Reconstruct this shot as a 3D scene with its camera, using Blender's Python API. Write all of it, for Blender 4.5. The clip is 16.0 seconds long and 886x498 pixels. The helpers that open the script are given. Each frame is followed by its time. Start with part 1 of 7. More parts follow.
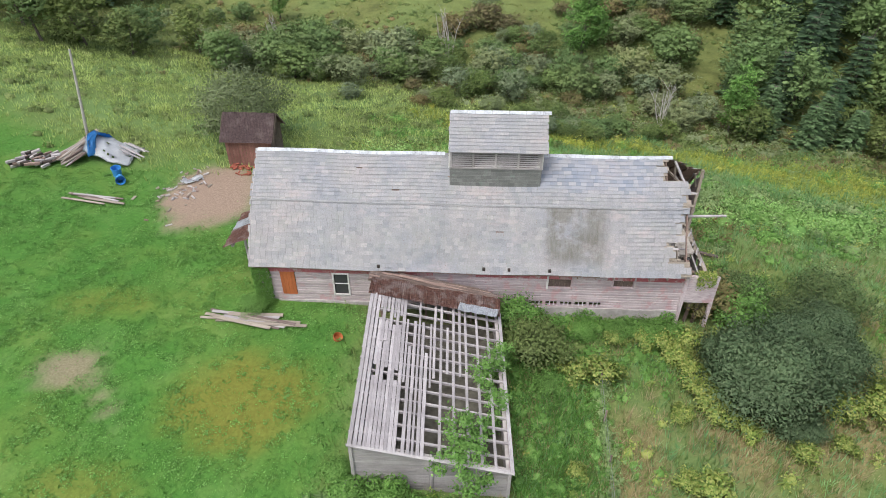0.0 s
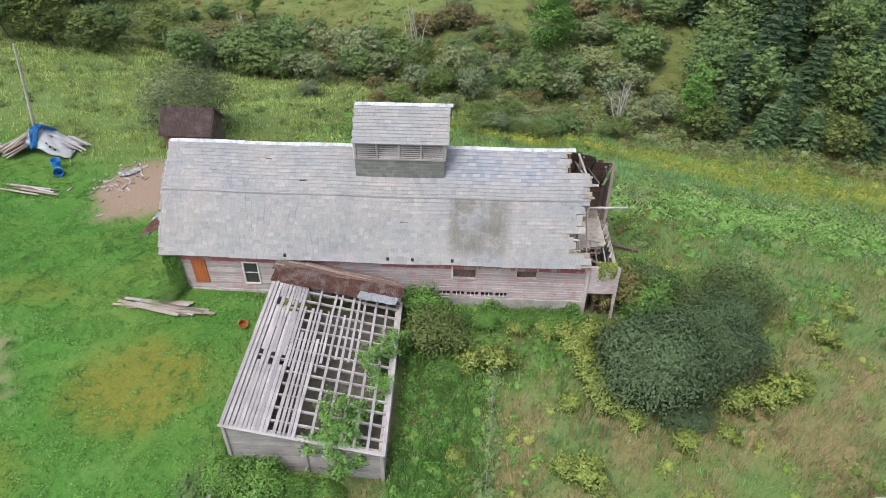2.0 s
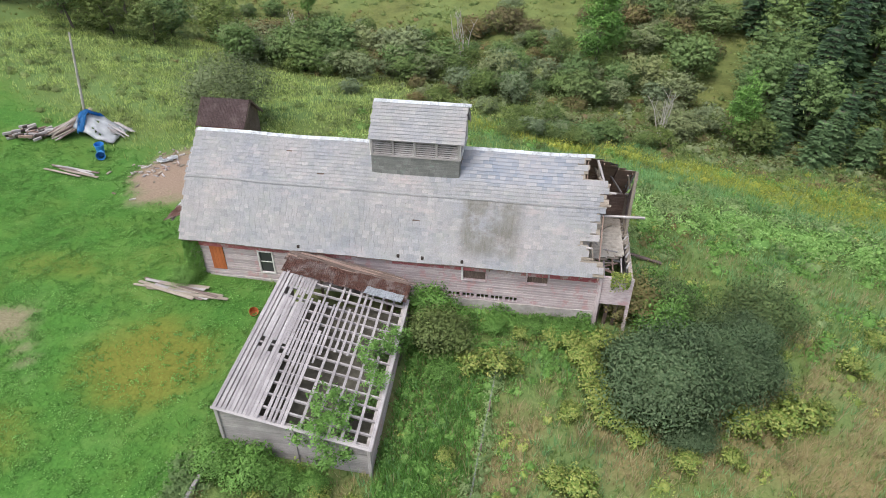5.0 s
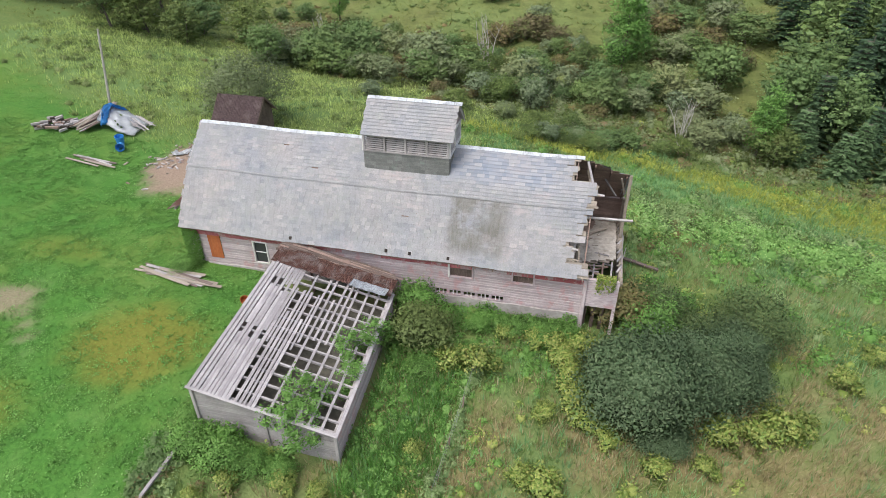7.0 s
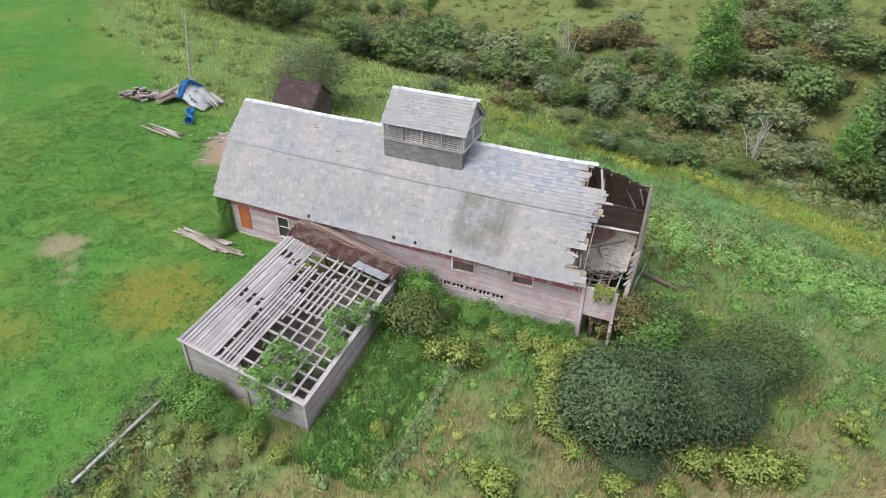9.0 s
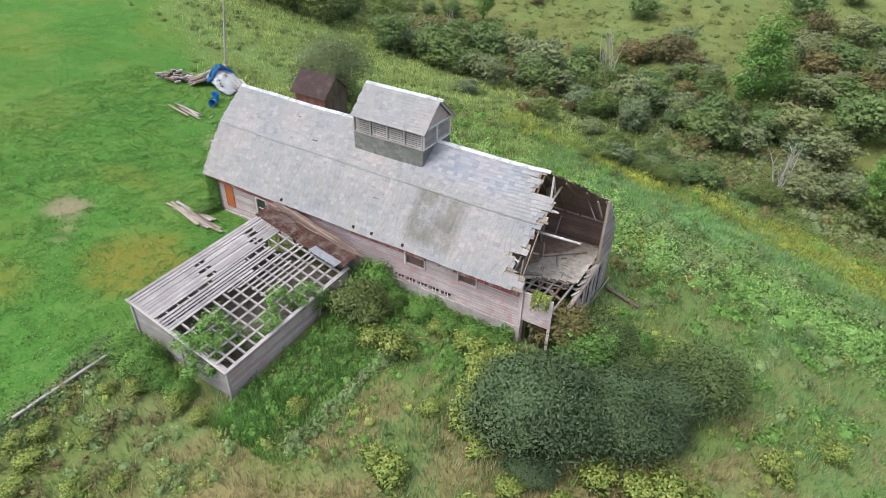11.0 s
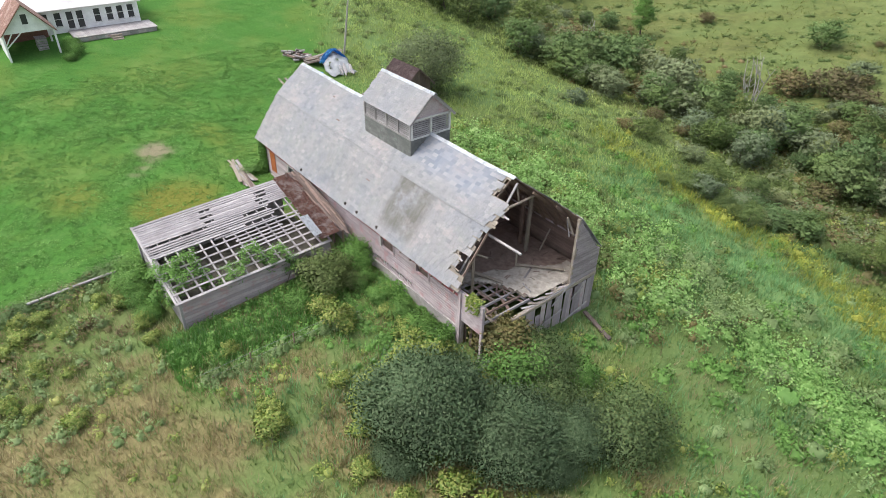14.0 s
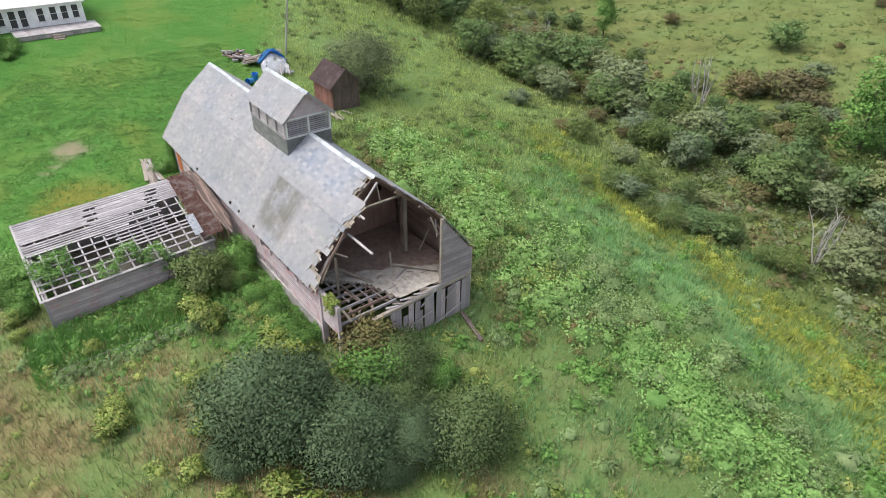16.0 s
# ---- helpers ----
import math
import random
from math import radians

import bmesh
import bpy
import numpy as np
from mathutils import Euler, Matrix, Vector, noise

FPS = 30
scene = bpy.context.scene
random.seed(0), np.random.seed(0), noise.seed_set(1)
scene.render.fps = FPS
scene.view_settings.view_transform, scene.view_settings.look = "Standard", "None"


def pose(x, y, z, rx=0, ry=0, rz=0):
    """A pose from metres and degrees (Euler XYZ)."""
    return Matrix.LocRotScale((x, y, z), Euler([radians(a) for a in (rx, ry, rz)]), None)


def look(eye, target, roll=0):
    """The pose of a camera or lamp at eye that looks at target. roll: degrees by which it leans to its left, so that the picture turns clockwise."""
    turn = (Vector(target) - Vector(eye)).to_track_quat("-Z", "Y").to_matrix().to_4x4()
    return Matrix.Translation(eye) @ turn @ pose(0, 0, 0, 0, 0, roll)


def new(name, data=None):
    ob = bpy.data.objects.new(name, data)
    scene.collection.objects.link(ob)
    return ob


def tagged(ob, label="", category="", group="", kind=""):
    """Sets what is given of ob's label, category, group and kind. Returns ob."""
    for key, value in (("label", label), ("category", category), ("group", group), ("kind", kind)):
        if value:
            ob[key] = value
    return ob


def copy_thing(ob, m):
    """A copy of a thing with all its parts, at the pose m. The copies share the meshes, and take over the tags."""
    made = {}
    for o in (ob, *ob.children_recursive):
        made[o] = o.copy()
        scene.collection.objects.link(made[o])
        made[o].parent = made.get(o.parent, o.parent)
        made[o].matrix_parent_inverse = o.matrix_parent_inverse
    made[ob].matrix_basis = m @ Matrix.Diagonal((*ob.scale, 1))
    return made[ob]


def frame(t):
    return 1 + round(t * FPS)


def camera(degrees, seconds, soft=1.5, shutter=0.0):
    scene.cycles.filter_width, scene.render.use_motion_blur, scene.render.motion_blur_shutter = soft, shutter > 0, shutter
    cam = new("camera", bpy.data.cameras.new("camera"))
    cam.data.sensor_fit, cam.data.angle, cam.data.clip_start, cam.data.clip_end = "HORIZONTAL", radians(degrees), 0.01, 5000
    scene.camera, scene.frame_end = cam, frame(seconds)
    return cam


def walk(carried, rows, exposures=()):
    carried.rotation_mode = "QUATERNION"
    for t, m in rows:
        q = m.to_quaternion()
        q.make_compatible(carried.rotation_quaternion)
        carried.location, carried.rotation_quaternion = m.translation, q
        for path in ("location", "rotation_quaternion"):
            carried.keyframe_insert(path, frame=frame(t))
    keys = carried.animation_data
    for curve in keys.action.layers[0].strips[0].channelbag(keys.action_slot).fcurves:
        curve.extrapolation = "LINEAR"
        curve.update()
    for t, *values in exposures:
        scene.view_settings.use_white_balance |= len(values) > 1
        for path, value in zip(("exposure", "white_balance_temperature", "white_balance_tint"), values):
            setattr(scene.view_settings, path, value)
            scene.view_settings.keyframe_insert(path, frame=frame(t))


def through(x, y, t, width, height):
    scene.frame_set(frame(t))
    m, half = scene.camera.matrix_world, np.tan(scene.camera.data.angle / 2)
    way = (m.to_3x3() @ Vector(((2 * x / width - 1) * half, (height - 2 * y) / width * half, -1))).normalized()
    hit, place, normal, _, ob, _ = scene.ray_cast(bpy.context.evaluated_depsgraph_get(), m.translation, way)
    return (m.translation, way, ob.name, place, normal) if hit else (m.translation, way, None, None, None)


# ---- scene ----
cam = camera(70.3, 16.0, soft=0.7)
PATH = [
    (0, (0.731, 0.003, 22.289), (0.653, 1.623, 21.119), -0.1),
    (0.5, (2.251, 0.041, 22.204), (2.165, 1.662, 21.036), -0.2),
    (1, (3.686, -0.074, 22.115), (3.592, 1.548, 20.948), -0.1),
    (1.5, (4.9, -0.266, 22.082), (4.802, 1.357, 20.916), -0.1),
    (2, (6.114, -0.514, 22.058), (6.016, 1.109, 20.894), -0.1),
    (2.5, (7.195, -0.639, 22.03), (7.098, 0.985, 20.865), -0.1),
    (3, (7.815, -0.601, 22.045), (7.72, 1.023, 20.881), 0.1),
    (3.5, (8.023, -0.448, 21.997), (7.925, 1.178, 20.836), 0.0),
    (4, (8.03, -0.342, 21.932), (7.935, 1.286, 20.773), 0.1),
    (4.5, (8.007, -0.292, 21.866), (7.817, 1.329, 20.711), -0.0),
    (4.7, (8.035, -0.283, 21.827), (7.81, 1.335, 20.672), -0.0),
    (6.8, (10.475, -0.36, 21.526), (10.142, 1.252, 20.39), -0.2),
    (7, (10.858, -0.359, 21.441), (10.484, 1.247, 20.309), -0.2),
    (7.5, (11.946, -0.248, 21.303), (11.517, 1.349, 20.177), -0.2),
    (8, (13.099, -0.079, 21.29), (12.631, 1.506, 20.164), -0.0),
    (8.2, (13.554, 0.023, 21.332), (13.049, 1.595, 20.203), 0.0),
    (10.3, (19.003, 1.511, 21.358), (18.231, 2.977, 20.237), 1.6),
    (10.5, (19.63, 1.815, 21.357), (18.853, 3.278, 20.237), 1.7),
    (11, (21.51, 2.634, 21.471), (20.661, 4.054, 20.349), 1.6),
    (11.5, (23.255, 3.522, 21.434), (22.281, 4.861, 20.312), 1.6),
    (12, (24.991, 4.647, 21.375), (23.911, 5.903, 20.254), 1.6),
    (12.5, (26.465, 5.746, 21.307), (25.303, 6.928, 20.188), 1.6),
    (13, (28.009, 7.043, 21.305), (26.776, 8.15, 20.186), 1.5),
    (13.5, (29.373, 8.299, 21.3), (28.106, 9.369, 20.183), 1.4),
    (14, (30.763, 9.692, 21.308), (29.48, 10.745, 20.191), 1.4),
    (14.5, (32.018, 11.098, 21.281), (30.726, 12.141, 20.167), 1.3),
    (15, (33.256, 12.647, 21.274), (31.958, 13.684, 20.16), 1.2),
    (15.5, (34.28, 14.038, 21.245), (32.981, 15.074, 20.133), 1.2),
    (16, (35.257, 15.548, 21.259), (33.956, 16.583, 20.146), 1.2),
]
walk(cam, [(t, look(eye, target, roll)) for t, eye, target, roll in PATH], exposures=[(0.0, 0.37), (8.0, 0.41), (13.0, 0.49), (16.0, 0.51)])

# ---- light: an overcast summer sky ----
world = bpy.data.worlds.new("sky")
scene.world = world
world.use_nodes = True
wn = world.node_tree
sky = wn.nodes.new("ShaderNodeTexSky")
sky.sky_type, sky.sun_disc = "NISHITA", False
sky.sun_elevation, sky.sun_rotation = radians(62), radians(217)
sky.air_density, sky.dust_density, sky.ozone_density = 1.0, 4.0, 1.0
hsv = wn.nodes.new("ShaderNodeHueSaturation")
hsv.inputs["Saturation"].default_value = 0.5
wn.links.new(sky.outputs[0], hsv.inputs["Color"])
wn.links.new(hsv.outputs[0], wn.nodes["Background"].inputs[0])
wn.nodes["Background"].inputs[1].default_value = 0.185
sun = new("sun", bpy.data.lights.new("sun", "SUN"))
sun.data.energy, sun.data.angle, sun.data.color = 1.3, radians(35), (1.0, 0.96, 0.9)
sun.matrix_world = look((-18, -24, 56), (0, 0, 0))

rng = np.random.default_rng(7)


# ---- helpers ----
def part(name, bm, material, parent=None, label=""):
    me = bpy.data.meshes.new(name)
    bm.to_mesh(me)
    bm.free()
    me.materials.append(material)
    ob = new(name, me)
    ob.parent = parent
    if label:
        tagged(ob, label)
    return ob


def big_mesh(name, verts, faces, material, parent=None, smooth=False, normals=None):
    """One mesh from arrays: verts (n, 3), faces (m, k)."""
    verts, faces = np.asarray(verts, np.float32), np.asarray(faces, np.int32)
    me = bpy.data.meshes.new(name)
    m, k = faces.shape
    me.vertices.add(len(verts))
    me.vertices.foreach_set("co", verts.ravel())
    me.loops.add(m * k)
    me.loops.foreach_set("vertex_index", faces.ravel())
    me.polygons.add(m)
    me.polygons.foreach_set("loop_start", np.arange(0, m * k, k, dtype=np.int32))
    me.update(calc_edges=True)
    if normals is not None:
        me.normals_split_custom_set_from_vertices(normals)
    elif not smooth:
        me.shade_flat()
    me.materials.append(material)
    ob = new(name, me)
    ob.parent = parent
    return ob


def thing(name, label, category, at=(0, 0, 0), group="", kind=""):
    ob = new(name)
    ob.location = at
    ob.empty_display_size = 0.3
    return tagged(ob, label, category, group, kind)


def add_box(bm, lo, hi, jitter=0.0):
    m = Matrix.LocRotScale([(a + b) / 2 for a, b in zip(lo, hi)], None, [b - a for a, b in zip(lo, hi)])
    got = bmesh.ops.create_cube(bm, size=1.0, matrix=m)["verts"]
    if jitter:
        for v in got:
            v.co += Vector([random.uniform(-jitter, jitter) for _ in range(3)])
    return got


def box(name, lo, hi, material, parent=None, label="", bevel=0.0):
    bm = bmesh.new()
    add_box(bm, lo, hi)
    if bevel:
        bmesh.ops.bevel(bm, geom=bm.edges[:], offset=bevel, segments=1, affect="EDGES")
    return part(name, bm, material, parent, label)


UNIT = {}


def unit_board(material, kind=0):
    """A board one metre long, wide and thick, with chamfered long edges and uneven sawn ends; boards share it, each with its own scale."""
    key = (material.name, kind)
    if key not in UNIT:
        rnd = random.Random(kind)
        bm = bmesh.new()
        rings = []
        for end in (-0.5, 0.5):
            ring = []
            for a, b in ((-0.5, -0.36), (-0.44, -0.5), (0.44, -0.5), (0.5, -0.36), (0.5, 0.36), (0.44, 0.5), (-0.44, 0.5), (-0.5, 0.36)):
                ring.append(bm.verts.new((end + rnd.uniform(-0.006, 0.006) * (kind > 0), a, b)))
            rings.append(ring)
        for i in range(8):
            bm.faces.new((rings[0][i], rings[0][(i + 1) % 8], rings[1][(i + 1) % 8], rings[1][i]))
        bm.faces.new(rings[0][::-1])
        bm.faces.new(rings[1])
        bmesh.ops.recalc_face_normals(bm, faces=bm.faces[:])
        me = bpy.data.meshes.new("board")
        bm.to_mesh(me)
        bm.free()
        me.materials.append(material)
        UNIT[key] = me
    return UNIT[key]


def board(name, p0, p1, width, thick, up, material, parent=None, kind=0, roll=0.0):
    """A board from p0 to p1; up: the way its flat face looks."""
    p0, p1, up = Vector(p0), Vector(p1), Vector(up)
    ax = (p1 - p0).normalized()
    side = up.cross(ax).normalized()
    nor = ax.cross(side)
    ob = new(name, unit_board(material, kind))
    rot = Matrix((ax, side, nor)).transposed().to_4x4() @ Matrix.Rotation(roll, 4, "X")
    ob.matrix_world = Matrix.Translation((p0 + p1) / 2) @ rot @ Matrix.Diagonal(((p1 - p0).length, width, thick, 1))
    if parent is not None:
        ob.parent = parent
        ob.matrix_parent_inverse = Matrix.Translation(parent.location).inverted()
    return ob


# ---- the lie of the land ----
def soft(v, k=3.0):
    return k * np.logaddexp(0, np.asarray(v, float) / k)


def lie(x, y):
    d = (y - 38) + 0.35 * (x - 10)
    return -0.35 - 0.055 * soft(x + 6) + 0.11 * soft(-24 - x) - 0.2 * soft(d) + 0.35 * soft(d - 38, 5) - 0.14 * soft(16 - y)


def bumps(x, y):
    return 0.12 * np.sin(x * 0.31 + 1.3 * np.sin(y * 0.17)) * np.sin(y * 0.27 + 0.8) + 0.05 * np.sin(x * 0.9 + y * 0.4) * np.sin(y * 1.1 - x * 0.3)


def ground_z(x, y):
    x, y = np.asarray(x, float), np.asarray(y, float)
    rough = 0.35 + 0.65 / (1 + np.exp(-(x + 2) / 3)) + 1.2 / (1 + np.exp(-(y + 0.35 * x - 52) / 5))
    return lie(x, y) + bumps(x, y) * np.minimum(rough, 2.0)


def gz(x, y):
    return float(ground_z(x, y))


def fuzzy(x, y, s, seed=0):
    """A cheap smooth field between about -1 and 1, with patches s metres across."""
    a = seed * 1.7
    x, y = x / s, y / s
    return (np.sin(1.9 * x + 2.3 * np.sin(0.7 * y + a) + a) * np.cos(2.1 * y + 1.7 * np.sin(0.9 * x - a)) + 0.6 * np.sin(4.3 * x - 3.1 * y + 2 * a + 1.5 * np.sin(2.2 * y))) / 1.6


# ---- materials ----
class Mat:
    def __init__(self, name):
        self.m = bpy.data.materials.new(name)
        self.m.use_nodes = True
        self.t = self.m.node_tree
        self.b = self.t.nodes["Principled BSDF"]

    def n(self, kind, **values):
        node = self.t.nodes.new("ShaderNode" + kind)
        for key, value in values.items():
            node.inputs[key].default_value = value
        return node

    def link(self, a, b):
        self.t.links.new(a, b)

    def place(self, where, scale):
        """Coordinates: 'world' by position, 'object' by the object; scaled."""
        if where == "world":
            out = self.n("NewGeometry").outputs["Position"]
        else:
            out = self.n("TexCoord").outputs["Object"]
        mp = self.n("Mapping", Scale=scale)
        self.link(out, mp.inputs["Vector"])
        if where == "object":
            info = self.n("ObjectInfo")
            mul = self.n("Math")
            mul.operation = "MULTIPLY"
            mul.inputs[1].default_value = 91.0
            self.link(info.outputs["Random"], mul.inputs[0])
            self.link(mul.outputs[0], mp.inputs["Location"])
        return mp.outputs[0]

    def noise(self, at, scale, detail=5.0, rough=0.6):
        node = self.n("TexNoise", Scale=scale, Detail=detail, Roughness=rough)
        self.link(at, node.inputs["Vector"])
        return node.outputs["Fac"]

    def ramp(self, fac, stops):
        node = self.n("ValToRGB")
        e = node.color_ramp.elements
        while len(e) < len(stops):
            e.new(0.5)
        for el, (pos, col) in zip(e, stops):
            el.position = pos
            el.color = (*col, 1) if len(col) == 3 else col
        self.link(fac, node.inputs["Fac"])
        return node.outputs["Color"]

    def mix(self, fac, a, b, mode="MIX"):
        node = self.n("Mix")
        node.data_type, node.blend_type = "RGBA", mode
        for value, sock in ((fac, node.inputs[0]), (a, node.inputs[6]), (b, node.inputs[7])):
            if isinstance(value, (int, float)):
                sock.default_value = value
            elif isinstance(value, tuple):
                sock.default_value = (*value, 1)
            else:
                self.link(value, sock)
        return node.outputs[2]

    def done(self, color, rough=0.8, bump=None, strength=0.3, depth=0.02, metal=0.0, spec=0.3):
        if isinstance(color, tuple):
            self.b.inputs["Base Color"].default_value = (*color, 1)
        else:
            self.link(color, self.b.inputs["Base Color"])
        self.b.inputs["Roughness"].default_value = rough
        self.b.inputs["Metallic"].default_value = metal
        self.b.inputs["Specular IOR Level"].default_value = spec
        if bump is not None:
            node = self.n("Bump", Strength=strength, Distance=depth)
            self.link(bump, node.inputs["Height"])
            self.link(node.outputs[0], self.b.inputs["Normal"])
        return self.m


def grey(v):
    return (v, v, v)


def wood(name, dark, mid, light, stretch=(1.5, 9, 6), rough=0.85, stain=None, amount=0.0, per="object"):
    """Weathered boards: grain along the board, each board its own shade, with stains or scraps of paint."""
    m = Mat(name)
    at = m.place("object", stretch)
    grain = m.noise(at, 3.0, 6, 0.65)
    col = m.ramp(grain, [(0.28, dark), (0.5, mid), (0.72, light)])
    rnd = m.n("ObjectInfo").outputs["Random"]
    col = m.mix(0.55, col, m.ramp(rnd, [(0.0, grey(0.62)), (1.0, grey(1.25))]), "MULTIPLY")
    w = m.place("world", (1, 1, 1))
    blot = m.noise(w, 0.9, 4, 0.6)
    col = m.mix(m.ramp(blot, [(0.42, grey(0)), (0.68, grey(0.55))]), col, dark)
    if stain:
        paint = m.noise(w, 1.7, 6, 0.7)
        col = m.mix(m.ramp(paint, [(0.60 - amount, grey(0)), (0.66 - amount * 0.6, grey(0.75))]), col, stain)
    return m.done(col, rough, grain, 0.5, 0.01)


def leafy(name, cols, yellow=None, rough=0.55, through=0.25, own=0.0):
    """Leaves: each leaf its own shade, drifting in patches over the plant; own: how far one plant differs from the next."""
    m = Mat(name)
    isl = m.n("NewGeometry").outputs["Random Per Island"]
    col = m.ramp(isl, [(i / max(1, len(cols) - 1), c) for i, c in enumerate(cols)])
    w = m.place("world", (1, 1, 1))
    patch = m.noise(w, 0.45, 3, 0.6)
    col = m.mix(0.8, col, m.ramp(patch, [(0.3, grey(0.68)), (0.7, grey(1.25))]), "MULTIPLY")
    if own:
        plant_ = m.ramp(m.n("ObjectInfo").outputs["Random"], [(0.0, (0.82, 0.86, 0.95)), (0.3, (1.0, 1.0, 1.0)), (0.5, (1.45, 1.25, 0.95)), (0.7, (1.05, 1.02, 1.0)), (0.85, (1.25, 1.0, 0.95)), (1.0, (1.2, 1.3, 1.05))])
        col = m.mix(own, col, plant_, "MULTIPLY")
    if yellow:
        col = m.mix(m.ramp(m.noise(w, 0.8, 4, 0.6), [(0.5, grey(0)), (0.68, grey(0.85))]), col, yellow)
    m.done(col, rough, spec=0.25)
    tr = m.n("BsdfTranslucent")
    m.link(col, tr.inputs["Color"])
    mixer = m.n("MixShader")
    mixer.inputs[0].default_value = through
    m.link(m.b.outputs[0], mixer.inputs[1])
    m.link(tr.outputs[0], mixer.inputs[2])
    m.link(mixer.outputs[0], m.t.nodes["Material Output"].inputs[0])
    return m.m


def slate_material():
    m = Mat("grey_slate")
    geo = m.n("NewGeometry")
    isl = geo.outputs["Random Per Island"]
    rnd = m.n("ObjectInfo").outputs["Random"]
    add = m.n("Math")
    add.operation = "ADD"
    m.link(isl, add.inputs[0])
    m.link(rnd, add.inputs[1])
    fr = m.n("Math")
    fr.operation = "FRACT"
    m.link(add.outputs[0], fr.inputs[0])
    one = fr.outputs[0]
    col = m.ramp(one, [(0.0, (0.222, 0.23, 0.245)), (0.25, (0.258, 0.262, 0.276)), (0.65, (0.272, 0.275, 0.288)), (0.9, (0.288, 0.288, 0.298)), (1.0, (0.325, 0.318, 0.325))])
    w = m.place("world", (1, 1, 1))
    fine = m.noise(w, 14, 6, 0.7)
    col = m.mix(0.6, col, m.ramp(fine, [(0.3, grey(0.66)), (0.7, grey(1.28))]), "MULTIPLY")
    # weather streaks running down the slopes, grey-green lichen, pinkish and blue-grey lots of slate
    runs = m.noise(m.place("world", (2.6, 0.5, 0.5)), 1.0, 5, 0.7)
    col = m.mix(0.6, col, m.ramp(runs, [(0.3, grey(0.84)), (0.5, grey(1.0)), (0.7, grey(1.12))]), "MULTIPLY")
    moss = m.noise(w, 1.3, 6, 0.75)
    col = m.mix(m.ramp(moss, [(0.5, grey(0)), (0.7, grey(0.55))]), col, (0.245, 0.268, 0.245))
    pinkish = m.noise(m.place("world", (0.8, 1.4, 1.4)), 0.55, 5, 0.7)
    col = m.mix(m.ramp(pinkish, [(0.57, grey(0)), (0.68, grey(0.55))]), col, (0.40, 0.345, 0.345))
    big = m.noise(w, 0.35, 4, 0.55)
    col = m.mix(0.7, col, m.ramp(big, [(0.32, (0.82, 0.86, 0.97)), (0.5, (1.0, 0.99, 1.0)), (0.70, (1.14, 1.04, 1.02))]), "MULTIPLY")
    # one bay by the cupola relaid with bluer slates, and a dark weather stain below it
    sep = m.n("SeparateXYZ")
    m.link(geo.outputs["Position"], sep.inputs[0])

    def between(axis, a, b, c, d):
        """1 between b and c along an axis, fading to 0 at a and d."""
        out = None
        for lo, hi, v0, v1 in ((a, b, 0.0, 1.0), (c, d, 1.0, 0.0)):
            node = m.n("MapRange")
            node.interpolation_type = "SMOOTHSTEP"
            m.link(sep.outputs[axis], node.inputs[0])
            for key, v in (("From Min", lo), ("From Max", hi), ("To Min", v0), ("To Max", v1)):
                node.inputs[key].default_value = v
            out = node.outputs[0] if out is None else times(out, node.outputs[0])
        return out

    def times(p, q):
        node = m.n("Math")
        node.operation = "MULTIPLY"
        m.link(p, node.inputs[0])
        if isinstance(q, float):
            node.inputs[1].default_value = q
        else:
            m.link(q, node.inputs[1])
        return node.outputs[0]

    relaid = times(times(between(0, 3.4, 4.6, 9.6, 11.4), between(2, 5.25, 5.9, 6.9, 7.1)), m.ramp(m.noise(w, 0.8, 4, 0.6), [(0.3, grey(0.3)), (0.6, grey(1))]))
    col = m.mix(relaid, col, m.ramp(one, [(0.0, (0.185, 0.215, 0.275)), (0.5, (0.255, 0.275, 0.325)), (1.0, (0.32, 0.325, 0.36))]))
    streak = m.noise(m.place("world", (5.5, 0.9, 0.9)), 1.0, 6, 0.75)
    blot = m.noise(w, 1.1, 5, 0.65)
    zone = times(between(0, 4.45, 5.1, 7.3, 8.3), between(2, 2.35, 3.0, 4.92, 5.0))
    soil = times(zone, m.ramp(streak, [(0.30, grey(0.45)), (0.62, grey(1))]))
    soil = times(soil, m.ramp(blot, [(0.34, grey(0.15)), (0.52, grey(1))]))
    col = m.mix(times(soil, 0.95), col, m.mix(fine, (0.085, 0.08, 0.068), (0.165, 0.158, 0.138)))
    small = times(times(between(0, -4.2, -2.8, 0.5, 2.0), between(2, 2.3, 2.8, 3.6, 4.6)), m.ramp(streak, [(0.42, grey(0)), (0.7, grey(0.45))]))
    col = m.mix(small, col, (0.20, 0.20, 0.185))
    return m.done(col, 0.62, fine, 0.25, 0.006, spec=0.4)


def rust_material(name, rust, bare, share):
    m = Mat(name)
    w = m.place("world", (1, 1, 1))
    n1 = m.noise(w, 1.6, 6, 0.7)
    n2 = m.noise(w, 9, 4, 0.6)
    col = m.ramp(n2, [(0.3, tuple(c * 0.55 for c in rust)), (0.55, rust), (0.8, tuple(c * 1.35 for c in rust))])
    col = m.mix(m.ramp(n1, [(share - 0.06, grey(0)), (share + 0.1, grey(1))]), col, bare)
    return m.done(col, 0.7, n2, 0.3, 0.004, metal=0.25)


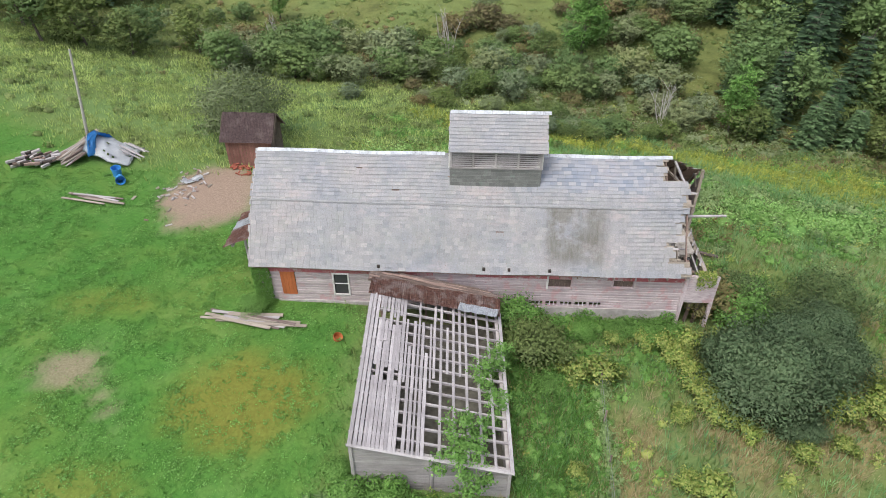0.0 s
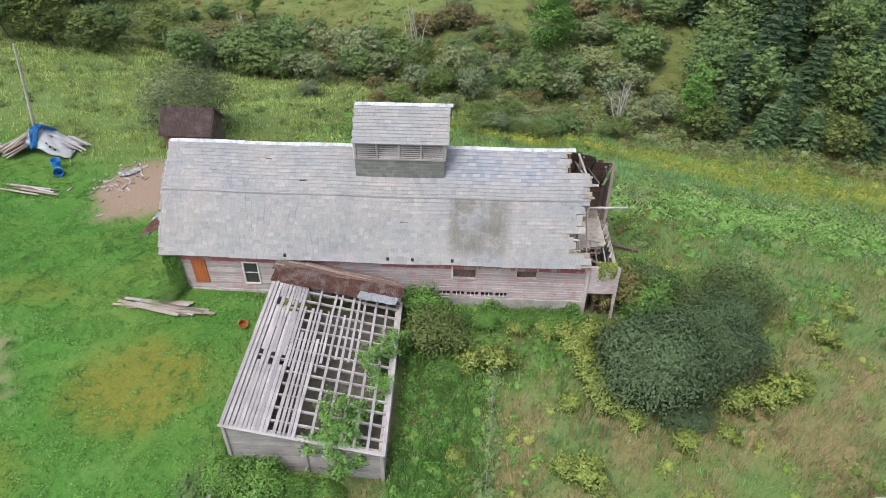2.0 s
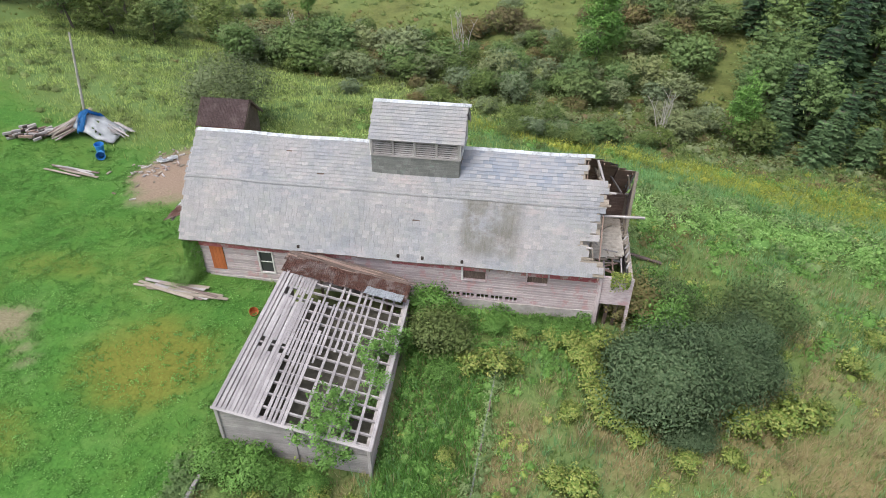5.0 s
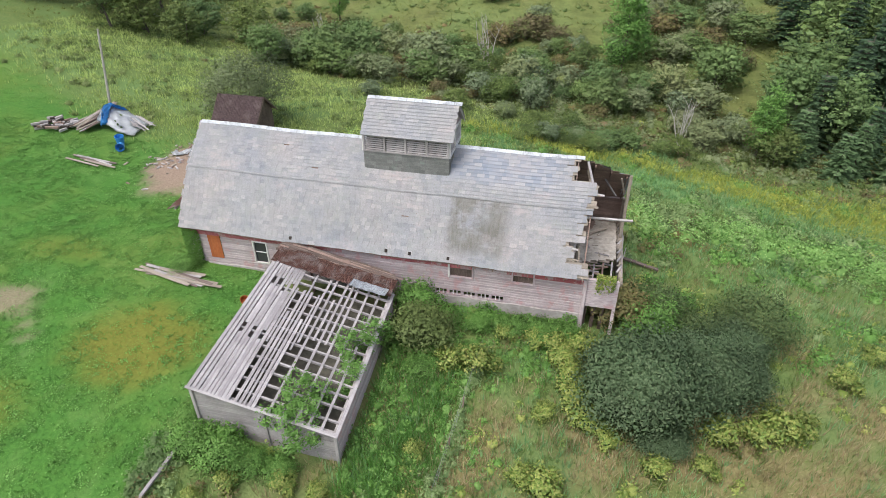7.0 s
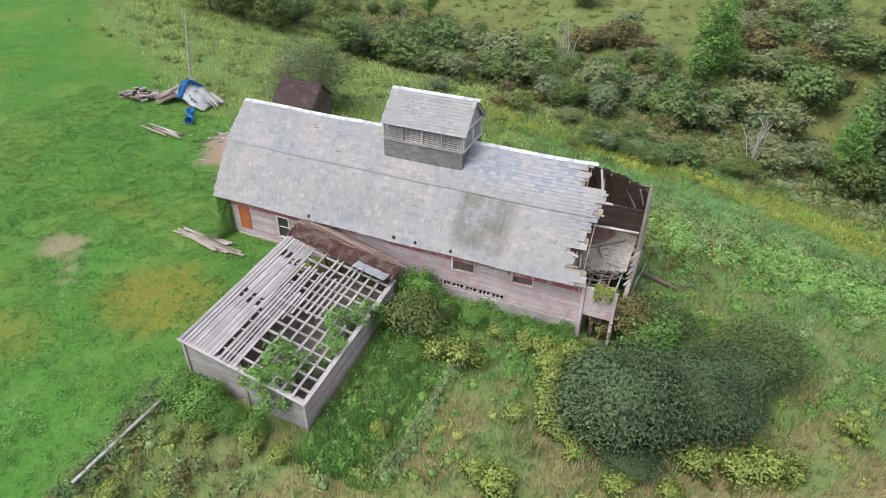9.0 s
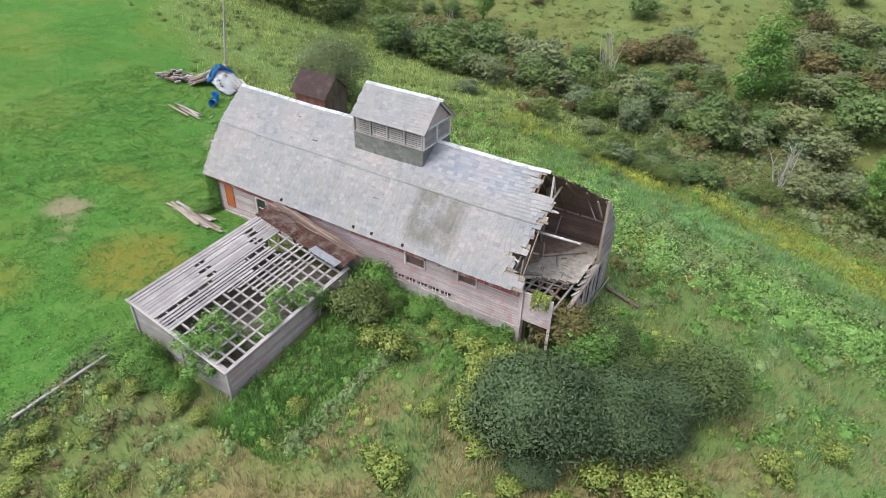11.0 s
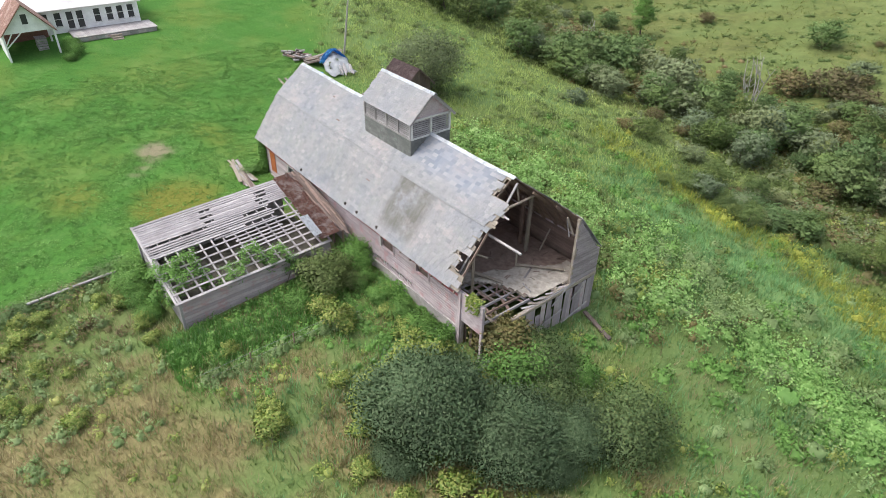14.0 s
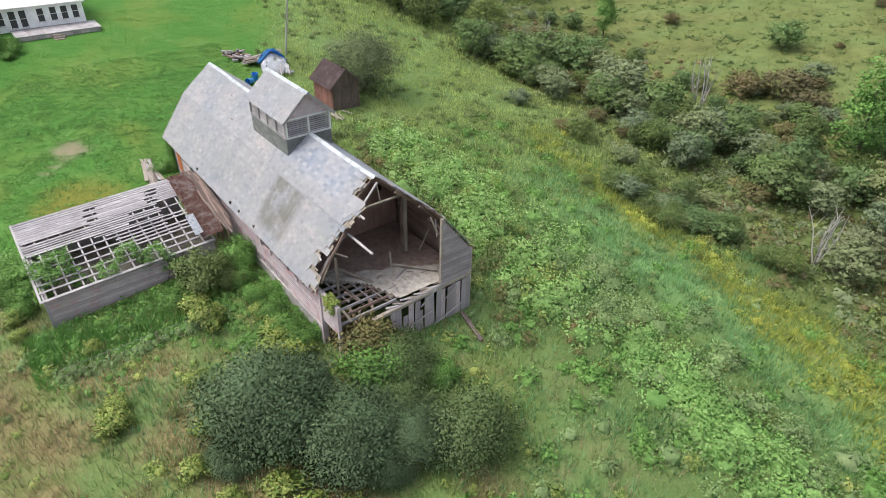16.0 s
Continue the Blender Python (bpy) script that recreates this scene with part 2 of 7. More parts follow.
def plain(name, a, b, scale=4.0, rough=0.8, bump=0.3, where="world", metal=0.0):
    m = Mat(name)
    w = m.place(where, (1, 1, 1))
    n = m.noise(w, scale, 6, 0.65)
    col = m.ramp(n, [(0.3, a), (0.7, b)])
    n2 = m.noise(w, scale * 0.17, 3, 0.6)
    col = m.mix(0.6, col, m.ramp(n2, [(0.3, grey(0.75)), (0.7, grey(1.15))]), "MULTIPLY")
    return m.done(col, rough, n, bump, 0.02, metal=metal)


def ground_material():
    """Turf, rough meadow, trodden gravel and bare earth, blended by the zones stored on the ground."""
    m = Mat("ground")
    w = m.place("world", (1, 1, 1))

    def zone(name):
        node = m.n("Attribute")
        node.attribute_name = name
        return node.outputs["Fac"]

    fine = m.noise(w, 6.0, 6, 0.7)
    mid = m.noise(w, 0.9, 5, 0.65)
    wide = m.noise(w, 0.13, 4, 0.55)
    lawn = m.ramp(fine, [(0.3, (0.038, 0.112, 0.02)), (0.5, (0.066, 0.175, 0.032)), (0.72, (0.105, 0.235, 0.048))])
    lawn = m.mix(m.ramp(wide, [(0.46, grey(0)), (0.66, grey(0.7))]), lawn, m.mix(fine, (0.115, 0.165, 0.032), (0.19, 0.24, 0.06)))
    lawn = m.mix(m.ramp(mid, [(0.35, grey(0.3)), (0.6, grey(0))]), lawn, (0.05, 0.145, 0.032))
    lawn = m.mix(m.ramp(m.noise(w, 0.45, 4, 0.7), [(0.5, grey(0)), (0.7, grey(0.35))]), lawn, (0.15, 0.25, 0.08))
    lawn = m.mix(zone("straw"), lawn, m.ramp(fine, [(0.3, (0.12, 0.115, 0.02)), (0.7, (0.20, 0.21, 0.045))]))
    rough = m.ramp(fine, [(0.3, (0.064, 0.106, 0.028)), (0.5, (0.11, 0.162, 0.047)), (0.72, (0.185, 0.235, 0.082))])
    rough = m.mix(m.ramp(mid, [(0.45, grey(0)), (0.7, grey(0.5))]), rough, (0.175, 0.20, 0.072))
    rough = m.mix(m.ramp(wide, [(0.42, grey(0)), (0.6, grey(0.5))]), rough, (0.125, 0.22, 0.08))
    col = m.mix(zone("lawn"), rough, lawn)
    dry = m.ramp(fine, [(0.3, (0.15, 0.125, 0.055)), (0.7, (0.31, 0.26, 0.135))])
    col = m.mix(zone("dry"), col, dry)
    col = m.mix(zone("cool"), col, m.ramp(fine, [(0.3, (0.12, 0.235, 0.08)), (0.7, (0.225, 0.37, 0.15))]))
    col = m.mix(zone("hill"), col, m.mix(m.ramp(fine, [(0.35, grey(0)), (0.65, grey(0.5))]), m.ramp(m.noise(w, 0.5, 6, 0.75), [(0.3, (0.06, 0.07, 0.028)), (0.45, (0.112, 0.13, 0.045)), (0.58, (0.165, 0.188, 0.065)), (0.72, (0.18, 0.155, 0.08))]), m.ramp(wide, [(0.38, (0.09, 0.105, 0.035)), (0.5, (0.15, 0.175, 0.055)), (0.64, (0.205, 0.235, 0.085))])))
    col = m.mix(zone("gold"), col, m.ramp(fine, [(0.3, (0.18, 0.18, 0.045)), (0.7, (0.35, 0.33, 0.09))]))
    earth = m.ramp(m.noise(w, 11, 6, 0.75), [(0.3, (0.15, 0.108, 0.082)), (0.55, (0.295, 0.222, 0.172)), (0.75, (0.41, 0.325, 0.265))])
    col = m.mix(zone("bare"), col, earth)
    return m.done(col, 0.95, fine, 0.6, 0.06, spec=0.1)


M_GROUND = ground_material()
M_SLATE = slate_material()
M_SIDING = wood("weathered_siding", (0.33, 0.27, 0.29), (0.52, 0.445, 0.465), (0.65, 0.58, 0.60), (1.2, 6, 6), stain=(0.47, 0.29, 0.295), amount=0.07)
M_OLDSIDING = wood("dark_weathered_siding", (0.25, 0.205, 0.225), (0.39, 0.34, 0.365), (0.52, 0.465, 0.49), (1.2, 6, 6))
M_GREYWOOD = wood("silver_grey_wood", (0.20, 0.185, 0.19), (0.41, 0.385, 0.39), (0.56, 0.535, 0.54), (1.2, 8, 6))
M_SILVER = wood("bleached_roof_board", (0.20, 0.185, 0.19), (0.40, 0.375, 0.39), (0.60, 0.575, 0.59), (1.2, 9, 6))
M_DARKWOOD = wood("old_brown_timber", (0.14, 0.095, 0.08), (0.27, 0.19, 0.16), (0.40, 0.315, 0.275), (1.2, 8, 6))
M_TIMBER = wood("pale_timber", (0.18, 0.15, 0.12), (0.33, 0.285, 0.24), (0.46, 0.42, 0.37), (1.2, 8, 6))
M_REDWOOD = wood("faded_red_paint", (0.26, 0.06, 0.07), (0.42, 0.13, 0.145), (0.54, 0.28, 0.29), (1.2, 8, 6), stain=(0.44, 0.37, 0.37), amount=0.09)
M_SHEDWALL = wood("red_brown_boards", (0.13, 0.062, 0.05), (0.25, 0.125, 0.10), (0.36, 0.21, 0.175), (1.2, 8, 6))
M_SHEDEND = wood("grey_brown_boards", (0.07, 0.05, 0.042), (0.15, 0.11, 0.095), (0.25, 0.20, 0.175), (1.2, 8, 6))
M_ORANGE = wood("orange_panel", (0.32, 0.09, 0.03), (0.48, 0.15, 0.055), (0.55, 0.21, 0.09), (1.2, 3, 6))
M_WHITE = plain("old_white_paint", (0.55, 0.54, 0.53), (0.72, 0.71, 0.70), 6.0, 0.7)
M_HOUSEWHITE = plain("fresh_white_paint", (0.80, 0.80, 0.81), (0.88, 0.88, 0.89), 6.0, 0.6)
M_CONCRETE = plain("weathered_concrete", (0.31, 0.285, 0.28), (0.49, 0.455, 0.45), 3.0, 0.9, 0.4)
M_RUST = rust_material("rusted_sheet", (0.20, 0.105, 0.085), (0.34, 0.28, 0.27), 0.53)
M_BROWNMETAL = rust_material("brown_sheet_roof", (0.15, 0.105, 0.108), (0.225, 0.17, 0.172), 0.56)
M_ZINC = rust_material("bare_zinc_sheet", (0.38, 0.40, 0.43), (0.52, 0.55, 0.60), 0.45)
M_DARK = plain("dark_interior", (0.03, 0.025, 0.022), (0.07, 0.055, 0.048), 3.0, 0.9)
M_GLASS = Mat("dusty_glass").done((0.05, 0.05, 0.055), 0.3, spec=0.4)
M_BARK = plain("bark", (0.06, 0.05, 0.04), (0.17, 0.15, 0.125), 9.0, 0.95, 0.6)
M_PALEBARK = plain("bleached_dead_wood", (0.30, 0.28, 0.26), (0.48, 0.46, 0.43), 9.0, 0.9, 0.4)
M_BLUE = plain("blue_plastic", (0.03, 0.17, 0.48), (0.06, 0.30, 0.66), 3.0, 0.45)
M_TARP = plain("pale_tarp", (0.52, 0.54, 0.59), (0.74, 0.76, 0.79), 2.0, 0.55)
M_BRICKRED = plain("red_brick", (0.22, 0.06, 0.04), (0.36, 0.12, 0.08), 9.0, 0.9)

# ---- ground ----
def axis_steps(lo, hi, step, far):
    mid = np.arange(lo, hi + step, step)
    out = [mid[-1] + step]
    while out[-1] < far:
        out.append(out[-1] + (out[-1] - mid[-1]) * 0.12 + step)
    inn = [mid[0] - step]
    while inn[-1] > -far:
        inn.append(inn[-1] - (mid[0] - inn[-1]) * 0.12 - step)
    return np.r_[inn[::-1], mid, out]


def s_step(v):
    return 1 / (1 + np.exp(-np.clip(v, -30, 30)))


def lawn_zone(x, y):
    edge = -4.9 - 6.5 * s_step((y - 27) * 2) + 0.5 * fuzzy(x, y, 1.5, 2)
    north = 40 + 0.55 * soft(-25 - x) + 0.8 * fuzzy(x, y, 3, 4)
    return s_step((edge - x) / 0.35) * s_step((north - y) / 0.8)


def bare_zone(x, y):
    gravel = ((x + 17.2) / 3.3) ** 2 + ((y - 37.2) / 4.3) ** 2 + 0.35 * fuzzy(x, y, 1.6, 1)
    patch = ((x + 18.6) / 1.5) ** 2 + ((y - 20.6) / 1.2) ** 2 + 0.5 * fuzzy(x, y, 0.8, 3)
    trail = ((x + 16.3 + 0.8 * (y - 19.2)) / 0.5) ** 2 + ((y - 19.2) / 1.5) ** 2 + 0.5 * fuzzy(x, y, 0.8, 5)
    apron = ((x - 1.2) / 6.5) ** 2 + ((y - 25.4) / 0.6) ** 2
    return np.maximum.reduce([s_step((1 - gravel) / 0.12), 0.75 * s_step((1 - patch) / 0.25), 0.55 * s_step((1 - trail) / 0.25), 0.3 * s_step((1 - apron) / 0.2)])


def dry_zone(x, y):
    f = fuzzy(x, y, 3.2, 6) + 0.6 * fuzzy(x, y, 1.1, 7)
    where = s_step((x - 1) / 1.5) * s_step((23 - y) / 2) + 0.45 * s_step((x - 17) / 3) * s_step((34 - y) / 3)
    spots = sum(np.exp(-(((x - a) / r) ** 2 + ((y - b) / (0.7 * r)) ** 2) - 0.5 * fuzzy(x, y, 0.9, 11)) for a, b, r in ((13.6, 19.3, 1.7), (20.6, 19.0, 2.2), (23.3, 27.6, 1.2), (26.0, 24.0, 1.8), (16.6, 18.6, 1.2), (9.0, 10.5, 2.4), (5.5, 9.0, 2.6), (7.5, 6.5, 2.0), (10.5, 13.5, 1.8)))
    return np.clip(s_step((f - 0.15) / 0.22) * where + 0.85 * spots, 0, 0.9)


def straw_zone(x, y):
    """Yellowed patches in the lawn."""
    f = 0.45 * fuzzy(x, y, 1.8, 6) + 0.25 * fuzzy(x, y, 0.7, 8)
    one = ((x + 9.6) / 3.2) ** 2 + ((y - 19.2) / 2.6) ** 2 + f
    two = ((x + 14.5) / 2.2) ** 2 + ((y - 14.0) / 1.6) ** 2 + f
    three = ((x + 19) / 2.5) ** 2 + ((y - 25.5) / 1.3) ** 2 + f
    return np.maximum.reduce([0.9 * s_step((1 - one) / 0.22), 0.6 * s_step((1 - two) / 0.3), 0.5 * s_step((1 - three) / 0.3)])


def cool_band(x, y):
    """A smooth strip of cool green grass across the slope."""
    return 0.85 * np.exp(-((y - (50.5 - 0.004 * np.maximum(x - 12, 0) ** 2) + 1.2 * fuzzy(x, y, 4, 3)) / 3.6) ** 2) * s_step((x - 1) / 2)


def gold_band(x, y):
    """Goldenrod and browned grass on the lower slope."""
    return 0.85 * np.exp(-((y + 0.16 * x - 57.6 + 1.4 * fuzzy(x, y, 5, 2)) / (2.0 + 0.13 * np.maximum(x - 18, 0))) ** 2) * s_step((x + 3) / 2) * (0.75 + 0.35 * fuzzy(x, y, 2.6, 8))


def hill_zone(x, y):
    """Olive rough grass of the far hillside, in drifts."""
    return np.clip(0.9 * s_step((y + 0.2 * x - 63.5) / 1.6) * (0.85 + 0.4 * fuzzy(x, y, 9, 4)), 0, 1)


gx, gy = axis_steps(-56, 52, 0.75, 900), axis_steps(-2, 112, 0.75, 1100)
GX, GY = np.meshgrid(gx, gy)
nx, ny = len(gx), len(gy)
GZ = ground_z(GX, GY)
far_out = np.maximum(0, np.hypot(GX, GY - 45) - 130)
GZ = np.where(far_out > 0, np.maximum(GZ, -60) * np.exp(-far_out / 400) + np.minimum(far_out * 0.10, 60), GZ)
quad = (np.arange(ny - 1)[:, None] * nx + np.arange(nx - 1)[None, :]).ravel()
ground = big_mesh("ground", np.stack([GX, GY, GZ], -1).reshape(-1, 3), np.stack([quad, quad + 1, quad + nx + 1, quad + nx], -1), M_GROUND, smooth=True)
for zone_name, field in (("lawn", lawn_zone), ("bare", bare_zone), ("dry", dry_zone), ("cool", cool_band), ("gold", gold_band), ("straw", straw_zone), ("hill", hill_zone)):
    layer = ground.data.attributes.new(zone_name, "FLOAT", "POINT")
    layer.data.foreach_set("value", field(GX, GY).ravel().astype(np.float32))
tagged(ground, "mown green lawn running into rough sloping meadow", "ground", kind="structure")

# ---- barn ----
XL, XR = -10.6, 14.1  # gable ends
EAVE_N, BREAK_N, RIDGE, BREAK_F, EAVE_F = (25.85, 2.22), (27.95, 5.02), (30.2, 6.85), (32.45, 5.02), (34.5, 2.35)
WALL_N, WALL_F = 26.2, 34.2
barn = thing("barn", "long weathered gambrel barn with grey slate roof and collapsed end", "barn", (0, 30.2, 0))


def under(ob, parent=None):
    """Hang an object built in world places under a thing that stands off the origin."""
    parent = parent or barn
    ob.parent = parent
    ob.matrix_parent_inverse = Matrix.Translation(parent.location).inverted()
    return ob


def edge_x(slope, f):
    """Where the broken east edge of a roof slope lies, from its top (0) to its foot (1)."""
    if slope == "near_upper":
        return 11.12 if f < 0.5 else 12.2 - 0.5 * abs(f - 0.72)
    if slope == "near_lower":
        return 12.05 - 0.35 * f if f < 0.48 else (11.3 if f < 0.80 else 12.2)
    if slope == "far_upper":
        return 11.2 + 2.5 * f
    return 13.9


SLOPES = {"near_upper": (RIDGE, BREAK_N), "near_lower": (BREAK_N, EAVE_N), "far_upper": (RIDGE, BREAK_F), "far_lower": (BREAK_F, EAVE_F)}
CUP_X, CUP_Y = (-0.3, 4.42), (28.8, 31.6)


def sag(x):
    """The old ridge dips a little between its bays."""
    return -0.07 * np.sin((np.asarray(x) + 10.6) / 24.7 * np.pi) - 0.025 * np.sin(np.asarray(x) * 0.9)


# roof boarding: planks along the barn, ragged at the broken end
roof = under(new("roof"))
tagged(roof, "grey slate gambrel roof, ragged at the collapsed end")
for slope, (top, foot) in SLOPES.items():
    rise = Vector((0, foot[0] - top[0], foot[1] - top[1]))
    run = rise.length
    way = rise.normalized()
    normal = Vector((1, 0, 0)).cross(way)
    if normal.z < 0:
        normal = -normal
    count = int(run / 0.26)
    for i in range(count):
        f = (i + 0.5) / count
        y, z = top[0] + rise.y * f, top[1] + rise.z * f
        x1 = edge_x(slope, f) + random.uniform(-0.3, 0.12)
        spans = [(XL, x1)]
        if slope.endswith("upper") and CUP_Y[0] < y < CUP_Y[1]:
            spans = [(XL, CUP_X[0]), (CUP_X[1], x1)]
        for a, b in spans:
            cuts = [a] + [c + random.uniform(-0.8, 0.8) for c in np.arange(a + 4, b - 2, 4.5)] + [b]
            for c, d in zip(cuts, cuts[1:]):
                if slope.startswith("near") and d < 7:
                    continue
                p = Vector((0, y, z)) - normal * 0.05
                under(board("roof_board", (c, p.y, p.z + float(sag(c))), (d, p.y, p.z + float(sag(d))), run / count - 0.012, 0.028, normal, M_DARKWOOD if slope.startswith("far") else M_TIMBER, None, 1 + i % 3), roof)

# one closed sheet of boarding under the sound part of the near slopes
for slope in ("near_upper", "near_lower"):
    top, foot = SLOPES[slope]
    bm = bmesh.new()
    rows = []
    for x in np.linspace(XL, 7.6, 15):
        rows.append([bm.verts.new((x, yy, zz - dz + float(sag(x)))) for (yy, zz), dz in ((top, 0.09), (foot, 0.09), (foot, 0.12), (top, 0.12))])
    for p, q in zip(rows, rows[1:]):
        for i in range(4):
            bm.faces.new((p[i], p[(i + 1) % 4], q[(i + 1) % 4], q[i]))
    under(part("roof_boarding", bm, M_DARKWOOD), roof)


def slate_block(slope, lo_x):
    """Centres, widths and lift of the slates of one slope, course by course."""
    top, foot = SLOPES[slope]
    rise = np.array([foot[0] - top[0], foot[1] - top[1]])
    run = np.hypot(*rise)
    way = rise / run
    normal = np.array([-way[1], way[0]]) if way[0] > 0 else np.array([way[1], -way[0]])
    if normal[1] < 0:
        normal = -normal
    rows = []
    courses = int(run / 0.205)
    for c in range(courses + 1):
        s0, s1 = max(0.0, run - 0.205 * (c + 1) - 0.09), run - 0.205 * c + 0.05
        f = (s0 + s1) / 2 / run
        x = lo_x + rng.uniform(-0.15, 0)
        while True:
            w = rng.uniform(0.23, 0.40)
            lim = edge_x(slope, f) + rng.uniform(-0.38, 0.14)
            if x + w > lim:
                break
            ymid = top[0] + way[0] * (s0 + s1) / 2
            inside = CUP_X[0] < x + w / 2 < CUP_X[1] and CUP_Y[0] < ymid < CUP_Y[1]
            if not inside and rng.random() > 0.002:
                rows.append((x + 0.004, x + w - 0.004, s0, s1 + rng.uniform(-0.012, 0.012), rng.uniform(0, 0.006)))
            x += w
    rows = np.array(rows)
    n = len(rows)
    v = np.zeros((n, 8, 3))
    for k, (xi, si) in enumerate(((0, 2), (1, 2), (1, 3), (0, 3))):
        x, s = rows[:, xi], rows[:, si]
        lift = np.where(si == 3, 0.042, 0.006) + rows[:, 4]
        y = top[0] + way[0] * s
        z = top[1] + way[1] * s + sag(x)
        v[:, k] = np.stack([x, y + normal[0] * lift, z + normal[1] * lift], -1)
        v[:, k + 4] = np.stack([x, y + normal[0] * (lift - 0.014), z + normal[1] * (lift - 0.014)], -1)
    return v, rows


SLATE_FACES = np.array([(0, 1, 2, 3), (3, 2, 6, 7), (0, 3, 7, 4), (1, 5, 6, 2), (4, 7, 6, 5)])
PICKED = []
for slope in SLOPES:
    v, rows = slate_block(slope, XL - 0.12)
    keep = np.ones(len(v), bool)
    if slope == "near_lower":
        pick = np.where((rows[:, 0] > 7.6) & (rows[:, 0] < 12.0))[0][:280]
        keep[pick] = False
        PICKED = [v[i] for i in pick]
    vv = v[keep]
    faces = (np.arange(len(vv))[:, None, None] * 8 + SLATE_FACES[None]).reshape(-1, 4)
    ob = under(big_mesh("slating", vv.reshape(-1, 3), faces, M_SLATE), roof)
    tagged(ob, "weathered grey roofing slates laid in courses", kind="stuff")

# ridge capping in short lengths
cap_at = []
x = XL - 0.1
while x < 11.0:
    if not (CUP_X[0] - 0.4 < x < CUP_X[1]):
        z0 = RIDGE[1] + float(sag(x))
        for s in (-1, 1):
            cap_at.append((x, s, z0))
    x += 0.46
for x, s, z0 in cap_at:
    slope = Vector((0, s * 2.25, -1.83)).normalized()
    p = Vector((x + 0.22, RIDGE[0], z0 + 0.055)) + slope * 0.09
    nrm = Vector((0, s * 1.83, 2.25)).normalized()
    under(board("ridge_tile", p - Vector((0.222, 0, 0)), p + Vector((0.222, 0, random.uniform(-0.008, 0.008))), 0.2, 0.02, nrm, M_ZINC, None, 1), roof)
# line of flashing at the break
M_LEAD = plain("dull_lead", (0.20, 0.205, 0.215), (0.30, 0.305, 0.315), 5.0, 0.7)
for side in (BREAK_N, BREAK_F):
    x = XL - 0.1
    while x < 12.0:
        b = min(x + 2.4, 12.1)
        sy = -1 if side is BREAK_N else 1
        under(board("flashing", (x, side[0] + sy * 0.02, side[1] + 0.045 + float(sag(x))), (b - 0.01, side[0] + sy * 0.02, side[1] + 0.045 + float(sag(b))), 0.07, 0.012, (0, sy * 0.7, 0.75), M_LEAD, None, 1), roof)
        x = b
# barge boards on the west gable
for a, b in ((EAVE_N, BREAK_N), (BREAK_N, RIDGE), (RIDGE, BREAK_F), (BREAK_F, EAVE_F)):
    under(board("barge_board", (XL - 0.12, a[0], a[1] - 0.08), (XL - 0.12, b[0], b[1] - 0.08), 0.2, 0.03, (-1, 0, 0), M_GREYWOOD, None, 2), roof)


def rects(x0, x1, z0, z1, holes):
    """The rectangle less its holes, as smaller rectangles."""
    zs = sorted({z0, z1, *[min(max(h[i], z0), z1) for h in holes for i in (2, 3)]})
    for a, b in zip(zs, zs[1:]):
        if b - a < 1e-4:
            continue
        cuts = sorted((h[0], h[1]) for h in holes if h[2] < b - 1e-4 and h[3] > a + 1e-4)
        x = x0
        for c, d in cuts:
            if c > x:
                yield x, c, a, b
            x = max(x, d)
        if x < x1:
            yield x, x1, a, b


# openings of the near wall: x from, to, z from, to
DOOR = (-9.3, -8.5, 0.1, 1.78)
WIN_A, WIN_B, WIN_C = (-6.4, -5.66, 0.2, 1.55), (5.05, 6.25, 1.04, 1.92), (8.45, 9.5, 1.16, 1.86)
SLOTS = [(4.25 + i * 0.78, 4.25 + i * 0.78 + 0.62, -0.2, 0.06) for i in range(5)]
GATE = (12.3, 13.7, -1.6, 0.30)
NEAR_HOLES = [DOOR, WIN_A, WIN_B, WIN_C, *SLOTS, GATE]
wall_near = under(new("wall"))
tagged(wall_near, "near wall of weathered clapboards with scraps of red paint")
bm = bmesh.new()
for a, b, c, d in rects(XL + 0.05, 13.8, -2.2, 2.0, NEAR_HOLES):
    add_box(bm, (a, WALL_N + 0.02, c), (b, WALL_N + 0.16, d))
under(part("sheathing", bm, M_SIDING), wall_near)
z = -0.28
k = 0
while z < 2.1:
    h = 0.165
    for a, b, c, d in rects(XL, 12.15, z, min(z + h, 2.14), [x for x in NEAR_HOLES if x is not GATE]):
        if d - c < 0.05:
            continue
        cuts = [a] + [q + random.uniform(-0.9, 0.9) for q in np.arange(a + 3.2, b - 1.6, 3.4)] + [b]
        for p, q in zip(cuts, cuts[1:]):
            k += 1
            droop = random.uniform(-0.012, 0.012) if random.random() < 0.3 else 0
            under(board("clapboard", (p + 0.004, WALL_N, (c + d) / 2), (q - 0.004, WALL_N, (c + d) / 2 + droop), d - c + 0.015, 0.022, (0, -1, -0.12), M_SIDING, None, k % 4), wall_near)
    z += h
# foundation of rendered concrete below the boards
bm = bmesh.new()
for a, b, c, d in rects(-9.6, 12.15, -2.2, -0.29, []):
    add_box(bm, (a, WALL_N - 0.09, c), (b, WALL_N + 0.018, d))
bmesh.ops.subdivide_edges(bm, edges=[e for e in bm.edges if abs(e.verts[0].co.x - e.verts[1].co.x) > 5], cuts=24)
for v in bm.verts:
    v.co.z += 0.04 * math.sin(v.co.x * 2.3)
    v.co.y += 0.015 * math.sin(v.co.x * 5.1)
under(part("foundation", bm, M_CONCRETE, None, "pale rendered concrete foundation"), wall_near)
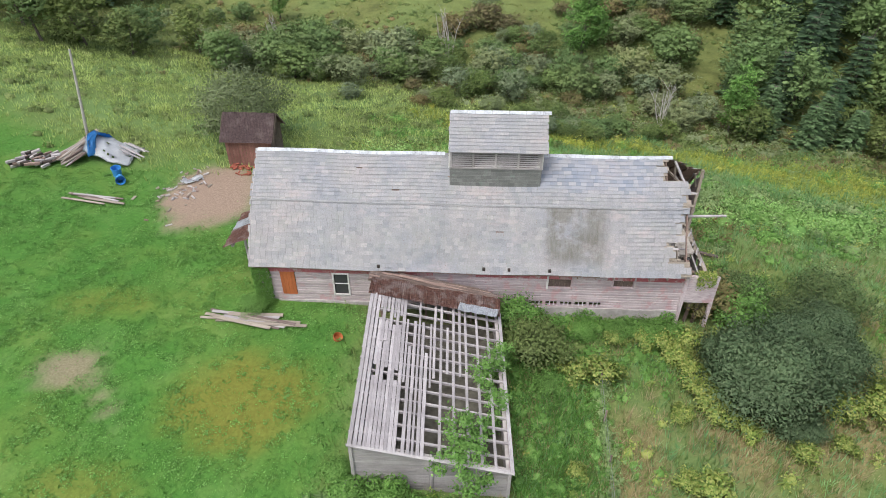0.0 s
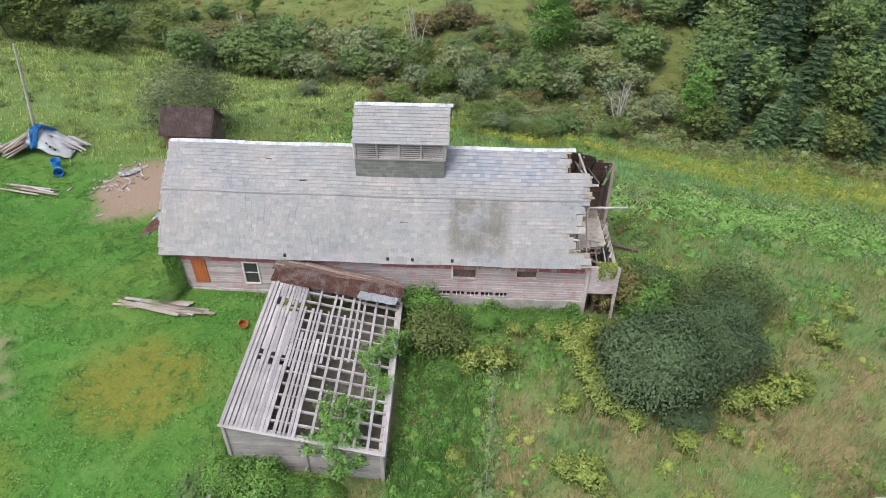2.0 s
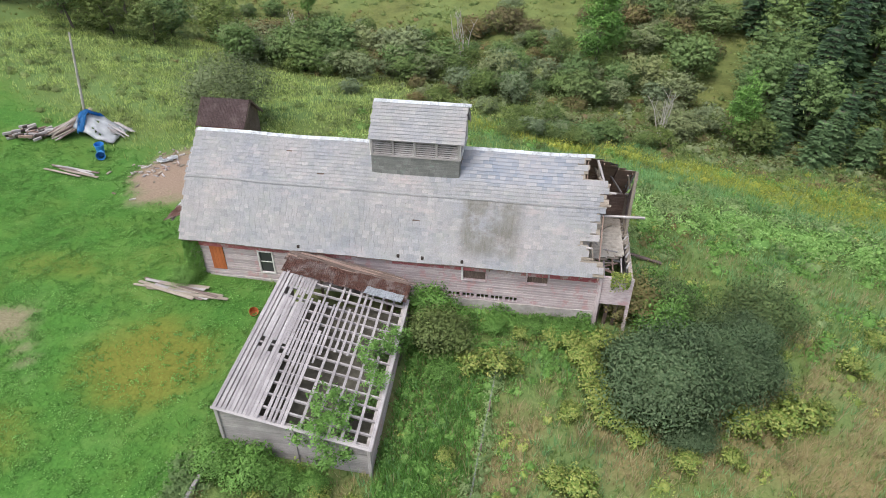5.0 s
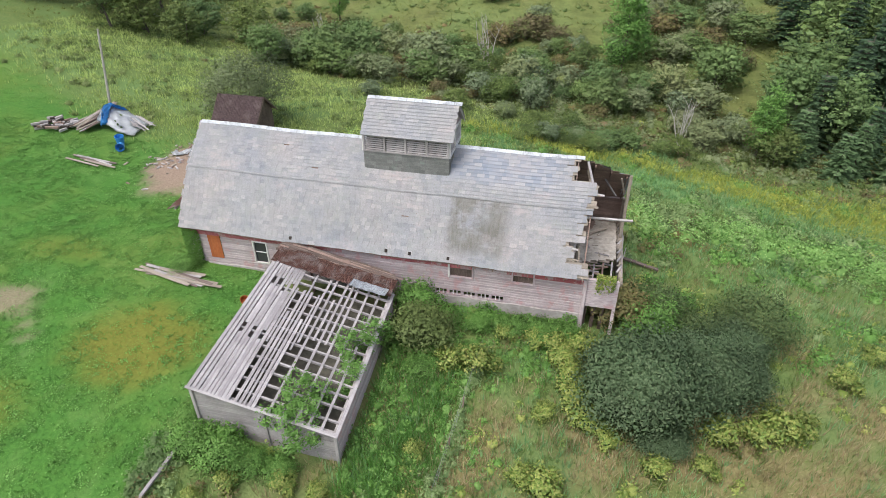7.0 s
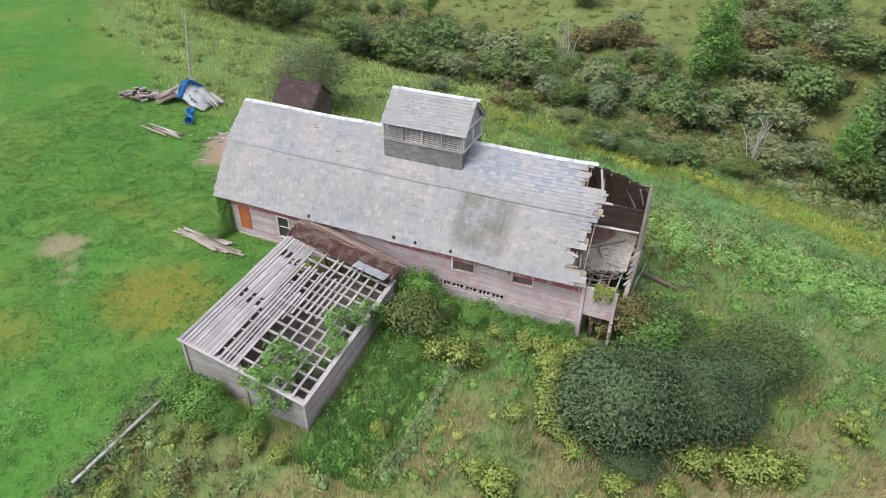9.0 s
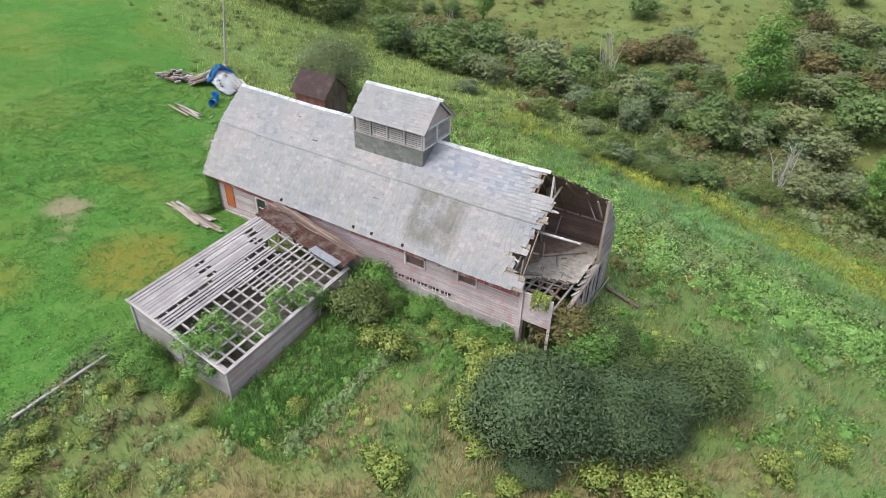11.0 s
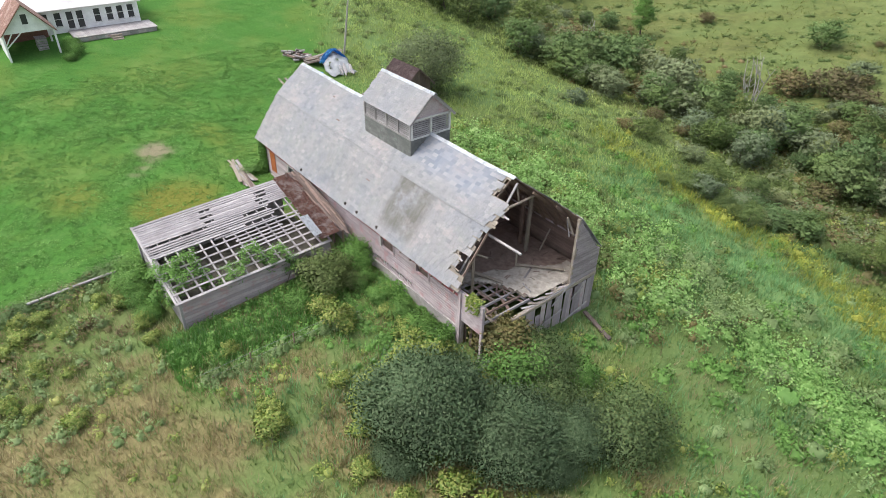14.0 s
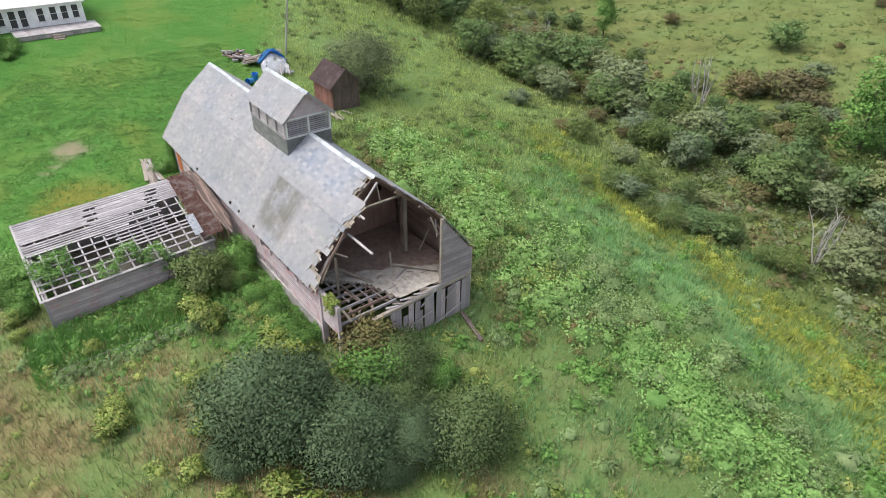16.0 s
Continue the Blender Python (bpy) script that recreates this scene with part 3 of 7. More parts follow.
# plain end bay beside the corner post, over the wide gate
bm = bmesh.new()
for a, b, c, d in rects(12.25, 13.85, -1.9, 2.05, [GATE]):
    add_box(bm, (a, WALL_N - 0.04, c), (b, WALL_N + 0.018, d), 0.01)
under(part("end_panel", bm, M_SIDING, None, "plain grey boarded end panel"), wall_near)
under(board("corner_post", (12.17, WALL_N - 0.07, -1.9), (12.17, WALL_N - 0.07, 2.15), 0.2, 0.12, (0, -1, 0), M_SIDING, None, 1), wall_near)
# planks coloured dark to give the shade inside the open gateway
for gx0 in (12.3, 12.75, 13.2):
    under(board("gate_plank", (gx0, WALL_N + 0.3, -1.9), (gx0 + 0.04, WALL_N + 0.22, 0.2), 0.2, 0.03, (0, -1, 0), M_SHEDEND, None, 2), wall_near)
# red frieze board under the eave, worn through in places
x = XL
while x < 12.0:
    b = x + random.uniform(1.6, 3.2)
    if random.random() < 0.68:
        under(board("frieze_board", (x, WALL_N - 0.035, 1.76), (min(b, 12.1) - 0.02, WALL_N - 0.035, 1.76), 0.26, 0.025, (0, -1, 0), M_REDWOOD, None, 1), wall_near)
    x = b
# eave fascia and rafter tails
x = XL - 0.1
while x < 12.0:
    b = min(x + 3.1, 12.2)
    under(board("fascia", (x, EAVE_N[0] + 0.09, EAVE_N[1] - 0.07), (b - 0.01, EAVE_N[0] + 0.09, EAVE_N[1] - 0.07), 0.13, 0.025, (0, -1, 0), M_GREYWOOD, None, 2), roof)
    x = b
# snow guards along the eave
for x in (-3.9, 1.6, 2.9, 5.0):
    under(box("bracket", (x - 0.07, EAVE_N[0] + 0.02, EAVE_N[1] + 0.04), (x + 0.07, EAVE_N[0] + 0.14, EAVE_N[1] + 0.2), M_DARK, None, "", 0.015), roof)


def window_frame(hole, y, material, glass=True):
    w = under(new("window"), wall_near)
    a, b, c, d = hole
    t = 0.09
    for name, lo, hi in (("jamb", (a - t, c - t), (a, d + t)), ("jamb", (b, c - t), (b + t, d + t)), ("head", (a, d), (b, d + t)), ("sill", (a - 0.03, c - t), (b + 0.03, c))):
        o = box(name, (lo[0], y - 0.05, lo[1]), (hi[0], y + 0.04, hi[1]), material, None, "", 0.008)
        under(o, w)
    if glass:
        mid = (c + d) / 2
        under(box("sash_bar", (a, y + 0.02, mid - 0.025), (b, y + 0.06, mid + 0.025), material), w)
        for lo, hi in ((c, mid - 0.03), (mid + 0.03, d)):
            under(box("pane", (a, y + 0.05, lo), (b, y + 0.056, hi), M_GLASS), w)
    return w


for hole, mat_, gl in ((WIN_A, M_WHITE, True), (WIN_B, M_SIDING, False), (WIN_C, M_SIDING, False)):
    o = window_frame(hole, WALL_N - 0.02, mat_, gl)
    tagged(o, "white-framed sash window with broken dusty panes" if gl else "empty window opening in bare boards")
for a, b, c, d in (WIN_B, WIN_C):
    for i in range(4):
        x0 = a + (b - a) * (i + 0.5) / 4
        under(board("shutter_board", (x0, WALL_N + 0.1, c), (x0, WALL_N + 0.1, d), (b - a) / 4 - 0.01, 0.02, (0, -1, 0), M_SHEDEND, None, i), wall_near)
under(board("post", (5.0, WALL_N - 0.05, 1.0), (5.0, WALL_N - 0.05, 2.1), 0.1, 0.05, (0, -1, 0), M_WHITE, None, 1), wall_near)
for i, (a, b, c, d) in enumerate(SLOTS):
    for q in (0.3, 0.65):
        under(box("slot_bar", (a + (b - a) * q, WALL_N - 0.01, c), (a + (b - a) * q + 0.05, WALL_N + 0.02, d), M_WHITE), wall_near)
door = under(new("door"), wall_near)
tagged(door, "orange-painted plank door, ajar")
for i in range(4):
    x0 = DOOR[0] + 0.01 + i * 0.198
    under(board("door_plank", (x0 + 0.095, WALL_N - 0.03, DOOR[2]), (x0 + 0.075, WALL_N - 0.03, DOOR[3]), 0.188, 0.03, (0, -1, 0), M_ORANGE, None, i % 3), door)
def roof_under(y):
    """The height of the roof's underside across the barn."""
    return float(np.interp(y, [EAVE_N[0], BREAK_N[0], RIDGE[0], BREAK_F[0], EAVE_F[0]], [EAVE_N[1], BREAK_N[1], RIDGE[1], BREAK_F[1], EAVE_F[1]])) - 0.12


# far wall, west gable and what stands of the east gable
wall_far = under(new("wall"))
tagged(wall_far, "far wall of dark boards")
bm = bmesh.new()
add_box(bm, (XL + 0.05, WALL_F + 0.06, -3.0), (XR, WALL_F + 0.2, 2.45))
under(part("sheathing", bm, M_SIDING), wall_far)
# brown boarded partition deep inside
M_PARTITION = wood("red_brown_partition", (0.19, 0.115, 0.10), (0.33, 0.215, 0.19), (0.44, 0.32, 0.29), (1.2, 8, 6))
for i in range(30):
    y0 = 26.6 + i * 0.255
    under(board("partition_board", (7.2, y0, 0.9), (7.2, y0, roof_under(y0) - 0.25 - 0.6 * random.random() * (i % 5 == 0)), 0.25, 0.03, (1, 0, 0), M_PARTITION, None, i % 4), wall_far)
for i in range(16):
    zz = -0.7 + i * 0.2
    under(board("wall_board", (4.0, WALL_F + 0.035, zz), (XR - 0.05, WALL_F + 0.035, zz), 0.19, 0.025, (0, -1, 0), M_DARKWOOD, None, i % 4), wall_far)
gable_w = under(new("gable"))
prof = [(WALL_N, -2.2), (WALL_N, 2.2), (BREAK_N[0], BREAK_N[1] - 0.12), (RIDGE[0], RIDGE[1] - 0.12), (BREAK_F[0], BREAK_F[1] - 0.12), (WALL_F, 2.3), (WALL_F, -2.2)]
bm = bmesh.new()
f0 = [bm.verts.new((XL, y, z)) for y, z in prof]
f1 = [bm.verts.new((XL + 0.14, y, z)) for y, z in prof]
bm.faces.new(f0[::-1])
bm.faces.new(f1)
for i in range(len(prof)):
    bm.faces.new((f0[i], f0[(i + 1) % len(prof)], f1[(i + 1) % len(prof)], f1[i]))
bmesh.ops.recalc_face_normals(bm, faces=bm.faces[:])
under(part("gable_boards", bm, M_SIDING), gable_w)


gable_e = under(new("gable"))
tagged(gable_e, "torn remains of a clapboard gable at the open end")
z, k = 0.75, 0
while z < 4.85:
    y0 = 32.35 + random.uniform(-0.14, 0.12)
    y1 = 34.35
    while roof_under(y1) < z + 0.1:
        y1 -= 0.04
    if y1 - y0 > 0.15:
        under(board("clapboard", (XR, y0, z), (XR + random.uniform(0, 0.03), y1, z + random.uniform(-0.02, 0.02)), 0.19, 0.022, (1, 0, -0.12), M_OLDSIDING, None, k % 4), gable_e)
    z += 0.165
    k += 1
for i in range(15):
    y0 = 29.2 + i * 0.36
    top = 0.75 + random.uniform(-0.25, 0.1) - (0.9 if i in (2, 5) else 0)
    under(board("wall_plank", (XR + 0.02, y0, -2.6), (XR + 0.02 + random.uniform(-0.05, 0.05), y0 + random.uniform(-0.1, 0.1), top), 0.33, 0.03, (1, 0, 0), M_OLDSIDING if i % 3 else M_SIDING, None, i % 4), gable_e)
under(board("sill_beam", (XR - 0.02, 28.0, 0.55), (XR - 0.02, 34.35, 0.86), 0.2, 0.22, (1, 0, 0), M_TIMBER, None, 1), gable_e)
under(board("gable_post", (XR - 0.08, 32.35, -2.0), (XR - 0.08, 32.35, 4.95), 0.16, 0.16, (1, 0, 0), M_TIMBER, None, 1), gable_e)
under(board("gable_post", (XR - 0.08, 34.25, -2.0), (XR - 0.08, 34.25, 2.4), 0.16, 0.16, (1, 0, 0), M_TIMBER, None, 2), gable_e)
for p0, p1, w in (((14.2, 29.0, -1.2), (14.35, 31.6, -0.35), 0.1), ((14.25, 31.8, -1.5), (14.6, 33.4, -0.5), 0.09), ((14.12, 28.6, 0.62), (14.16, 32.6, 0.95), 0.12), ((14.2, 30.9, 0.1), (14.2, 32.2, 1.05), 0.1), ((14.25, 32.4, -0.1), (14.3, 33.2, 0.5), 0.07)):
    under(board("hanging_board", p0, p1, w, 0.03, (1, 0, 0.3), M_GREYWOOD, None, 2), gable_e)
for i in range(12):
    y0 = 28.9 + i * 0.44
    under(board("sill_scrap", (13.85, y0, 0.78 + random.uniform(-0.08, 0.12)), (14.1, y0 + random.uniform(0.3, 0.7), 0.86 + random.uniform(-0.1, 0.12)), 0.1, 0.04, (0.4, 0, 1), M_TIMBER if i % 2 else M_GREYWOOD, None, i % 4), gable_e)
# bent sheet over the broken end of the far eave
corr = [((13.2, 32.5, 5.0), (13.3, 34.6, 2.45)), ((13.75, 32.6, 4.9), (13.8, 34.65, 2.4))]
for p0, p1 in corr:
    under(board("eave_sheet", p0, p1, 0.55, 0.02, (0.1, 0.8, 0.65), M_ZINC, None, 1), gable_e)

# the frame inside: rafters, posts, ties
frame_ = under(new("timber_frame"))
tagged(frame_, "exposed brown timber rafters and posts")
for x in np.arange(XL + 0.5, XR, 0.92):
    for slope, (top, foot) in SLOPES.items():
        if x > edge_x(slope, 0.4) + 0.25 and not (slope == "far_upper" and x < 13.7):
            continue
        if slope.startswith("near") and x < 5:
            continue
        if slope == "far_upper" and x > edge_x(slope, 0.1):
            f = min(1, (x - 11.2) / 2.5)
            y0, z0 = top[0] + (foot[0] - top[0]) * f, top[1] + (foot[1] - top[1]) * f
        else:
            y0, z0 = top
        off = 0.24 - float(sag(x))
        under(board("rafter", (x, y0, z0 - off), (x, foot[0], foot[1] - off), 0.06, 0.13, (0, 0.5, 1), M_DARKWOOD, None, 1), frame_)
for x, y in ((10.45, 32.55), (9.6, 32.9), (6.0, 28.8), (6.0, 31.6)):
    under(board("post", (x, y, -1.5), (x, y, roof_under(y) - 0.1), 0.17, 0.17, (1, 0, 0), M_TIMBER if x > 10 else M_DARKWOOD, None, 1), frame_)
LOOSE = [((11.55, 30.15, 6.62), (12.0, 28.85, 5.75), 0.11), ((11.95, 28.9, 5.7), (11.6, 31.4, 5.5), 0.12), ((11.6, 30.1, 6.5), (11.75, 30.2, 5.5), 0.07),
         ((11.7, 28.25, 4.4), (14.1, 28.15, 4.55), 0.12), ((11.2, 31.05, 1.1), (13.2, 32.75, 1.15), 0.13), ((11.2, 31.05, 0.9), (11.2, 31.0, 2.0), 0.1),
         ((11.9, 31.5, 1.05), (12.3, 30.6, 0.98), 0.09), ((11.0, 33.8, 2.3), (11.0, 33.1, 1.1), 0.08), ((13.5, 32.0, 4.9), (13.8, 32.3, 3.9), 0.09),
         ((12.6, 33.0, 4.4), (13.4, 32.5, 3.5), 0.06), ((9.9, 28.2, 1.35), (11.9, 29.4, 1.0), 0.16), ((11.55, 27.5, -0.3), (11.55, 27.5, 3.2), 0.14),
         ((11.3, 26.4, 2.0), (11.4, 27.3, 3.3), 0.1), ((11.75, 26.5, 2.1), (11.6, 27.2, 3.2), 0.08), ((11.5, 27.3, 3.6), (12.1, 27.9, 3.35), 0.07), ((12.6, 30.2, 0.98), (13.4, 30.0, 1.02), 0.07)]
for i, (p0, p1, w) in enumerate(LOOSE):
    under(board("loose_beam", p0, p1, w, 0.09, (0.2, -0.3, 1), M_TIMBER if i % 3 else M_GREYWOOD, None, 1 + i % 3), frame_)
# loft floor, broken open on the near side
def floor_end(y):
    """How far the loft floor still reaches towards the open end."""
    return float(np.interp(y, [26.4, 27.4, 28.4, 29.0, 29.3, 29.7, 34.3], [9.6, 10.4, 11.3, 11.8, 12.6, 13.9, 13.95]))


for i in range(34):
    y0 = 26.45 + i * 0.226
    x1 = floor_end(y0) - random.uniform(0, 0.35)
    xm = random.uniform(9.2, 10.6) if x1 > 11.2 else x1 - 0.5
    for a, b in ((5.5, xm - 0.005), (xm + 0.005, x1)):
        under(board("floor_plank", (a, y0, 0.9), (b, y0, 0.9 + random.uniform(-0.02, 0.02)), 0.22, 0.04, (0, 0, 1), M_TIMBER if a > 6 else M_DARKWOOD, None, i % 4), frame_)
M_EARTH = plain("trodden_brown_earth", (0.20, 0.14, 0.118), (0.38, 0.29, 0.25), 2.6, 0.95, 0.5)
M_CHAFF = plain("bleached_chaff", (0.34, 0.30, 0.255), (0.66, 0.61, 0.55), 3.4, 0.95, 0.6)


def litter(name, x0, x1, y0, y1, inside, thick, material, label):
    """A thin uneven layer of litter on the loft floor, its outline given by a field."""
    step = 0.14
    nx_, ny_ = int((x1 - x0) / step), int((y1 - y0) / step)
    bm = bmesh.new()
    grid = {}
    for a in range(nx_ + 1):
        for b in range(ny_ + 1):
            x, y = x0 + a * step, y0 + b * step
            if inside(x, y) > 0:
                h = thick * min(1.0, 2.0 * inside(x, y)) * (0.7 + 0.5 * noise.noise((x * 1.7, y * 1.7, 0.0))) + 0.02 * noise.noise((x * 6, y * 6, 3.0))
                grid[a, b] = bm.verts.new((x + 0.05 * noise.noise((x * 5, y * 5, 9)), y, 0.925 + max(0.004, h)))
    for (a, b), v in grid.items():
        if all(q in grid for q in ((a + 1, b), (a + 1, b + 1), (a, b + 1))):
            bm.faces.new((v, grid[a + 1, b], grid[a + 1, b + 1], grid[a, b + 1]))
    for f in bm.faces:
        f.smooth = True
    return under(part(name, bm, material, None, label), frame_)


def pale_edge(x, y):
    """Chaff lies where rain and light come in, towards the open end."""
    return (x - 10.1 - 0.55 * (y - 29.6) + 0.9 * noise.noise((x * 0.9, y * 0.9, 2.0))) / 1.2


litter("earth_litter", 7.3, 13.6, 26.7, 34.1, lambda x, y: (floor_end(y) - 0.35 - x) / 0.5 + 0.5 * noise.noise((x * 1.3, y * 1.3, 5.0)), 0.05, M_EARTH, "brown earth over the loft floor")
litter("chaff_litter", 8.6, 13.8, 26.9, 33.9, lambda x, y: min((floor_end(y) - 0.12 - x) / 0.4, pale_edge(x, y), 0.8 + 0.6 * noise.noise((x * 2.1, y * 2.1, 7.0))), 0.09, M_CHAFF, "bleached chaff and dust on the floor's edge")
# bare joists and snapped planks where the floor has gone
for i in range(7):
    x = 10.6 + i * 0.48
    under(board("floor_joist", (x, 26.5, 0.74 - 0.02 * i), (x + 0.12, 29.4 + 0.05 * i, 0.78), 0.09, 0.15, (0, 0, 1), M_DARKWOOD if i % 2 else M_GREYWOOD, None, i % 3), frame_)
for i in range(5):
    y0 = 26.9 + i * 0.52
    under(board("floor_joist", (10.2, y0, 0.86), (12.0 + 0.3 * i, y0 + 0.25, 0.80 - 0.05 * (i % 2)), 0.1, 0.05, (0, 0, 1), M_GREYWOOD if i % 2 else M_TIMBER, None, i % 4), frame_)
for i in range(16):
    a, b = random.uniform(11.2, 13.2), random.uniform(27.0, 29.6)
    tip = random.uniform(-0.75, 0.15)
    under(board("fallen_plank", (a, b, 0.95 + random.uniform(-0.5, 0.1)), (a + random.uniform(0.3, 1.1), b + random.uniform(-0.5, 0.7), 0.8 + tip), random.uniform(0.08, 0.17), 0.03, (0.1, -0.3, 1), (M_TIMBER, M_DARKWOOD, M_GREYWOOD, M_DARKWOOD)[i % 4], None, i % 4), frame_)
for i in range(26):
    a, b = random.uniform(9.5, 13.6), random.uniform(29.6, 33.6)
    q = random.uniform(0, 3.14)
    L = random.uniform(0.15, 0.6)
    under(board("splinter", (a, b, 1.0), (a + L * math.cos(q), b + L * math.sin(q), 1.02), 0.05, 0.03, (0, 0, 1), M_TIMBER if i % 2 else M_DARKWOOD, None, i % 4), frame_)
# laths and splinters left hanging at the torn edge of the near slopes
for i in range(9):
    s = "near_upper" if i % 2 else "near_lower"
    f = random.uniform(0.5, 0.98) if s == "near_upper" else random.uniform(0.02, 0.9)
    top, foot = SLOPES[s]
    y, z = top[0] + (foot[0] - top[0]) * f, top[1] + (foot[1] - top[1]) * f
    x = edge_x(s, f)
    under(board("torn_lath", (x - 0.35, y, z - 0.02), (x + random.uniform(0.0, 0.42), y + random.uniform(-0.06, 0.06), z - 0.03 - random.uniform(0, 0.12)), random.uniform(0.06, 0.13), 0.02, (0, -0.7, 0.7), M_TIMBER if i % 3 else M_GREYWOOD, None, i % 4), roof)
bm = bmesh.new()
add_box(bm, (XL + 0.2, WALL_N + 0.2, -1.95), (XR - 0.1, WALL_F, -1.85))
under(part("barn_floor", bm, M_DARK), barn)

# ---- cupola on the ridge ----
cup = under(new("cupola"))
tagged(cup, "louvred timber cupola with its own slate gable roof")
cx0, cx1, cy0, cy1 = CUP_X[0], CUP_X[1], CUP_Y[0], CUP_Y[1]
M_CUPSLATE = wood("slate_hung_base", (0.12, 0.125, 0.125), (0.21, 0.215, 0.21), (0.30, 0.30, 0.29), (4, 4, 2), stain=(0.22, 0.26, 0.24), amount=0.03)
Z_BASE, Z_LOUV, Z_EAVE, Z_TOP = 5.3, 6.72, 7.78, 9.2
for name, lo, hi in (("base_panel", (cx0, cy0, Z_BASE), (cx1, cy0 + 0.08, Z_LOUV)), ("base_panel", (cx0, cy1 - 0.08, Z_BASE), (cx1, cy1, Z_LOUV)), ("base_panel", (cx0, cy0 + 0.08, Z_BASE), (cx0 + 0.08, cy1 - 0.08, Z_LOUV)), ("base_panel", (cx1 - 0.08, cy0 + 0.08, Z_BASE), (cx1, cy1 - 0.08, Z_LOUV))):
    under(box(name, lo, hi, M_CUPSLATE), cup)
for c in range(6):
    zz = 5.55 + c * 0.2
    for axis in (0, 1):
        lo_, hi_ = (cx0, cx1) if axis == 0 else (cy0, cy1)
        p = lo_
        while p < hi_ - 0.12:
            q = min(p + random.uniform(0.24, 0.42), hi_)
            if axis == 0 and zz > 5.6:
                under(board("base_slate", (p + 0.004, cy0 - 0.012, zz), (q - 0.004, cy0 - 0.012, zz), 0.225, 0.012, (0, -1, -0.06), M_CUPSLATE, None, 1), cup)
            if axis == 1:
                y_mid = (p + q) / 2
                if zz > 6.85 - abs(y_mid - 30.2) * 0.813 + 0.05:
                    under(board("base_slate", (cx1 + 0.012, p + 0.004, zz), (cx1 + 0.012, q - 0.004, zz), 0.225, 0.012, (1, 0, -0.06), M_CUPSLATE, None, 1), cup)
            p = q
# posts, rails and slats
for x in np.linspace(cx0 + 0.05, cx1 - 0.05, 5):
    for y in (cy0 + 0.04, cy1 - 0.04):
        under(board("louvre_post", (x, y - 0.05 if y < 30 else y + 0.05, Z_LOUV), (x, y - 0.05 if y < 30 else y + 0.05, Z_EAVE + 0.05), 0.11, 0.1, (0, -1, 0), M_GREYWOOD, None, 1), cup)
for x in (cx0, cx1):
    for y in np.linspace(cy0 + 0.05, cy1 - 0.05, 3):
        under(board("louvre_post", (x, y, Z_LOUV), (x, y, Z_EAVE + 0.05), 0.11, 0.12, (1, 0, 0), M_WHITE, None, 1), cup)
for y, s in ((cy0, -1), (cy1, 1)):
    for zz in (Z_LOUV, Z_EAVE):
        under(board("rail", (cx0, y + s * 0.03, zz), (cx1, y + s * 0.03, zz), 0.1, 0.08, (0, s, 0), M_GREYWOOD, None, 1), cup)
    for i in range(9):
        zz = Z_LOUV + 0.1 + i * 0.118
        under(board("louvre_slat", (cx0 + 0.05, y - s * 0.03, zz), (cx1 - 0.05, y - s * 0.03, zz), 0.085, 0.018, (0, s * 0.75, 0.66), M_GREYWOOD, None, 1 + i % 3), cup)
for x, s in ((cx0, -1), (cx1, 1)):
    for zz in (Z_LOUV, Z_EAVE):
        under(board("rail", (x + s * 0.03, cy0, zz), (x + s * 0.03, cy1, zz), 0.1, 0.08, (s, 0, 0), M_WHITE, None, 1), cup)
    for i in range(9):
        zz = Z_LOUV + 0.1 + i * 0.118
        under(board("louvre_slat", (x - s * 0.03, cy0 + 0.05, zz), (x - s * 0.03, cy1 - 0.05, zz), 0.085, 0.018, (s * 0.75, 0, 0.66), M_GREYWOOD, None, 1 + i % 3), cup)
# near-black block behind the slats, in place of the shade inside
bm = bmesh.new()
add_box(bm, (cx0 + 0.2, cy0 + 0.2, 5.8), (cx1 - 0.2, cy1 - 0.2, Z_EAVE))
under(part("inner_lining", bm, M_DARK), cup)
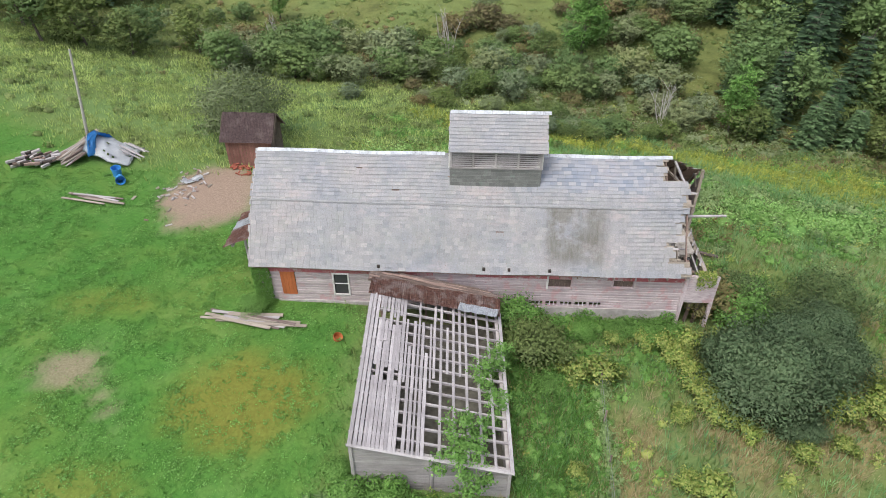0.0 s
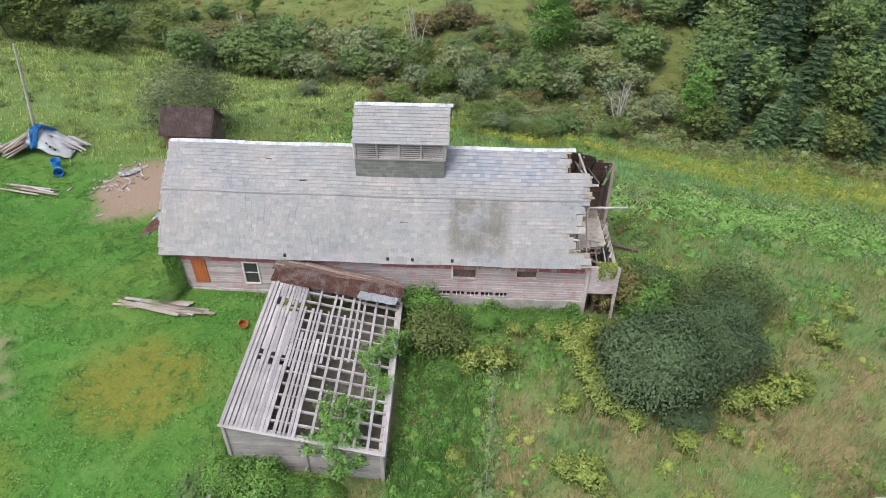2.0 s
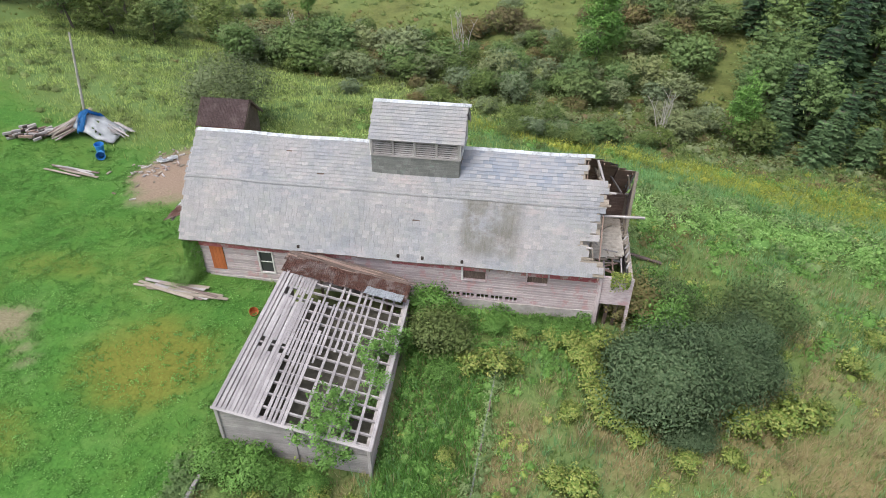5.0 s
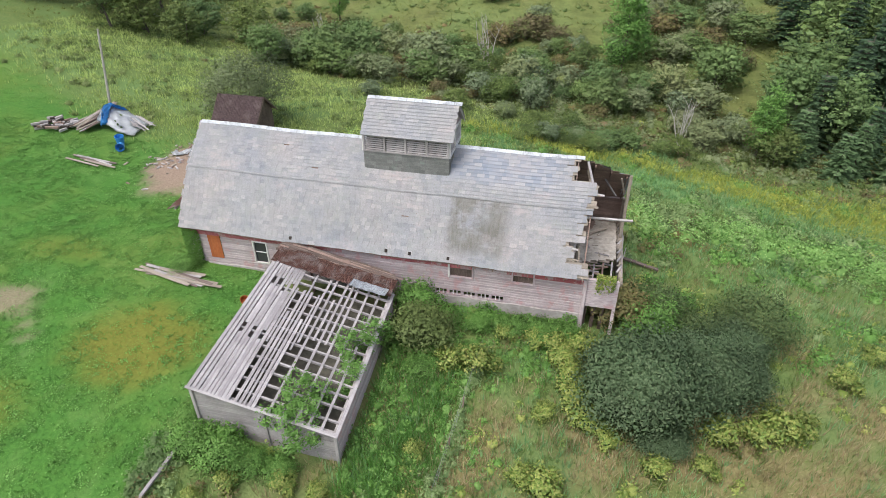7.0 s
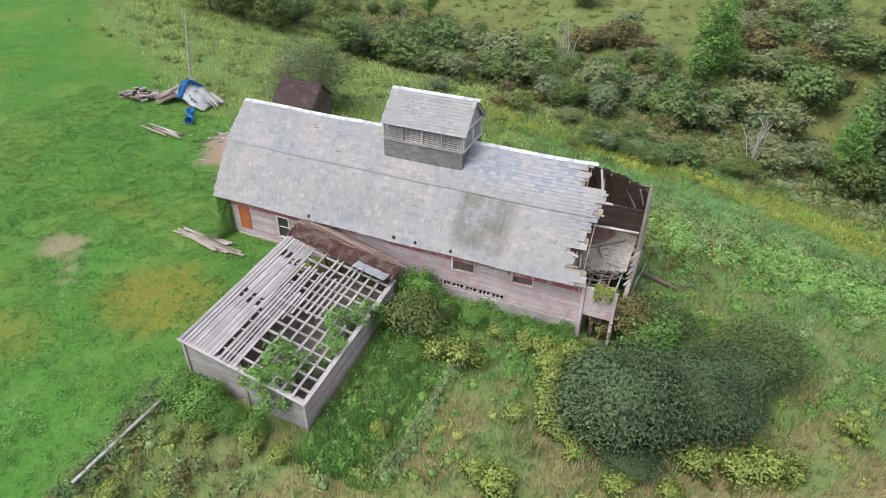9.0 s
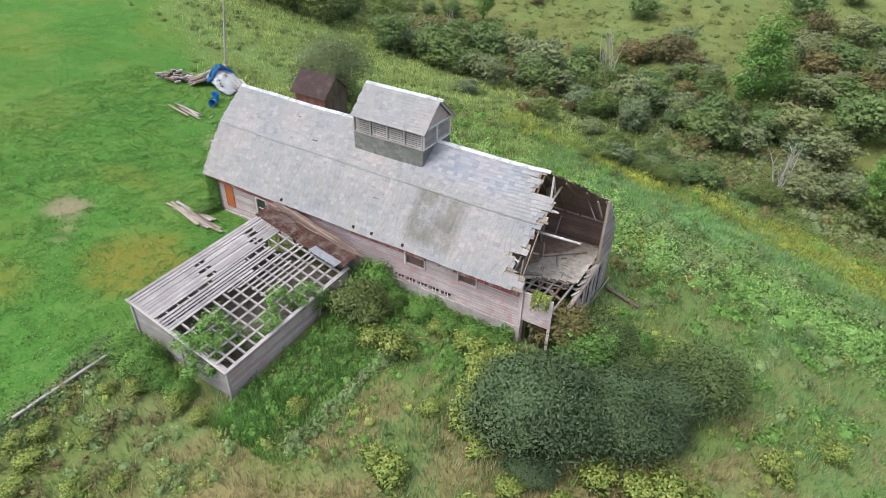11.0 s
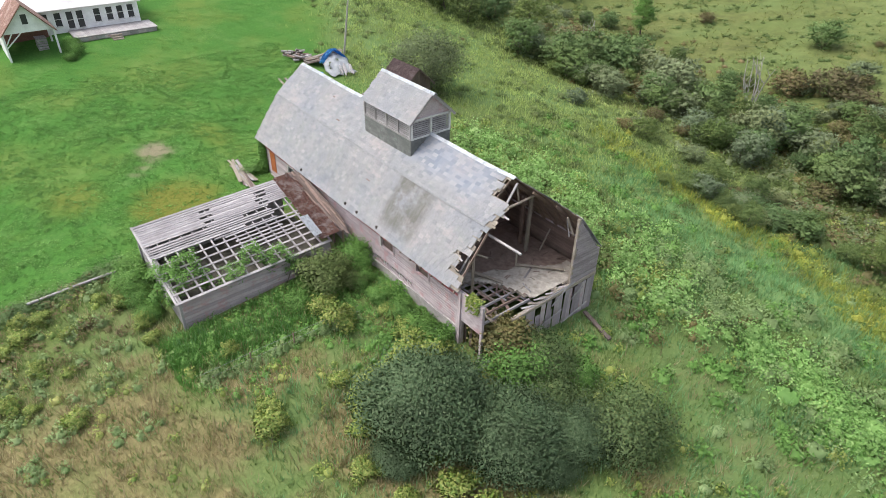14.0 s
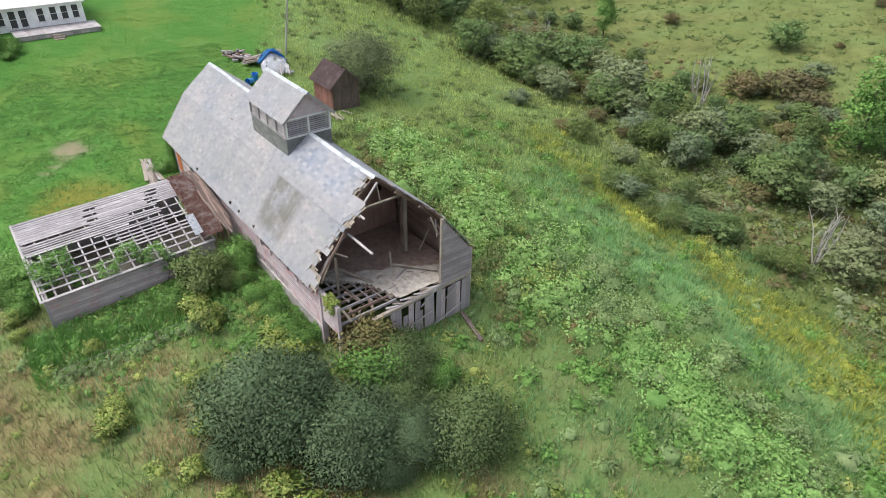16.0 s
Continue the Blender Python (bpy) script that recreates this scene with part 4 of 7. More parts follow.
# gable triangles and roof
for x in (cx0 + 0.02, cx1 - 0.1):
    bm = bmesh.new()
    tri = [(cy0, Z_EAVE), (cy1, Z_EAVE), (30.2, Z_TOP - 0.12)]
    a = [bm.verts.new((x, y, z)) for y, z in tri]
    b = [bm.verts.new((x + 0.08, y, z)) for y, z in tri]
    bm.faces.new(a)
    bm.faces.new(b[::-1])
    for i in range(3):
        bm.faces.new((a[i], b[i], b[(i + 1) % 3], a[(i + 1) % 3]))
    bmesh.ops.recalc_face_normals(bm, faces=bm.faces[:])
    under(part("gable_panel", bm, M_SIDING), cup)
for s in (-1, 1):
    ey, ez = 30.2 + s * 1.62, Z_EAVE - 0.08
    run = math.hypot(1.62, Z_TOP - ez)
    for i in range(6):
        f = (i + 0.5) / 6
        y, z = 30.2 + s * 1.62 * f, Z_TOP + (ez - Z_TOP) * f - 0.03
        under(board("roof_board", (cx0 - 0.02, y, z), (cx1 + 0.22, y, z), run / 6 - 0.005, 0.025, (0, s * (Z_TOP - ez), 1.62), M_GREYWOOD, None, i % 3), cup)
    rows = []
    for c in range(int(run / 0.19) + 1):
        x = cx0 + rng.uniform(-0.08, 0)
        s0, s1 = max(0, run - 0.19 * (c + 1) - 0.06), run - 0.19 * c + 0.03
        while x < cx1 + 0.1:
            w = rng.uniform(0.22, 0.38)
            rows.append((x, min(x + w - 0.006, cx1 + 0.26), s0, s1))
            x += w
    rows = np.array(rows)
    way = np.array([s * 1.62, ez - Z_TOP]) / run
    nrm = np.array([-way[1] * s, abs(way[0])])
    nrm = np.array([s * (Z_TOP - ez), 1.62]) / run
    v = np.zeros((len(rows), 8, 3))
    for k, (xi, si) in enumerate(((0, 2), (1, 2), (1, 3), (0, 3))):
        lift = 0.042 if si == 3 else 0.006
        y, z = 30.2 + way[0] * rows[:, si], Z_TOP + way[1] * rows[:, si]
        v[:, k] = np.stack([rows[:, xi], y + nrm[0] * lift, z + nrm[1] * lift], -1)
        v[:, k + 4] = np.stack([rows[:, xi], y + nrm[0] * (lift - 0.014), z + nrm[1] * (lift - 0.014)], -1)
    faces = (np.arange(len(rows))[:, None, None] * 8 + SLATE_FACES[None]).reshape(-1, 4)
    tagged(under(big_mesh("slating", v.reshape(-1, 3), faces, M_SLATE), cup), kind="stuff")
    under(board("barge_board", (cx1 + 0.2, 30.2, Z_TOP - 0.09), (cx1 + 0.2, ey, ez - 0.07), 0.14, 0.03, (1, 0, 0), M_GREYWOOD, None, 1), cup)
x = cx0 - 0.03
while x < cx1 + 0.2:
    for s in (-1, 1):
        under(board("ridge_tile", (x + 0.01, 30.2 + s * 0.075, Z_TOP - 0.01), (x + 0.42, 30.2 + s * 0.075, Z_TOP - 0.01), 0.18, 0.02, (0, s * 0.75, 0.8), M_ZINC, None, 1), cup)
    x += 0.43

# ---- lean-to in front of the barn ----
LX0, LX1, LY0, LY1 = -3.75, 2.75, 15.1, 24.3


def lean_z(x, y):
    return 2.0 - 1.42 * (x - LX0) / (LX1 - LX0) + 0.02 * (y - 15.1)


def lean_x(x, y):
    """The building is a little out of square: its uphill end lies further west."""
    return x - 0.035 * (y - 15.1)


lean = thing("lean_to_shed", "low lean-to shed with a half-stripped grey board roof", "shed", (-0.5, 19.7, 0))
up = Vector((1.42, 0, 6.5)).normalized()
y = LY0 + 0.05
while y < LY1 + 0.1:
    under(board("rafter", (lean_x(LX0, y), y, lean_z(LX0, y) - 0.12), (lean_x(LX1, y), y + random.uniform(-0.06, 0.06), lean_z(LX1, y) - 0.12), 0.09, 0.12, up, M_GREYWOOD, None, 1), lean)
    y += 0.66
def roof_strip(x, a, b, w, k):
    """One line of roof boards down the lean-to, in two lengths where it is long."""
    if b - a < 0.25:
        return
    cut = random.uniform(a + 2, b - 1) if b - a > 5 else b
    for c, d in ((a, cut), (cut, b)):
        if d - c > 0.1:
            j = random.uniform(-0.02, 0.02)
            under(board("roof_board", (lean_x(x, c), c, lean_z(x, c) - 0.02 + random.uniform(0, 0.012)), (lean_x(x + j, d), d - 0.01, lean_z(x, d) - 0.02 + random.uniform(0, 0.012)), w, 0.026, up, M_SILVER, None, k % 4), lean)


y0, y1 = LY0 - 0.08, LY1 + 0.05
x, k = LX0 + 0.1, 0
while x < LX1 - 0.3:
    u = (x - LX0) / (LX1 - LX0)
    w = random.uniform(0.13, 0.16)
    gap = 0.012
    if u < 0.09:  # the loose boards of the high edge
        roof_strip(x, y0, y1, w, k)
        gap = random.uniform(0.03, 0.05)
    elif u < 0.30:  # close boarding, every second board gone at the top end
        top = random.uniform(22.0, 22.5)
        a = y0
        if k % 3 == 0:
            cut = random.uniform(18.2, 20.4)
            roof_strip(x, y0, cut, w, k)
            a = cut + random.uniform(0.45, 0.8)
        roof_strip(x, a, top if k % 2 else y1, w, k)
        if k % 2:
            roof_strip(x, top + random.uniform(0.5, 0.8), y1, w * 0.8, k)
    elif u < 0.50:  # slits between the boards towards the low end
        top = 22.6 if k % 2 else y1
        if k % 3 == 2:
            roof_strip(x, random.uniform(18.4, 19.0) if k % 2 else y0, top, w * 0.7, k)
        else:
            roof_strip(x, y0, random.uniform(20.6, 21.4) if k % 4 == 0 else top, w, k)
        gap = 0.03 if k % 2 else 0.065
    elif u < 0.70:  # half stripped: pairs of boards high up, single ones below
        roof_strip(x, y0 if k % 2 else random.uniform(19.0, 20.0), y1 if k % 4 else random.uniform(21.5, 23.0), 0.12, k)
        gap = 0.15
    else:
        roof_strip(x, y0, y1, 0.12, k)
        gap = random.uniform(0.40, 0.46)
    k += 1
    x += w + gap
under(board("edge_board", (lean_x(LX1, LY0), LY0 - 0.08, lean_z(LX1, LY0)), (lean_x(LX1, LY1), LY1, lean_z(LX1, LY1)), 0.16, 0.03, up, M_SILVER, None, 1), lean)
under(board("edge_board", (LX0, LY0 - 0.06, lean_z(LX0, LY0) + 0.01), (LX1, LY0 - 0.06, lean_z(LX1, LY0) + 0.01), 0.12, 0.03, up, M_GREYWOOD, None, 2), lean)
# walls: sheathing with planks in front
for name, (xa, ya), (xb, yb), out in (("wall", (LX0 + 0.12, LY0 + 0.15), (LX1 - 0.1, LY0 + 0.15), (0, -1, 0)), ("wall", (LX1 - 0.1, LY0 + 0.15), (LX1 - 0.42, LY1), (1, 0, 0)), ("wall", (LX0 + 0.12, LY0 + 0.15), (LX0 - 0.2, LY1), (-1, 0, 0))):
    w = under(new(name), lean)
    tagged(w, "grey weathered plank wall" if out[0] <= 0 else "grey rendered block wall")
    a, b = Vector((xa, ya, 0)), Vector((xb, yb, 0))
    zlo = min(gz(xa, ya), gz(xb, yb)) - 0.4
    n = Vector(out)
    bm = bmesh.new()
    vs = []
    for p in (a, b):
        for off in (0, -0.14):
            q = p + n * off
            top = lean_z(p.x, p.y) - 0.16
            vs.append((bm.verts.new((q.x, q.y, zlo)), bm.verts.new((q.x, q.y, top))))
    (a0, a1), (c0, c1), (b0, b1), (d0, d1) = vs
    for q in ((a0, b0, b1, a1), (d0, c0, c1, d1), (a1, b1, d1, c1), (c0, a0, a1, c1), (b0, d0, d1, b1)):
        bm.faces.new(q)
    bmesh.ops.recalc_face_normals(bm, faces=bm.faces[:])
    under(part("sheathing", bm, M_CONCRETE), w)
    zz, k = zlo + 0.3, 0
    while zz < 1.9:
        f1 = 1.0
        if abs(n.y) > 0.5:  # the front: its top follows the slope
            f1 = min(1.0, max(0.0, (1.88 - zz) / 1.42))
        elif n.x > 0 and zz > 0.35:
            break
        if f1 > 0.06:
            p, q = a + n * 0.02, a + (b - a) * f1 + n * 0.02
            under(board("wall_plank", (p.x, p.y, zz), (q.x, q.y, zz + random.uniform(-0.02, 0.02)), 0.2, 0.025, n, M_GREYWOOD if out[0] <= 0 else M_SIDING, None, k % 4), w)
        zz += 0.215
        k += 1
for p in ((LX0 + 0.1, LY0 + 0.1), (LX1 - 0.1, LY0 + 0.1), (-0.5, LY0 + 0.12)):
    under(board("corner_post", (p[0], p[1], gz(*p) - 0.3), (p[0], p[1], lean_z(*p) - 0.08), 0.14, 0.14, (1, 0, 0), M_GREYWOOD, None, 1), lean)
bm = bmesh.new()
add_box(bm, (LX0 + 0.2, LY0 + 0.25, -1.5), (LX1 - 0.3, LY1 + 0.4, -0.5))
under(part("earth_floor", bm, plain("dark_grey_earth_floor", (0.075, 0.07, 0.058), (0.17, 0.16, 0.13), 2.2, 0.95, 0.5)), lean)

# collapsed link roof between lean-to and barn
M_LINKWOOD = wood("brown_weathered_board", (0.085, 0.062, 0.056), (0.17, 0.13, 0.118), (0.27, 0.22, 0.205), (1.2, 8, 6))
link = thing("collapsed_roof", "collapsed link roof of rusted sheets and bleached boards", "roof", (-0.8, 25.2, 0))


def corrugated(name, p, ax, ay, nx_, amp, pitch, material, parent, label=""):
    """A corrugated sheet with corner p, its waves across ax and its length along ay."""
    p, ax, ay = Vector(p), Vector(ax), Vector(ay)
    nrm = ax.cross(ay).normalized()
    if nrm.z < 0:
        nrm = -nrm
    n = int(ax.length / pitch * 6)
    bm = bmesh.new()
    rows = []
    for j in range(4):
        row = []
        for i in range(n + 1):
            h = amp * math.sin(i * math.pi / 3) + 0.02 * math.sin(j * 2.1 + i * 0.2)
            row.append(bm.verts.new(p + ax * (i / n) + ay * (j / 3) + nrm * h))
        rows.append(row)
    for j in range(3):
        for i in range(n):
            bm.faces.new((rows[j][i], rows[j][i + 1], rows[j + 1][i + 1], rows[j + 1][i]))
    ret = bmesh.ops.solidify(bm, geom=bm.faces[:], thickness=0.004)
    return under(part(name, bm, material, None, label), parent)


for i in range(7):
    x0 = -4.15 + i * 0.93
    corrugated("rusted_sheet", (x0, 23.95 - 0.035 * i, 2.18 - 0.16 * i + random.uniform(-0.02, 0.03)), (1.02, -0.01, -0.17), (0.03, 1.2 + random.uniform(-0.1, 0.1), 0.12), 5, 0.012, 0.11, M_RUST, link)
corrugated("zinc_sheet", (0.3, 23.5, 1.62), (1.95, -0.12, -0.30), (0.12, 0.46, 0.1), 5, 0.01, 0.11, M_ZINC, link, "newer pale zinc sheet")
for i in range(30):
    f = i / 29
    y0 = 24.95 + f * 1.0
    x0, x1 = -4.3 + random.uniform(-0.1, 0.8) * (i % 3), 2.4 + random.uniform(-1.6, 0.3)
    z0, z1 = 2.2 - 0.1 * f - 0.10 * (x0 + 4.15), 2.2 - 0.1 * f - 0.175 * (x1 + 4.15)
    under(board("link_board", (x0, y0 + random.uniform(-0.05, 0.05), z0 + random.uniform(-0.03, 0.05)), (x1, y0 - 0.2 + random.uniform(-0.2, 0.15), z1 + random.uniform(-0.03, 0.06)), random.uniform(0.08, 0.15), 0.03, (0.2, -0.25, 1), (M_SHEDEND, M_LINKWOOD, M_DARKWOOD, M_LINKWOOD, M_SHEDEND)[i % 5], None, i % 4), link)
for i in range(6):
    x0 = -3.8 + i * 1.2
    under(board("link_post", (x0, 25.3, gz(x0, 25.3) - 0.2), (x0, 25.3, 2.08 - 0.17 * (x0 + 4.15)), 0.12, 0.12, (0, 1, 0), M_DARKWOOD, None, 1), link)

# side porch roof at the west gable
porch = thing("porch_roof", "small lean-to porch roof of rusted and bare sheet metal", "porch", (-11.6, 28.5, 0))
for i in range(4):
    corrugated("roof_sheet", (-12.85 + 0.02 * i, 27.75 + i * 0.85, 1.92 + 0.03 * i), (0, 0.9, 0.02), (2.2, 0.05, 0.95), 5, 0.012, 0.11, (M_RUST, M_RUST, M_ZINC, M_RUST)[i], porch)
for y in (29.6, 31.0):
    under(board("porch_post", (-12.3, y, gz(-12.3, y) - 0.2), (-12.3, y, 2.0), 0.12, 0.12, (1, 0, 0), M_GREYWOOD, None, 1), porch)
under(board("porch_beam", (-12.3, 27.8, 2.02), (-12.3, 31.1, 2.08), 0.1, 0.12, (1, 0, 0), M_GREYWOOD, None, 2), porch)

# ---- small red shed ----
shed = thing("tool_shed", "small red-brown board shed with a brown metal roof", "shed", (-15.2, 42.7, 0))
SX0, SX1, SY0, SY1, SE, SR = -17.45, -14.0, 41.6, 44.4, 1.9, 3.2
g0 = gz(-15.5, 42.8) - 0.5
for name, (xa, ya), (xb, yb), out in (("wall", (SX0, SY0), (SX1, SY0), (0, -1, 0)), ("wall", (SX1, SY0), (SX1, SY1), (1, 0, 0)), ("wall", (SX0, SY1), (SX1, SY1), (0, 1, 0)), ("wall", (SX0, SY0), (SX0, SY1), (-1, 0, 0))):
    w = under(new(name), shed)
    n = 14 if abs(out[1]) else 10
    for i in range(n):
        f = (i + 0.5) / n
        x, y = xa + (xb - xa) * f, ya + (yb - ya) * f
        top = SE if abs(out[1]) else SE + (SR - SE) * (1 - abs(f - 0.5) * 2)
        side = math.hypot(xb - xa, yb - ya) / n
        under(board("wall_board", (x, y, g0), (x, y, top), side - random.uniform(0.006, 0.03), 0.03, out, M_SHEDWALL if out[1] else M_SHEDEND, None, i % 4), w)
for s in (-1, 1):
    ym = (SY0 + SY1) / 2
    ye = ym + s * 1.75
    ze = SR - (SR - SE) * 1.75 / 1.4
    for i in range(5):
        x0 = SX0 - 0.3 + i * 0.79
        corrugated("roof_sheet", (x0, ym, SR + 0.04), (0.8, 0, 0), (0, s * 1.75, ze - SR), 5, 0.012, 0.12, M_BROWNMETAL, shed)
    for x in (SX0 - 0.25, SX1 + 0.3):
        under(board("barge_board", (x, ym, SR - 0.02), (x, ye, ze - 0.02), 0.13, 0.03, (1, 0, 0), M_SHEDEND, None, 1), shed)
under(box("door", (SX1 + 0.02, 42.6, g0 + 0.4), (SX1 + 0.06, 43.4, 1.5), M_SHEDEND, None, "grey plank door", 0.008), shed)
under(box("floor", (SX0, SY0, g0), (SX1, SY1, g0 + 0.3), M_DARK), shed)
for i in range(26):
    x, y = -17.2 + rng.uniform(0, 3.0), 40.9 + rng.uniform(0, 0.55)
    b = box("brick", (-0.11, -0.055, -0.035), (0.11, 0.055, 0.035), M_BRICKRED, None, "", 0.006)
    b.matrix_world = pose(x, y, gz(x, y) + 0.04 + 0.07 * (i % 3), rng.uniform(-15, 15), rng.uniform(-15, 15), rng.uniform(0, 180)) @ Matrix.Scale(1.5, 4)
    tagged(b, "loose red brick heaped by the shed wall", "brick", "bricks by the shed")
for i in range(9):
    x, y = -12.6 + rng.uniform(-0.5, 0.9), 41.6 + rng.uniform(-1.3, 0.5)
    b = board("scrap_board", (x - 0.7, y, gz(x, y) + 0.06 + 0.03 * i), (x + 0.7, y + rng.uniform(-0.5, 0.5), gz(x, y) + 0.08 + 0.03 * i), 0.14, 0.03, (0, 0, 1), M_TIMBER, None, i % 4)
    tagged(b, "short scrap of brown timber beside the shed", "board", "scraps by the shed")

# ---- timber pile with tarps ----
pile = thing("timber_pile", "heap of salvaged boards half covered with tarps", "wood pile", (-27.5, 41.0, 0))
for i in range(110):
    f = rng.uniform(0, 1)
    x0, y0 = -29.3 + 1.5 * f, 41.9 - 1.6 * abs(f - 0.4) + rng.uniform(-0.5, 0.5)
    zt = 0.5 + 1.0 * (1 - abs(f - 0.55) * 1.4) * rng.uniform(0.6, 1.0)
    a = rng.uniform(-0.25, 0.25) + 0.9
    L = rng.uniform(1.8, 3.0)
    p0 = Vector((x0 - math.cos(a) * L * 0.5, y0 - math.sin(a) * L * 0.5 - 0.5, 0))
    p1 = Vector((x0 + math.cos(a) * L * 0.5, y0 + math.sin(a) * L * 0.5, 0))
    p0.z, p1.z = gz(p0.x, p0.y) + 0.1 + 0.25 * zt, gz(p1.x, p1.y) + 0.1 + zt
    under(board("salvaged_board", p0, p1, rng.uniform(0.06, 0.12), 0.035, (0.3, -0.4, 1), (M_TIMBER, M_GREYWOOD, M_TIMBER, M_SHEDEND)[i % 4], None, i % 4), pile)


def cloth(name, x0, x1, y0, y1, height, material, parent, seed, label):
    bm = bmesh.new()
    n = 18
    grid = []
    for j in range(n + 1):
        row = []
        for i in range(n + 1):
            u, v = i / n, j / n
            x, y = x0 + (x1 - x0) * u, y0 + (y1 - y0) * v + 0.25 * math.sin(u * 5 + seed)
            h = height(u, v) + 0.06 * math.sin(u * 17 + 3 * v + seed) * math.sin(v * 13 + seed) + 0.03 * math.sin(u * 41 + v * 23)
            row.append(bm.verts.new((x + 0.1 * math.sin(v * 7 + seed), y, gz(x, y) + max(0.05, h))))
        grid.append(row)
    for j in range(n):
        for i in range(n):
            if random.random() < 0.03:
                continue
            bm.faces.new((grid[j][i], grid[j][i + 1], grid[j + 1][i + 1], grid[j + 1][i]))
    bmesh.ops.solidify(bm, geom=bm.faces[:], thickness=0.01)
    for f in bm.faces:
        f.smooth = True
    return under(part(name, bm, material, None, label), parent)


cloth("pale_tarp", -27.9, -24.6, 40.3, 43.2, lambda u, v: 1.35 * (1 - u) * (0.45 + 0.55 * math.sin(v * 3.1)) + 0.2, M_TARP, pile, 1.0, "crumpled pale tarp")
cloth("blue_tarp", -27.75, -27.05, 40.5, 43.4, lambda u, v: 1.5 * math.sin(0.3 + v * 2.6) + 0.18, M_BLUE, pile, 2.0, "bright blue tarp strip")
for i in range(9):
    x0, y0 = -26.2 + rng.uniform(0, 1.6), 41.2 + rng.uniform(0, 1.6)
    under(board("salvaged_board", (x0 - 0.9, y0 + 0.4, gz(x0, y0) + 0.75), (x0 + 0.9, y0 - 0.3, gz(x0, y0) + 0.35), 0.12, 0.04, (0, 0, 1), M_GREYWOOD, None, i % 4), pile)
logs = thing("log_heap", "low heap of dark weathered logs and rubble", "log pile", (-31.2, 39.6, 0))
for i in range(48):
    x0, y0 = -32.3 + rng.uniform(0, 2.6), 38.7 + rng.uniform(0, 1.9)
    a = rng.uniform(0.2, 1.1)
    zz = gz(x0, y0) + 0.12 + rng.uniform(0, 0.4)
    under(board("log", (x0 - 0.3 * math.cos(a), y0 - 0.3 * math.sin(a), zz), (x0 + 0.3 * math.cos(a), y0 + 0.3 * math.sin(a), zz + rng.uniform(-0.1, 0.15)), rng.uniform(0.12, 0.26), 0.18, (0, 0, 1), (M_GREYWOOD, M_DARKWOOD, M_CONCRETE, M_DARK)[i % 4], None, i % 4), logs)


def bucket(at, r, h, tilt, material, label):
    b = thing("bucket", label, "bucket", at, "blue buckets")
    bm = bmesh.new()
    n = 16
    prof = [(0.8, 0), (1.0, 1), (1.06, 1), (1.06, 0.93), (0.95, 0.93), (0.94, 1.0), (0.76, 0.04)]
    rings = [[bm.verts.new((r * q * math.cos(2 * math.pi * i / n), r * q * math.sin(2 * math.pi * i / n), h * z)) for i in range(n)] for q, z in prof]
    for a, c in zip(rings, rings[1:]):
        for i in range(n):
            bm.faces.new((a[i], a[(i + 1) % n], c[(i + 1) % n], c[i]))
    bm.faces.new(rings[0][::-1])
    bm.faces.new(rings[-1])
    o = part("shell", bm, material, b)
    b.rotation_euler = (radians(tilt), radians(tilt * 0.5), 0.4)
    return b


bucket((-24.7, 38.9, gz(-24.7, 38.9)), 0.34, 0.75, 8, M_BLUE, "upright blue plastic barrel in the grass")
bucket((-24.2, 38.3, gz(-24.2, 38.3) + 0.25), 0.32, 0.7, 78, M_BLUE, "blue plastic barrel lying on its side")

# stacks of boards lying on the lawn
for (x0, y0, x1, y1, n, L, label) in ((-13.4, 24.7, -7.5, 24.0, 15, 3.4, "long weathered board lying in a loose stack on grass"), (-26.9, 35.6, -22.4, 35.3, 9, 2.9, "grey board in a low stack on the lawn")):
    for i in range(n):
        f = i / (n - 1)
        x = x0 + (x1 - x0 - L) * f
        y = (y0 + y1) / 2 + rng.uniform(-0.45, 0.45)
        a = rng.uniform(-0.24, 0.08)
        L_ = L * rng.uniform(0.7, 1.1)
        p0, p1 = (x, y - L_ * a * 0.5, gz(x, y) + 0.08 + 0.025 * (i % 5)), (x + L_, y + L_ * a * 0.5, gz(x + L_, y) + 0.09 + 0.025 * (i % 5))
        tagged(board("board", p0, p1, rng.uniform(0.14, 0.24), 0.035, (0, 0, 1), (M_TIMBER, M_TIMBER, M_LINKWOOD, M_GREYWOOD)[i % 4], None, i % 4), label, "board", "boards on the lawn")
# rubble by the gravel
for i in range(70):
    x, y = (-19.5 + rng.normal(0, 0.9), 37.6 + rng.normal(0, 1.4)) if i % 7 else (-15.9 + rng.normal(0, 0.35), 40.3 + rng.normal(0, 0.2))
    b = new("rubble", unit_board(M_BRICKRED if i % 7 == 0 else (M_CONCRETE, M_TIMBER, M_GREYWOOD, M_DARKWOOD)[i % 4], 3))
    b.matrix_world = pose(x, y, gz(x, y) + 0.04, rng.uniform(-20, 20), rng.uniform(-20, 20), rng.uniform(0, 180)) @ Matrix.Diagonal((rng.uniform(0.12, 0.45), rng.uniform(0.08, 0.22), 0.08, 1))
    tagged(b, "broken scrap of rubble on the gravel patch", "rubble", "rubble on the gravel")

sheet_ = thing("crumpled_sheet", "crumpled pale plastic sheet on the gravel patch", "sheet", (-19.3, 39.0, 0))
cloth("folded_sheet", -20.0, -18.7, 38.5, 39.3, lambda u, v: 0.14 + 0.1 * math.sin(u * 6) * math.sin(v * 5), M_TARP, sheet_, 3.0, "")

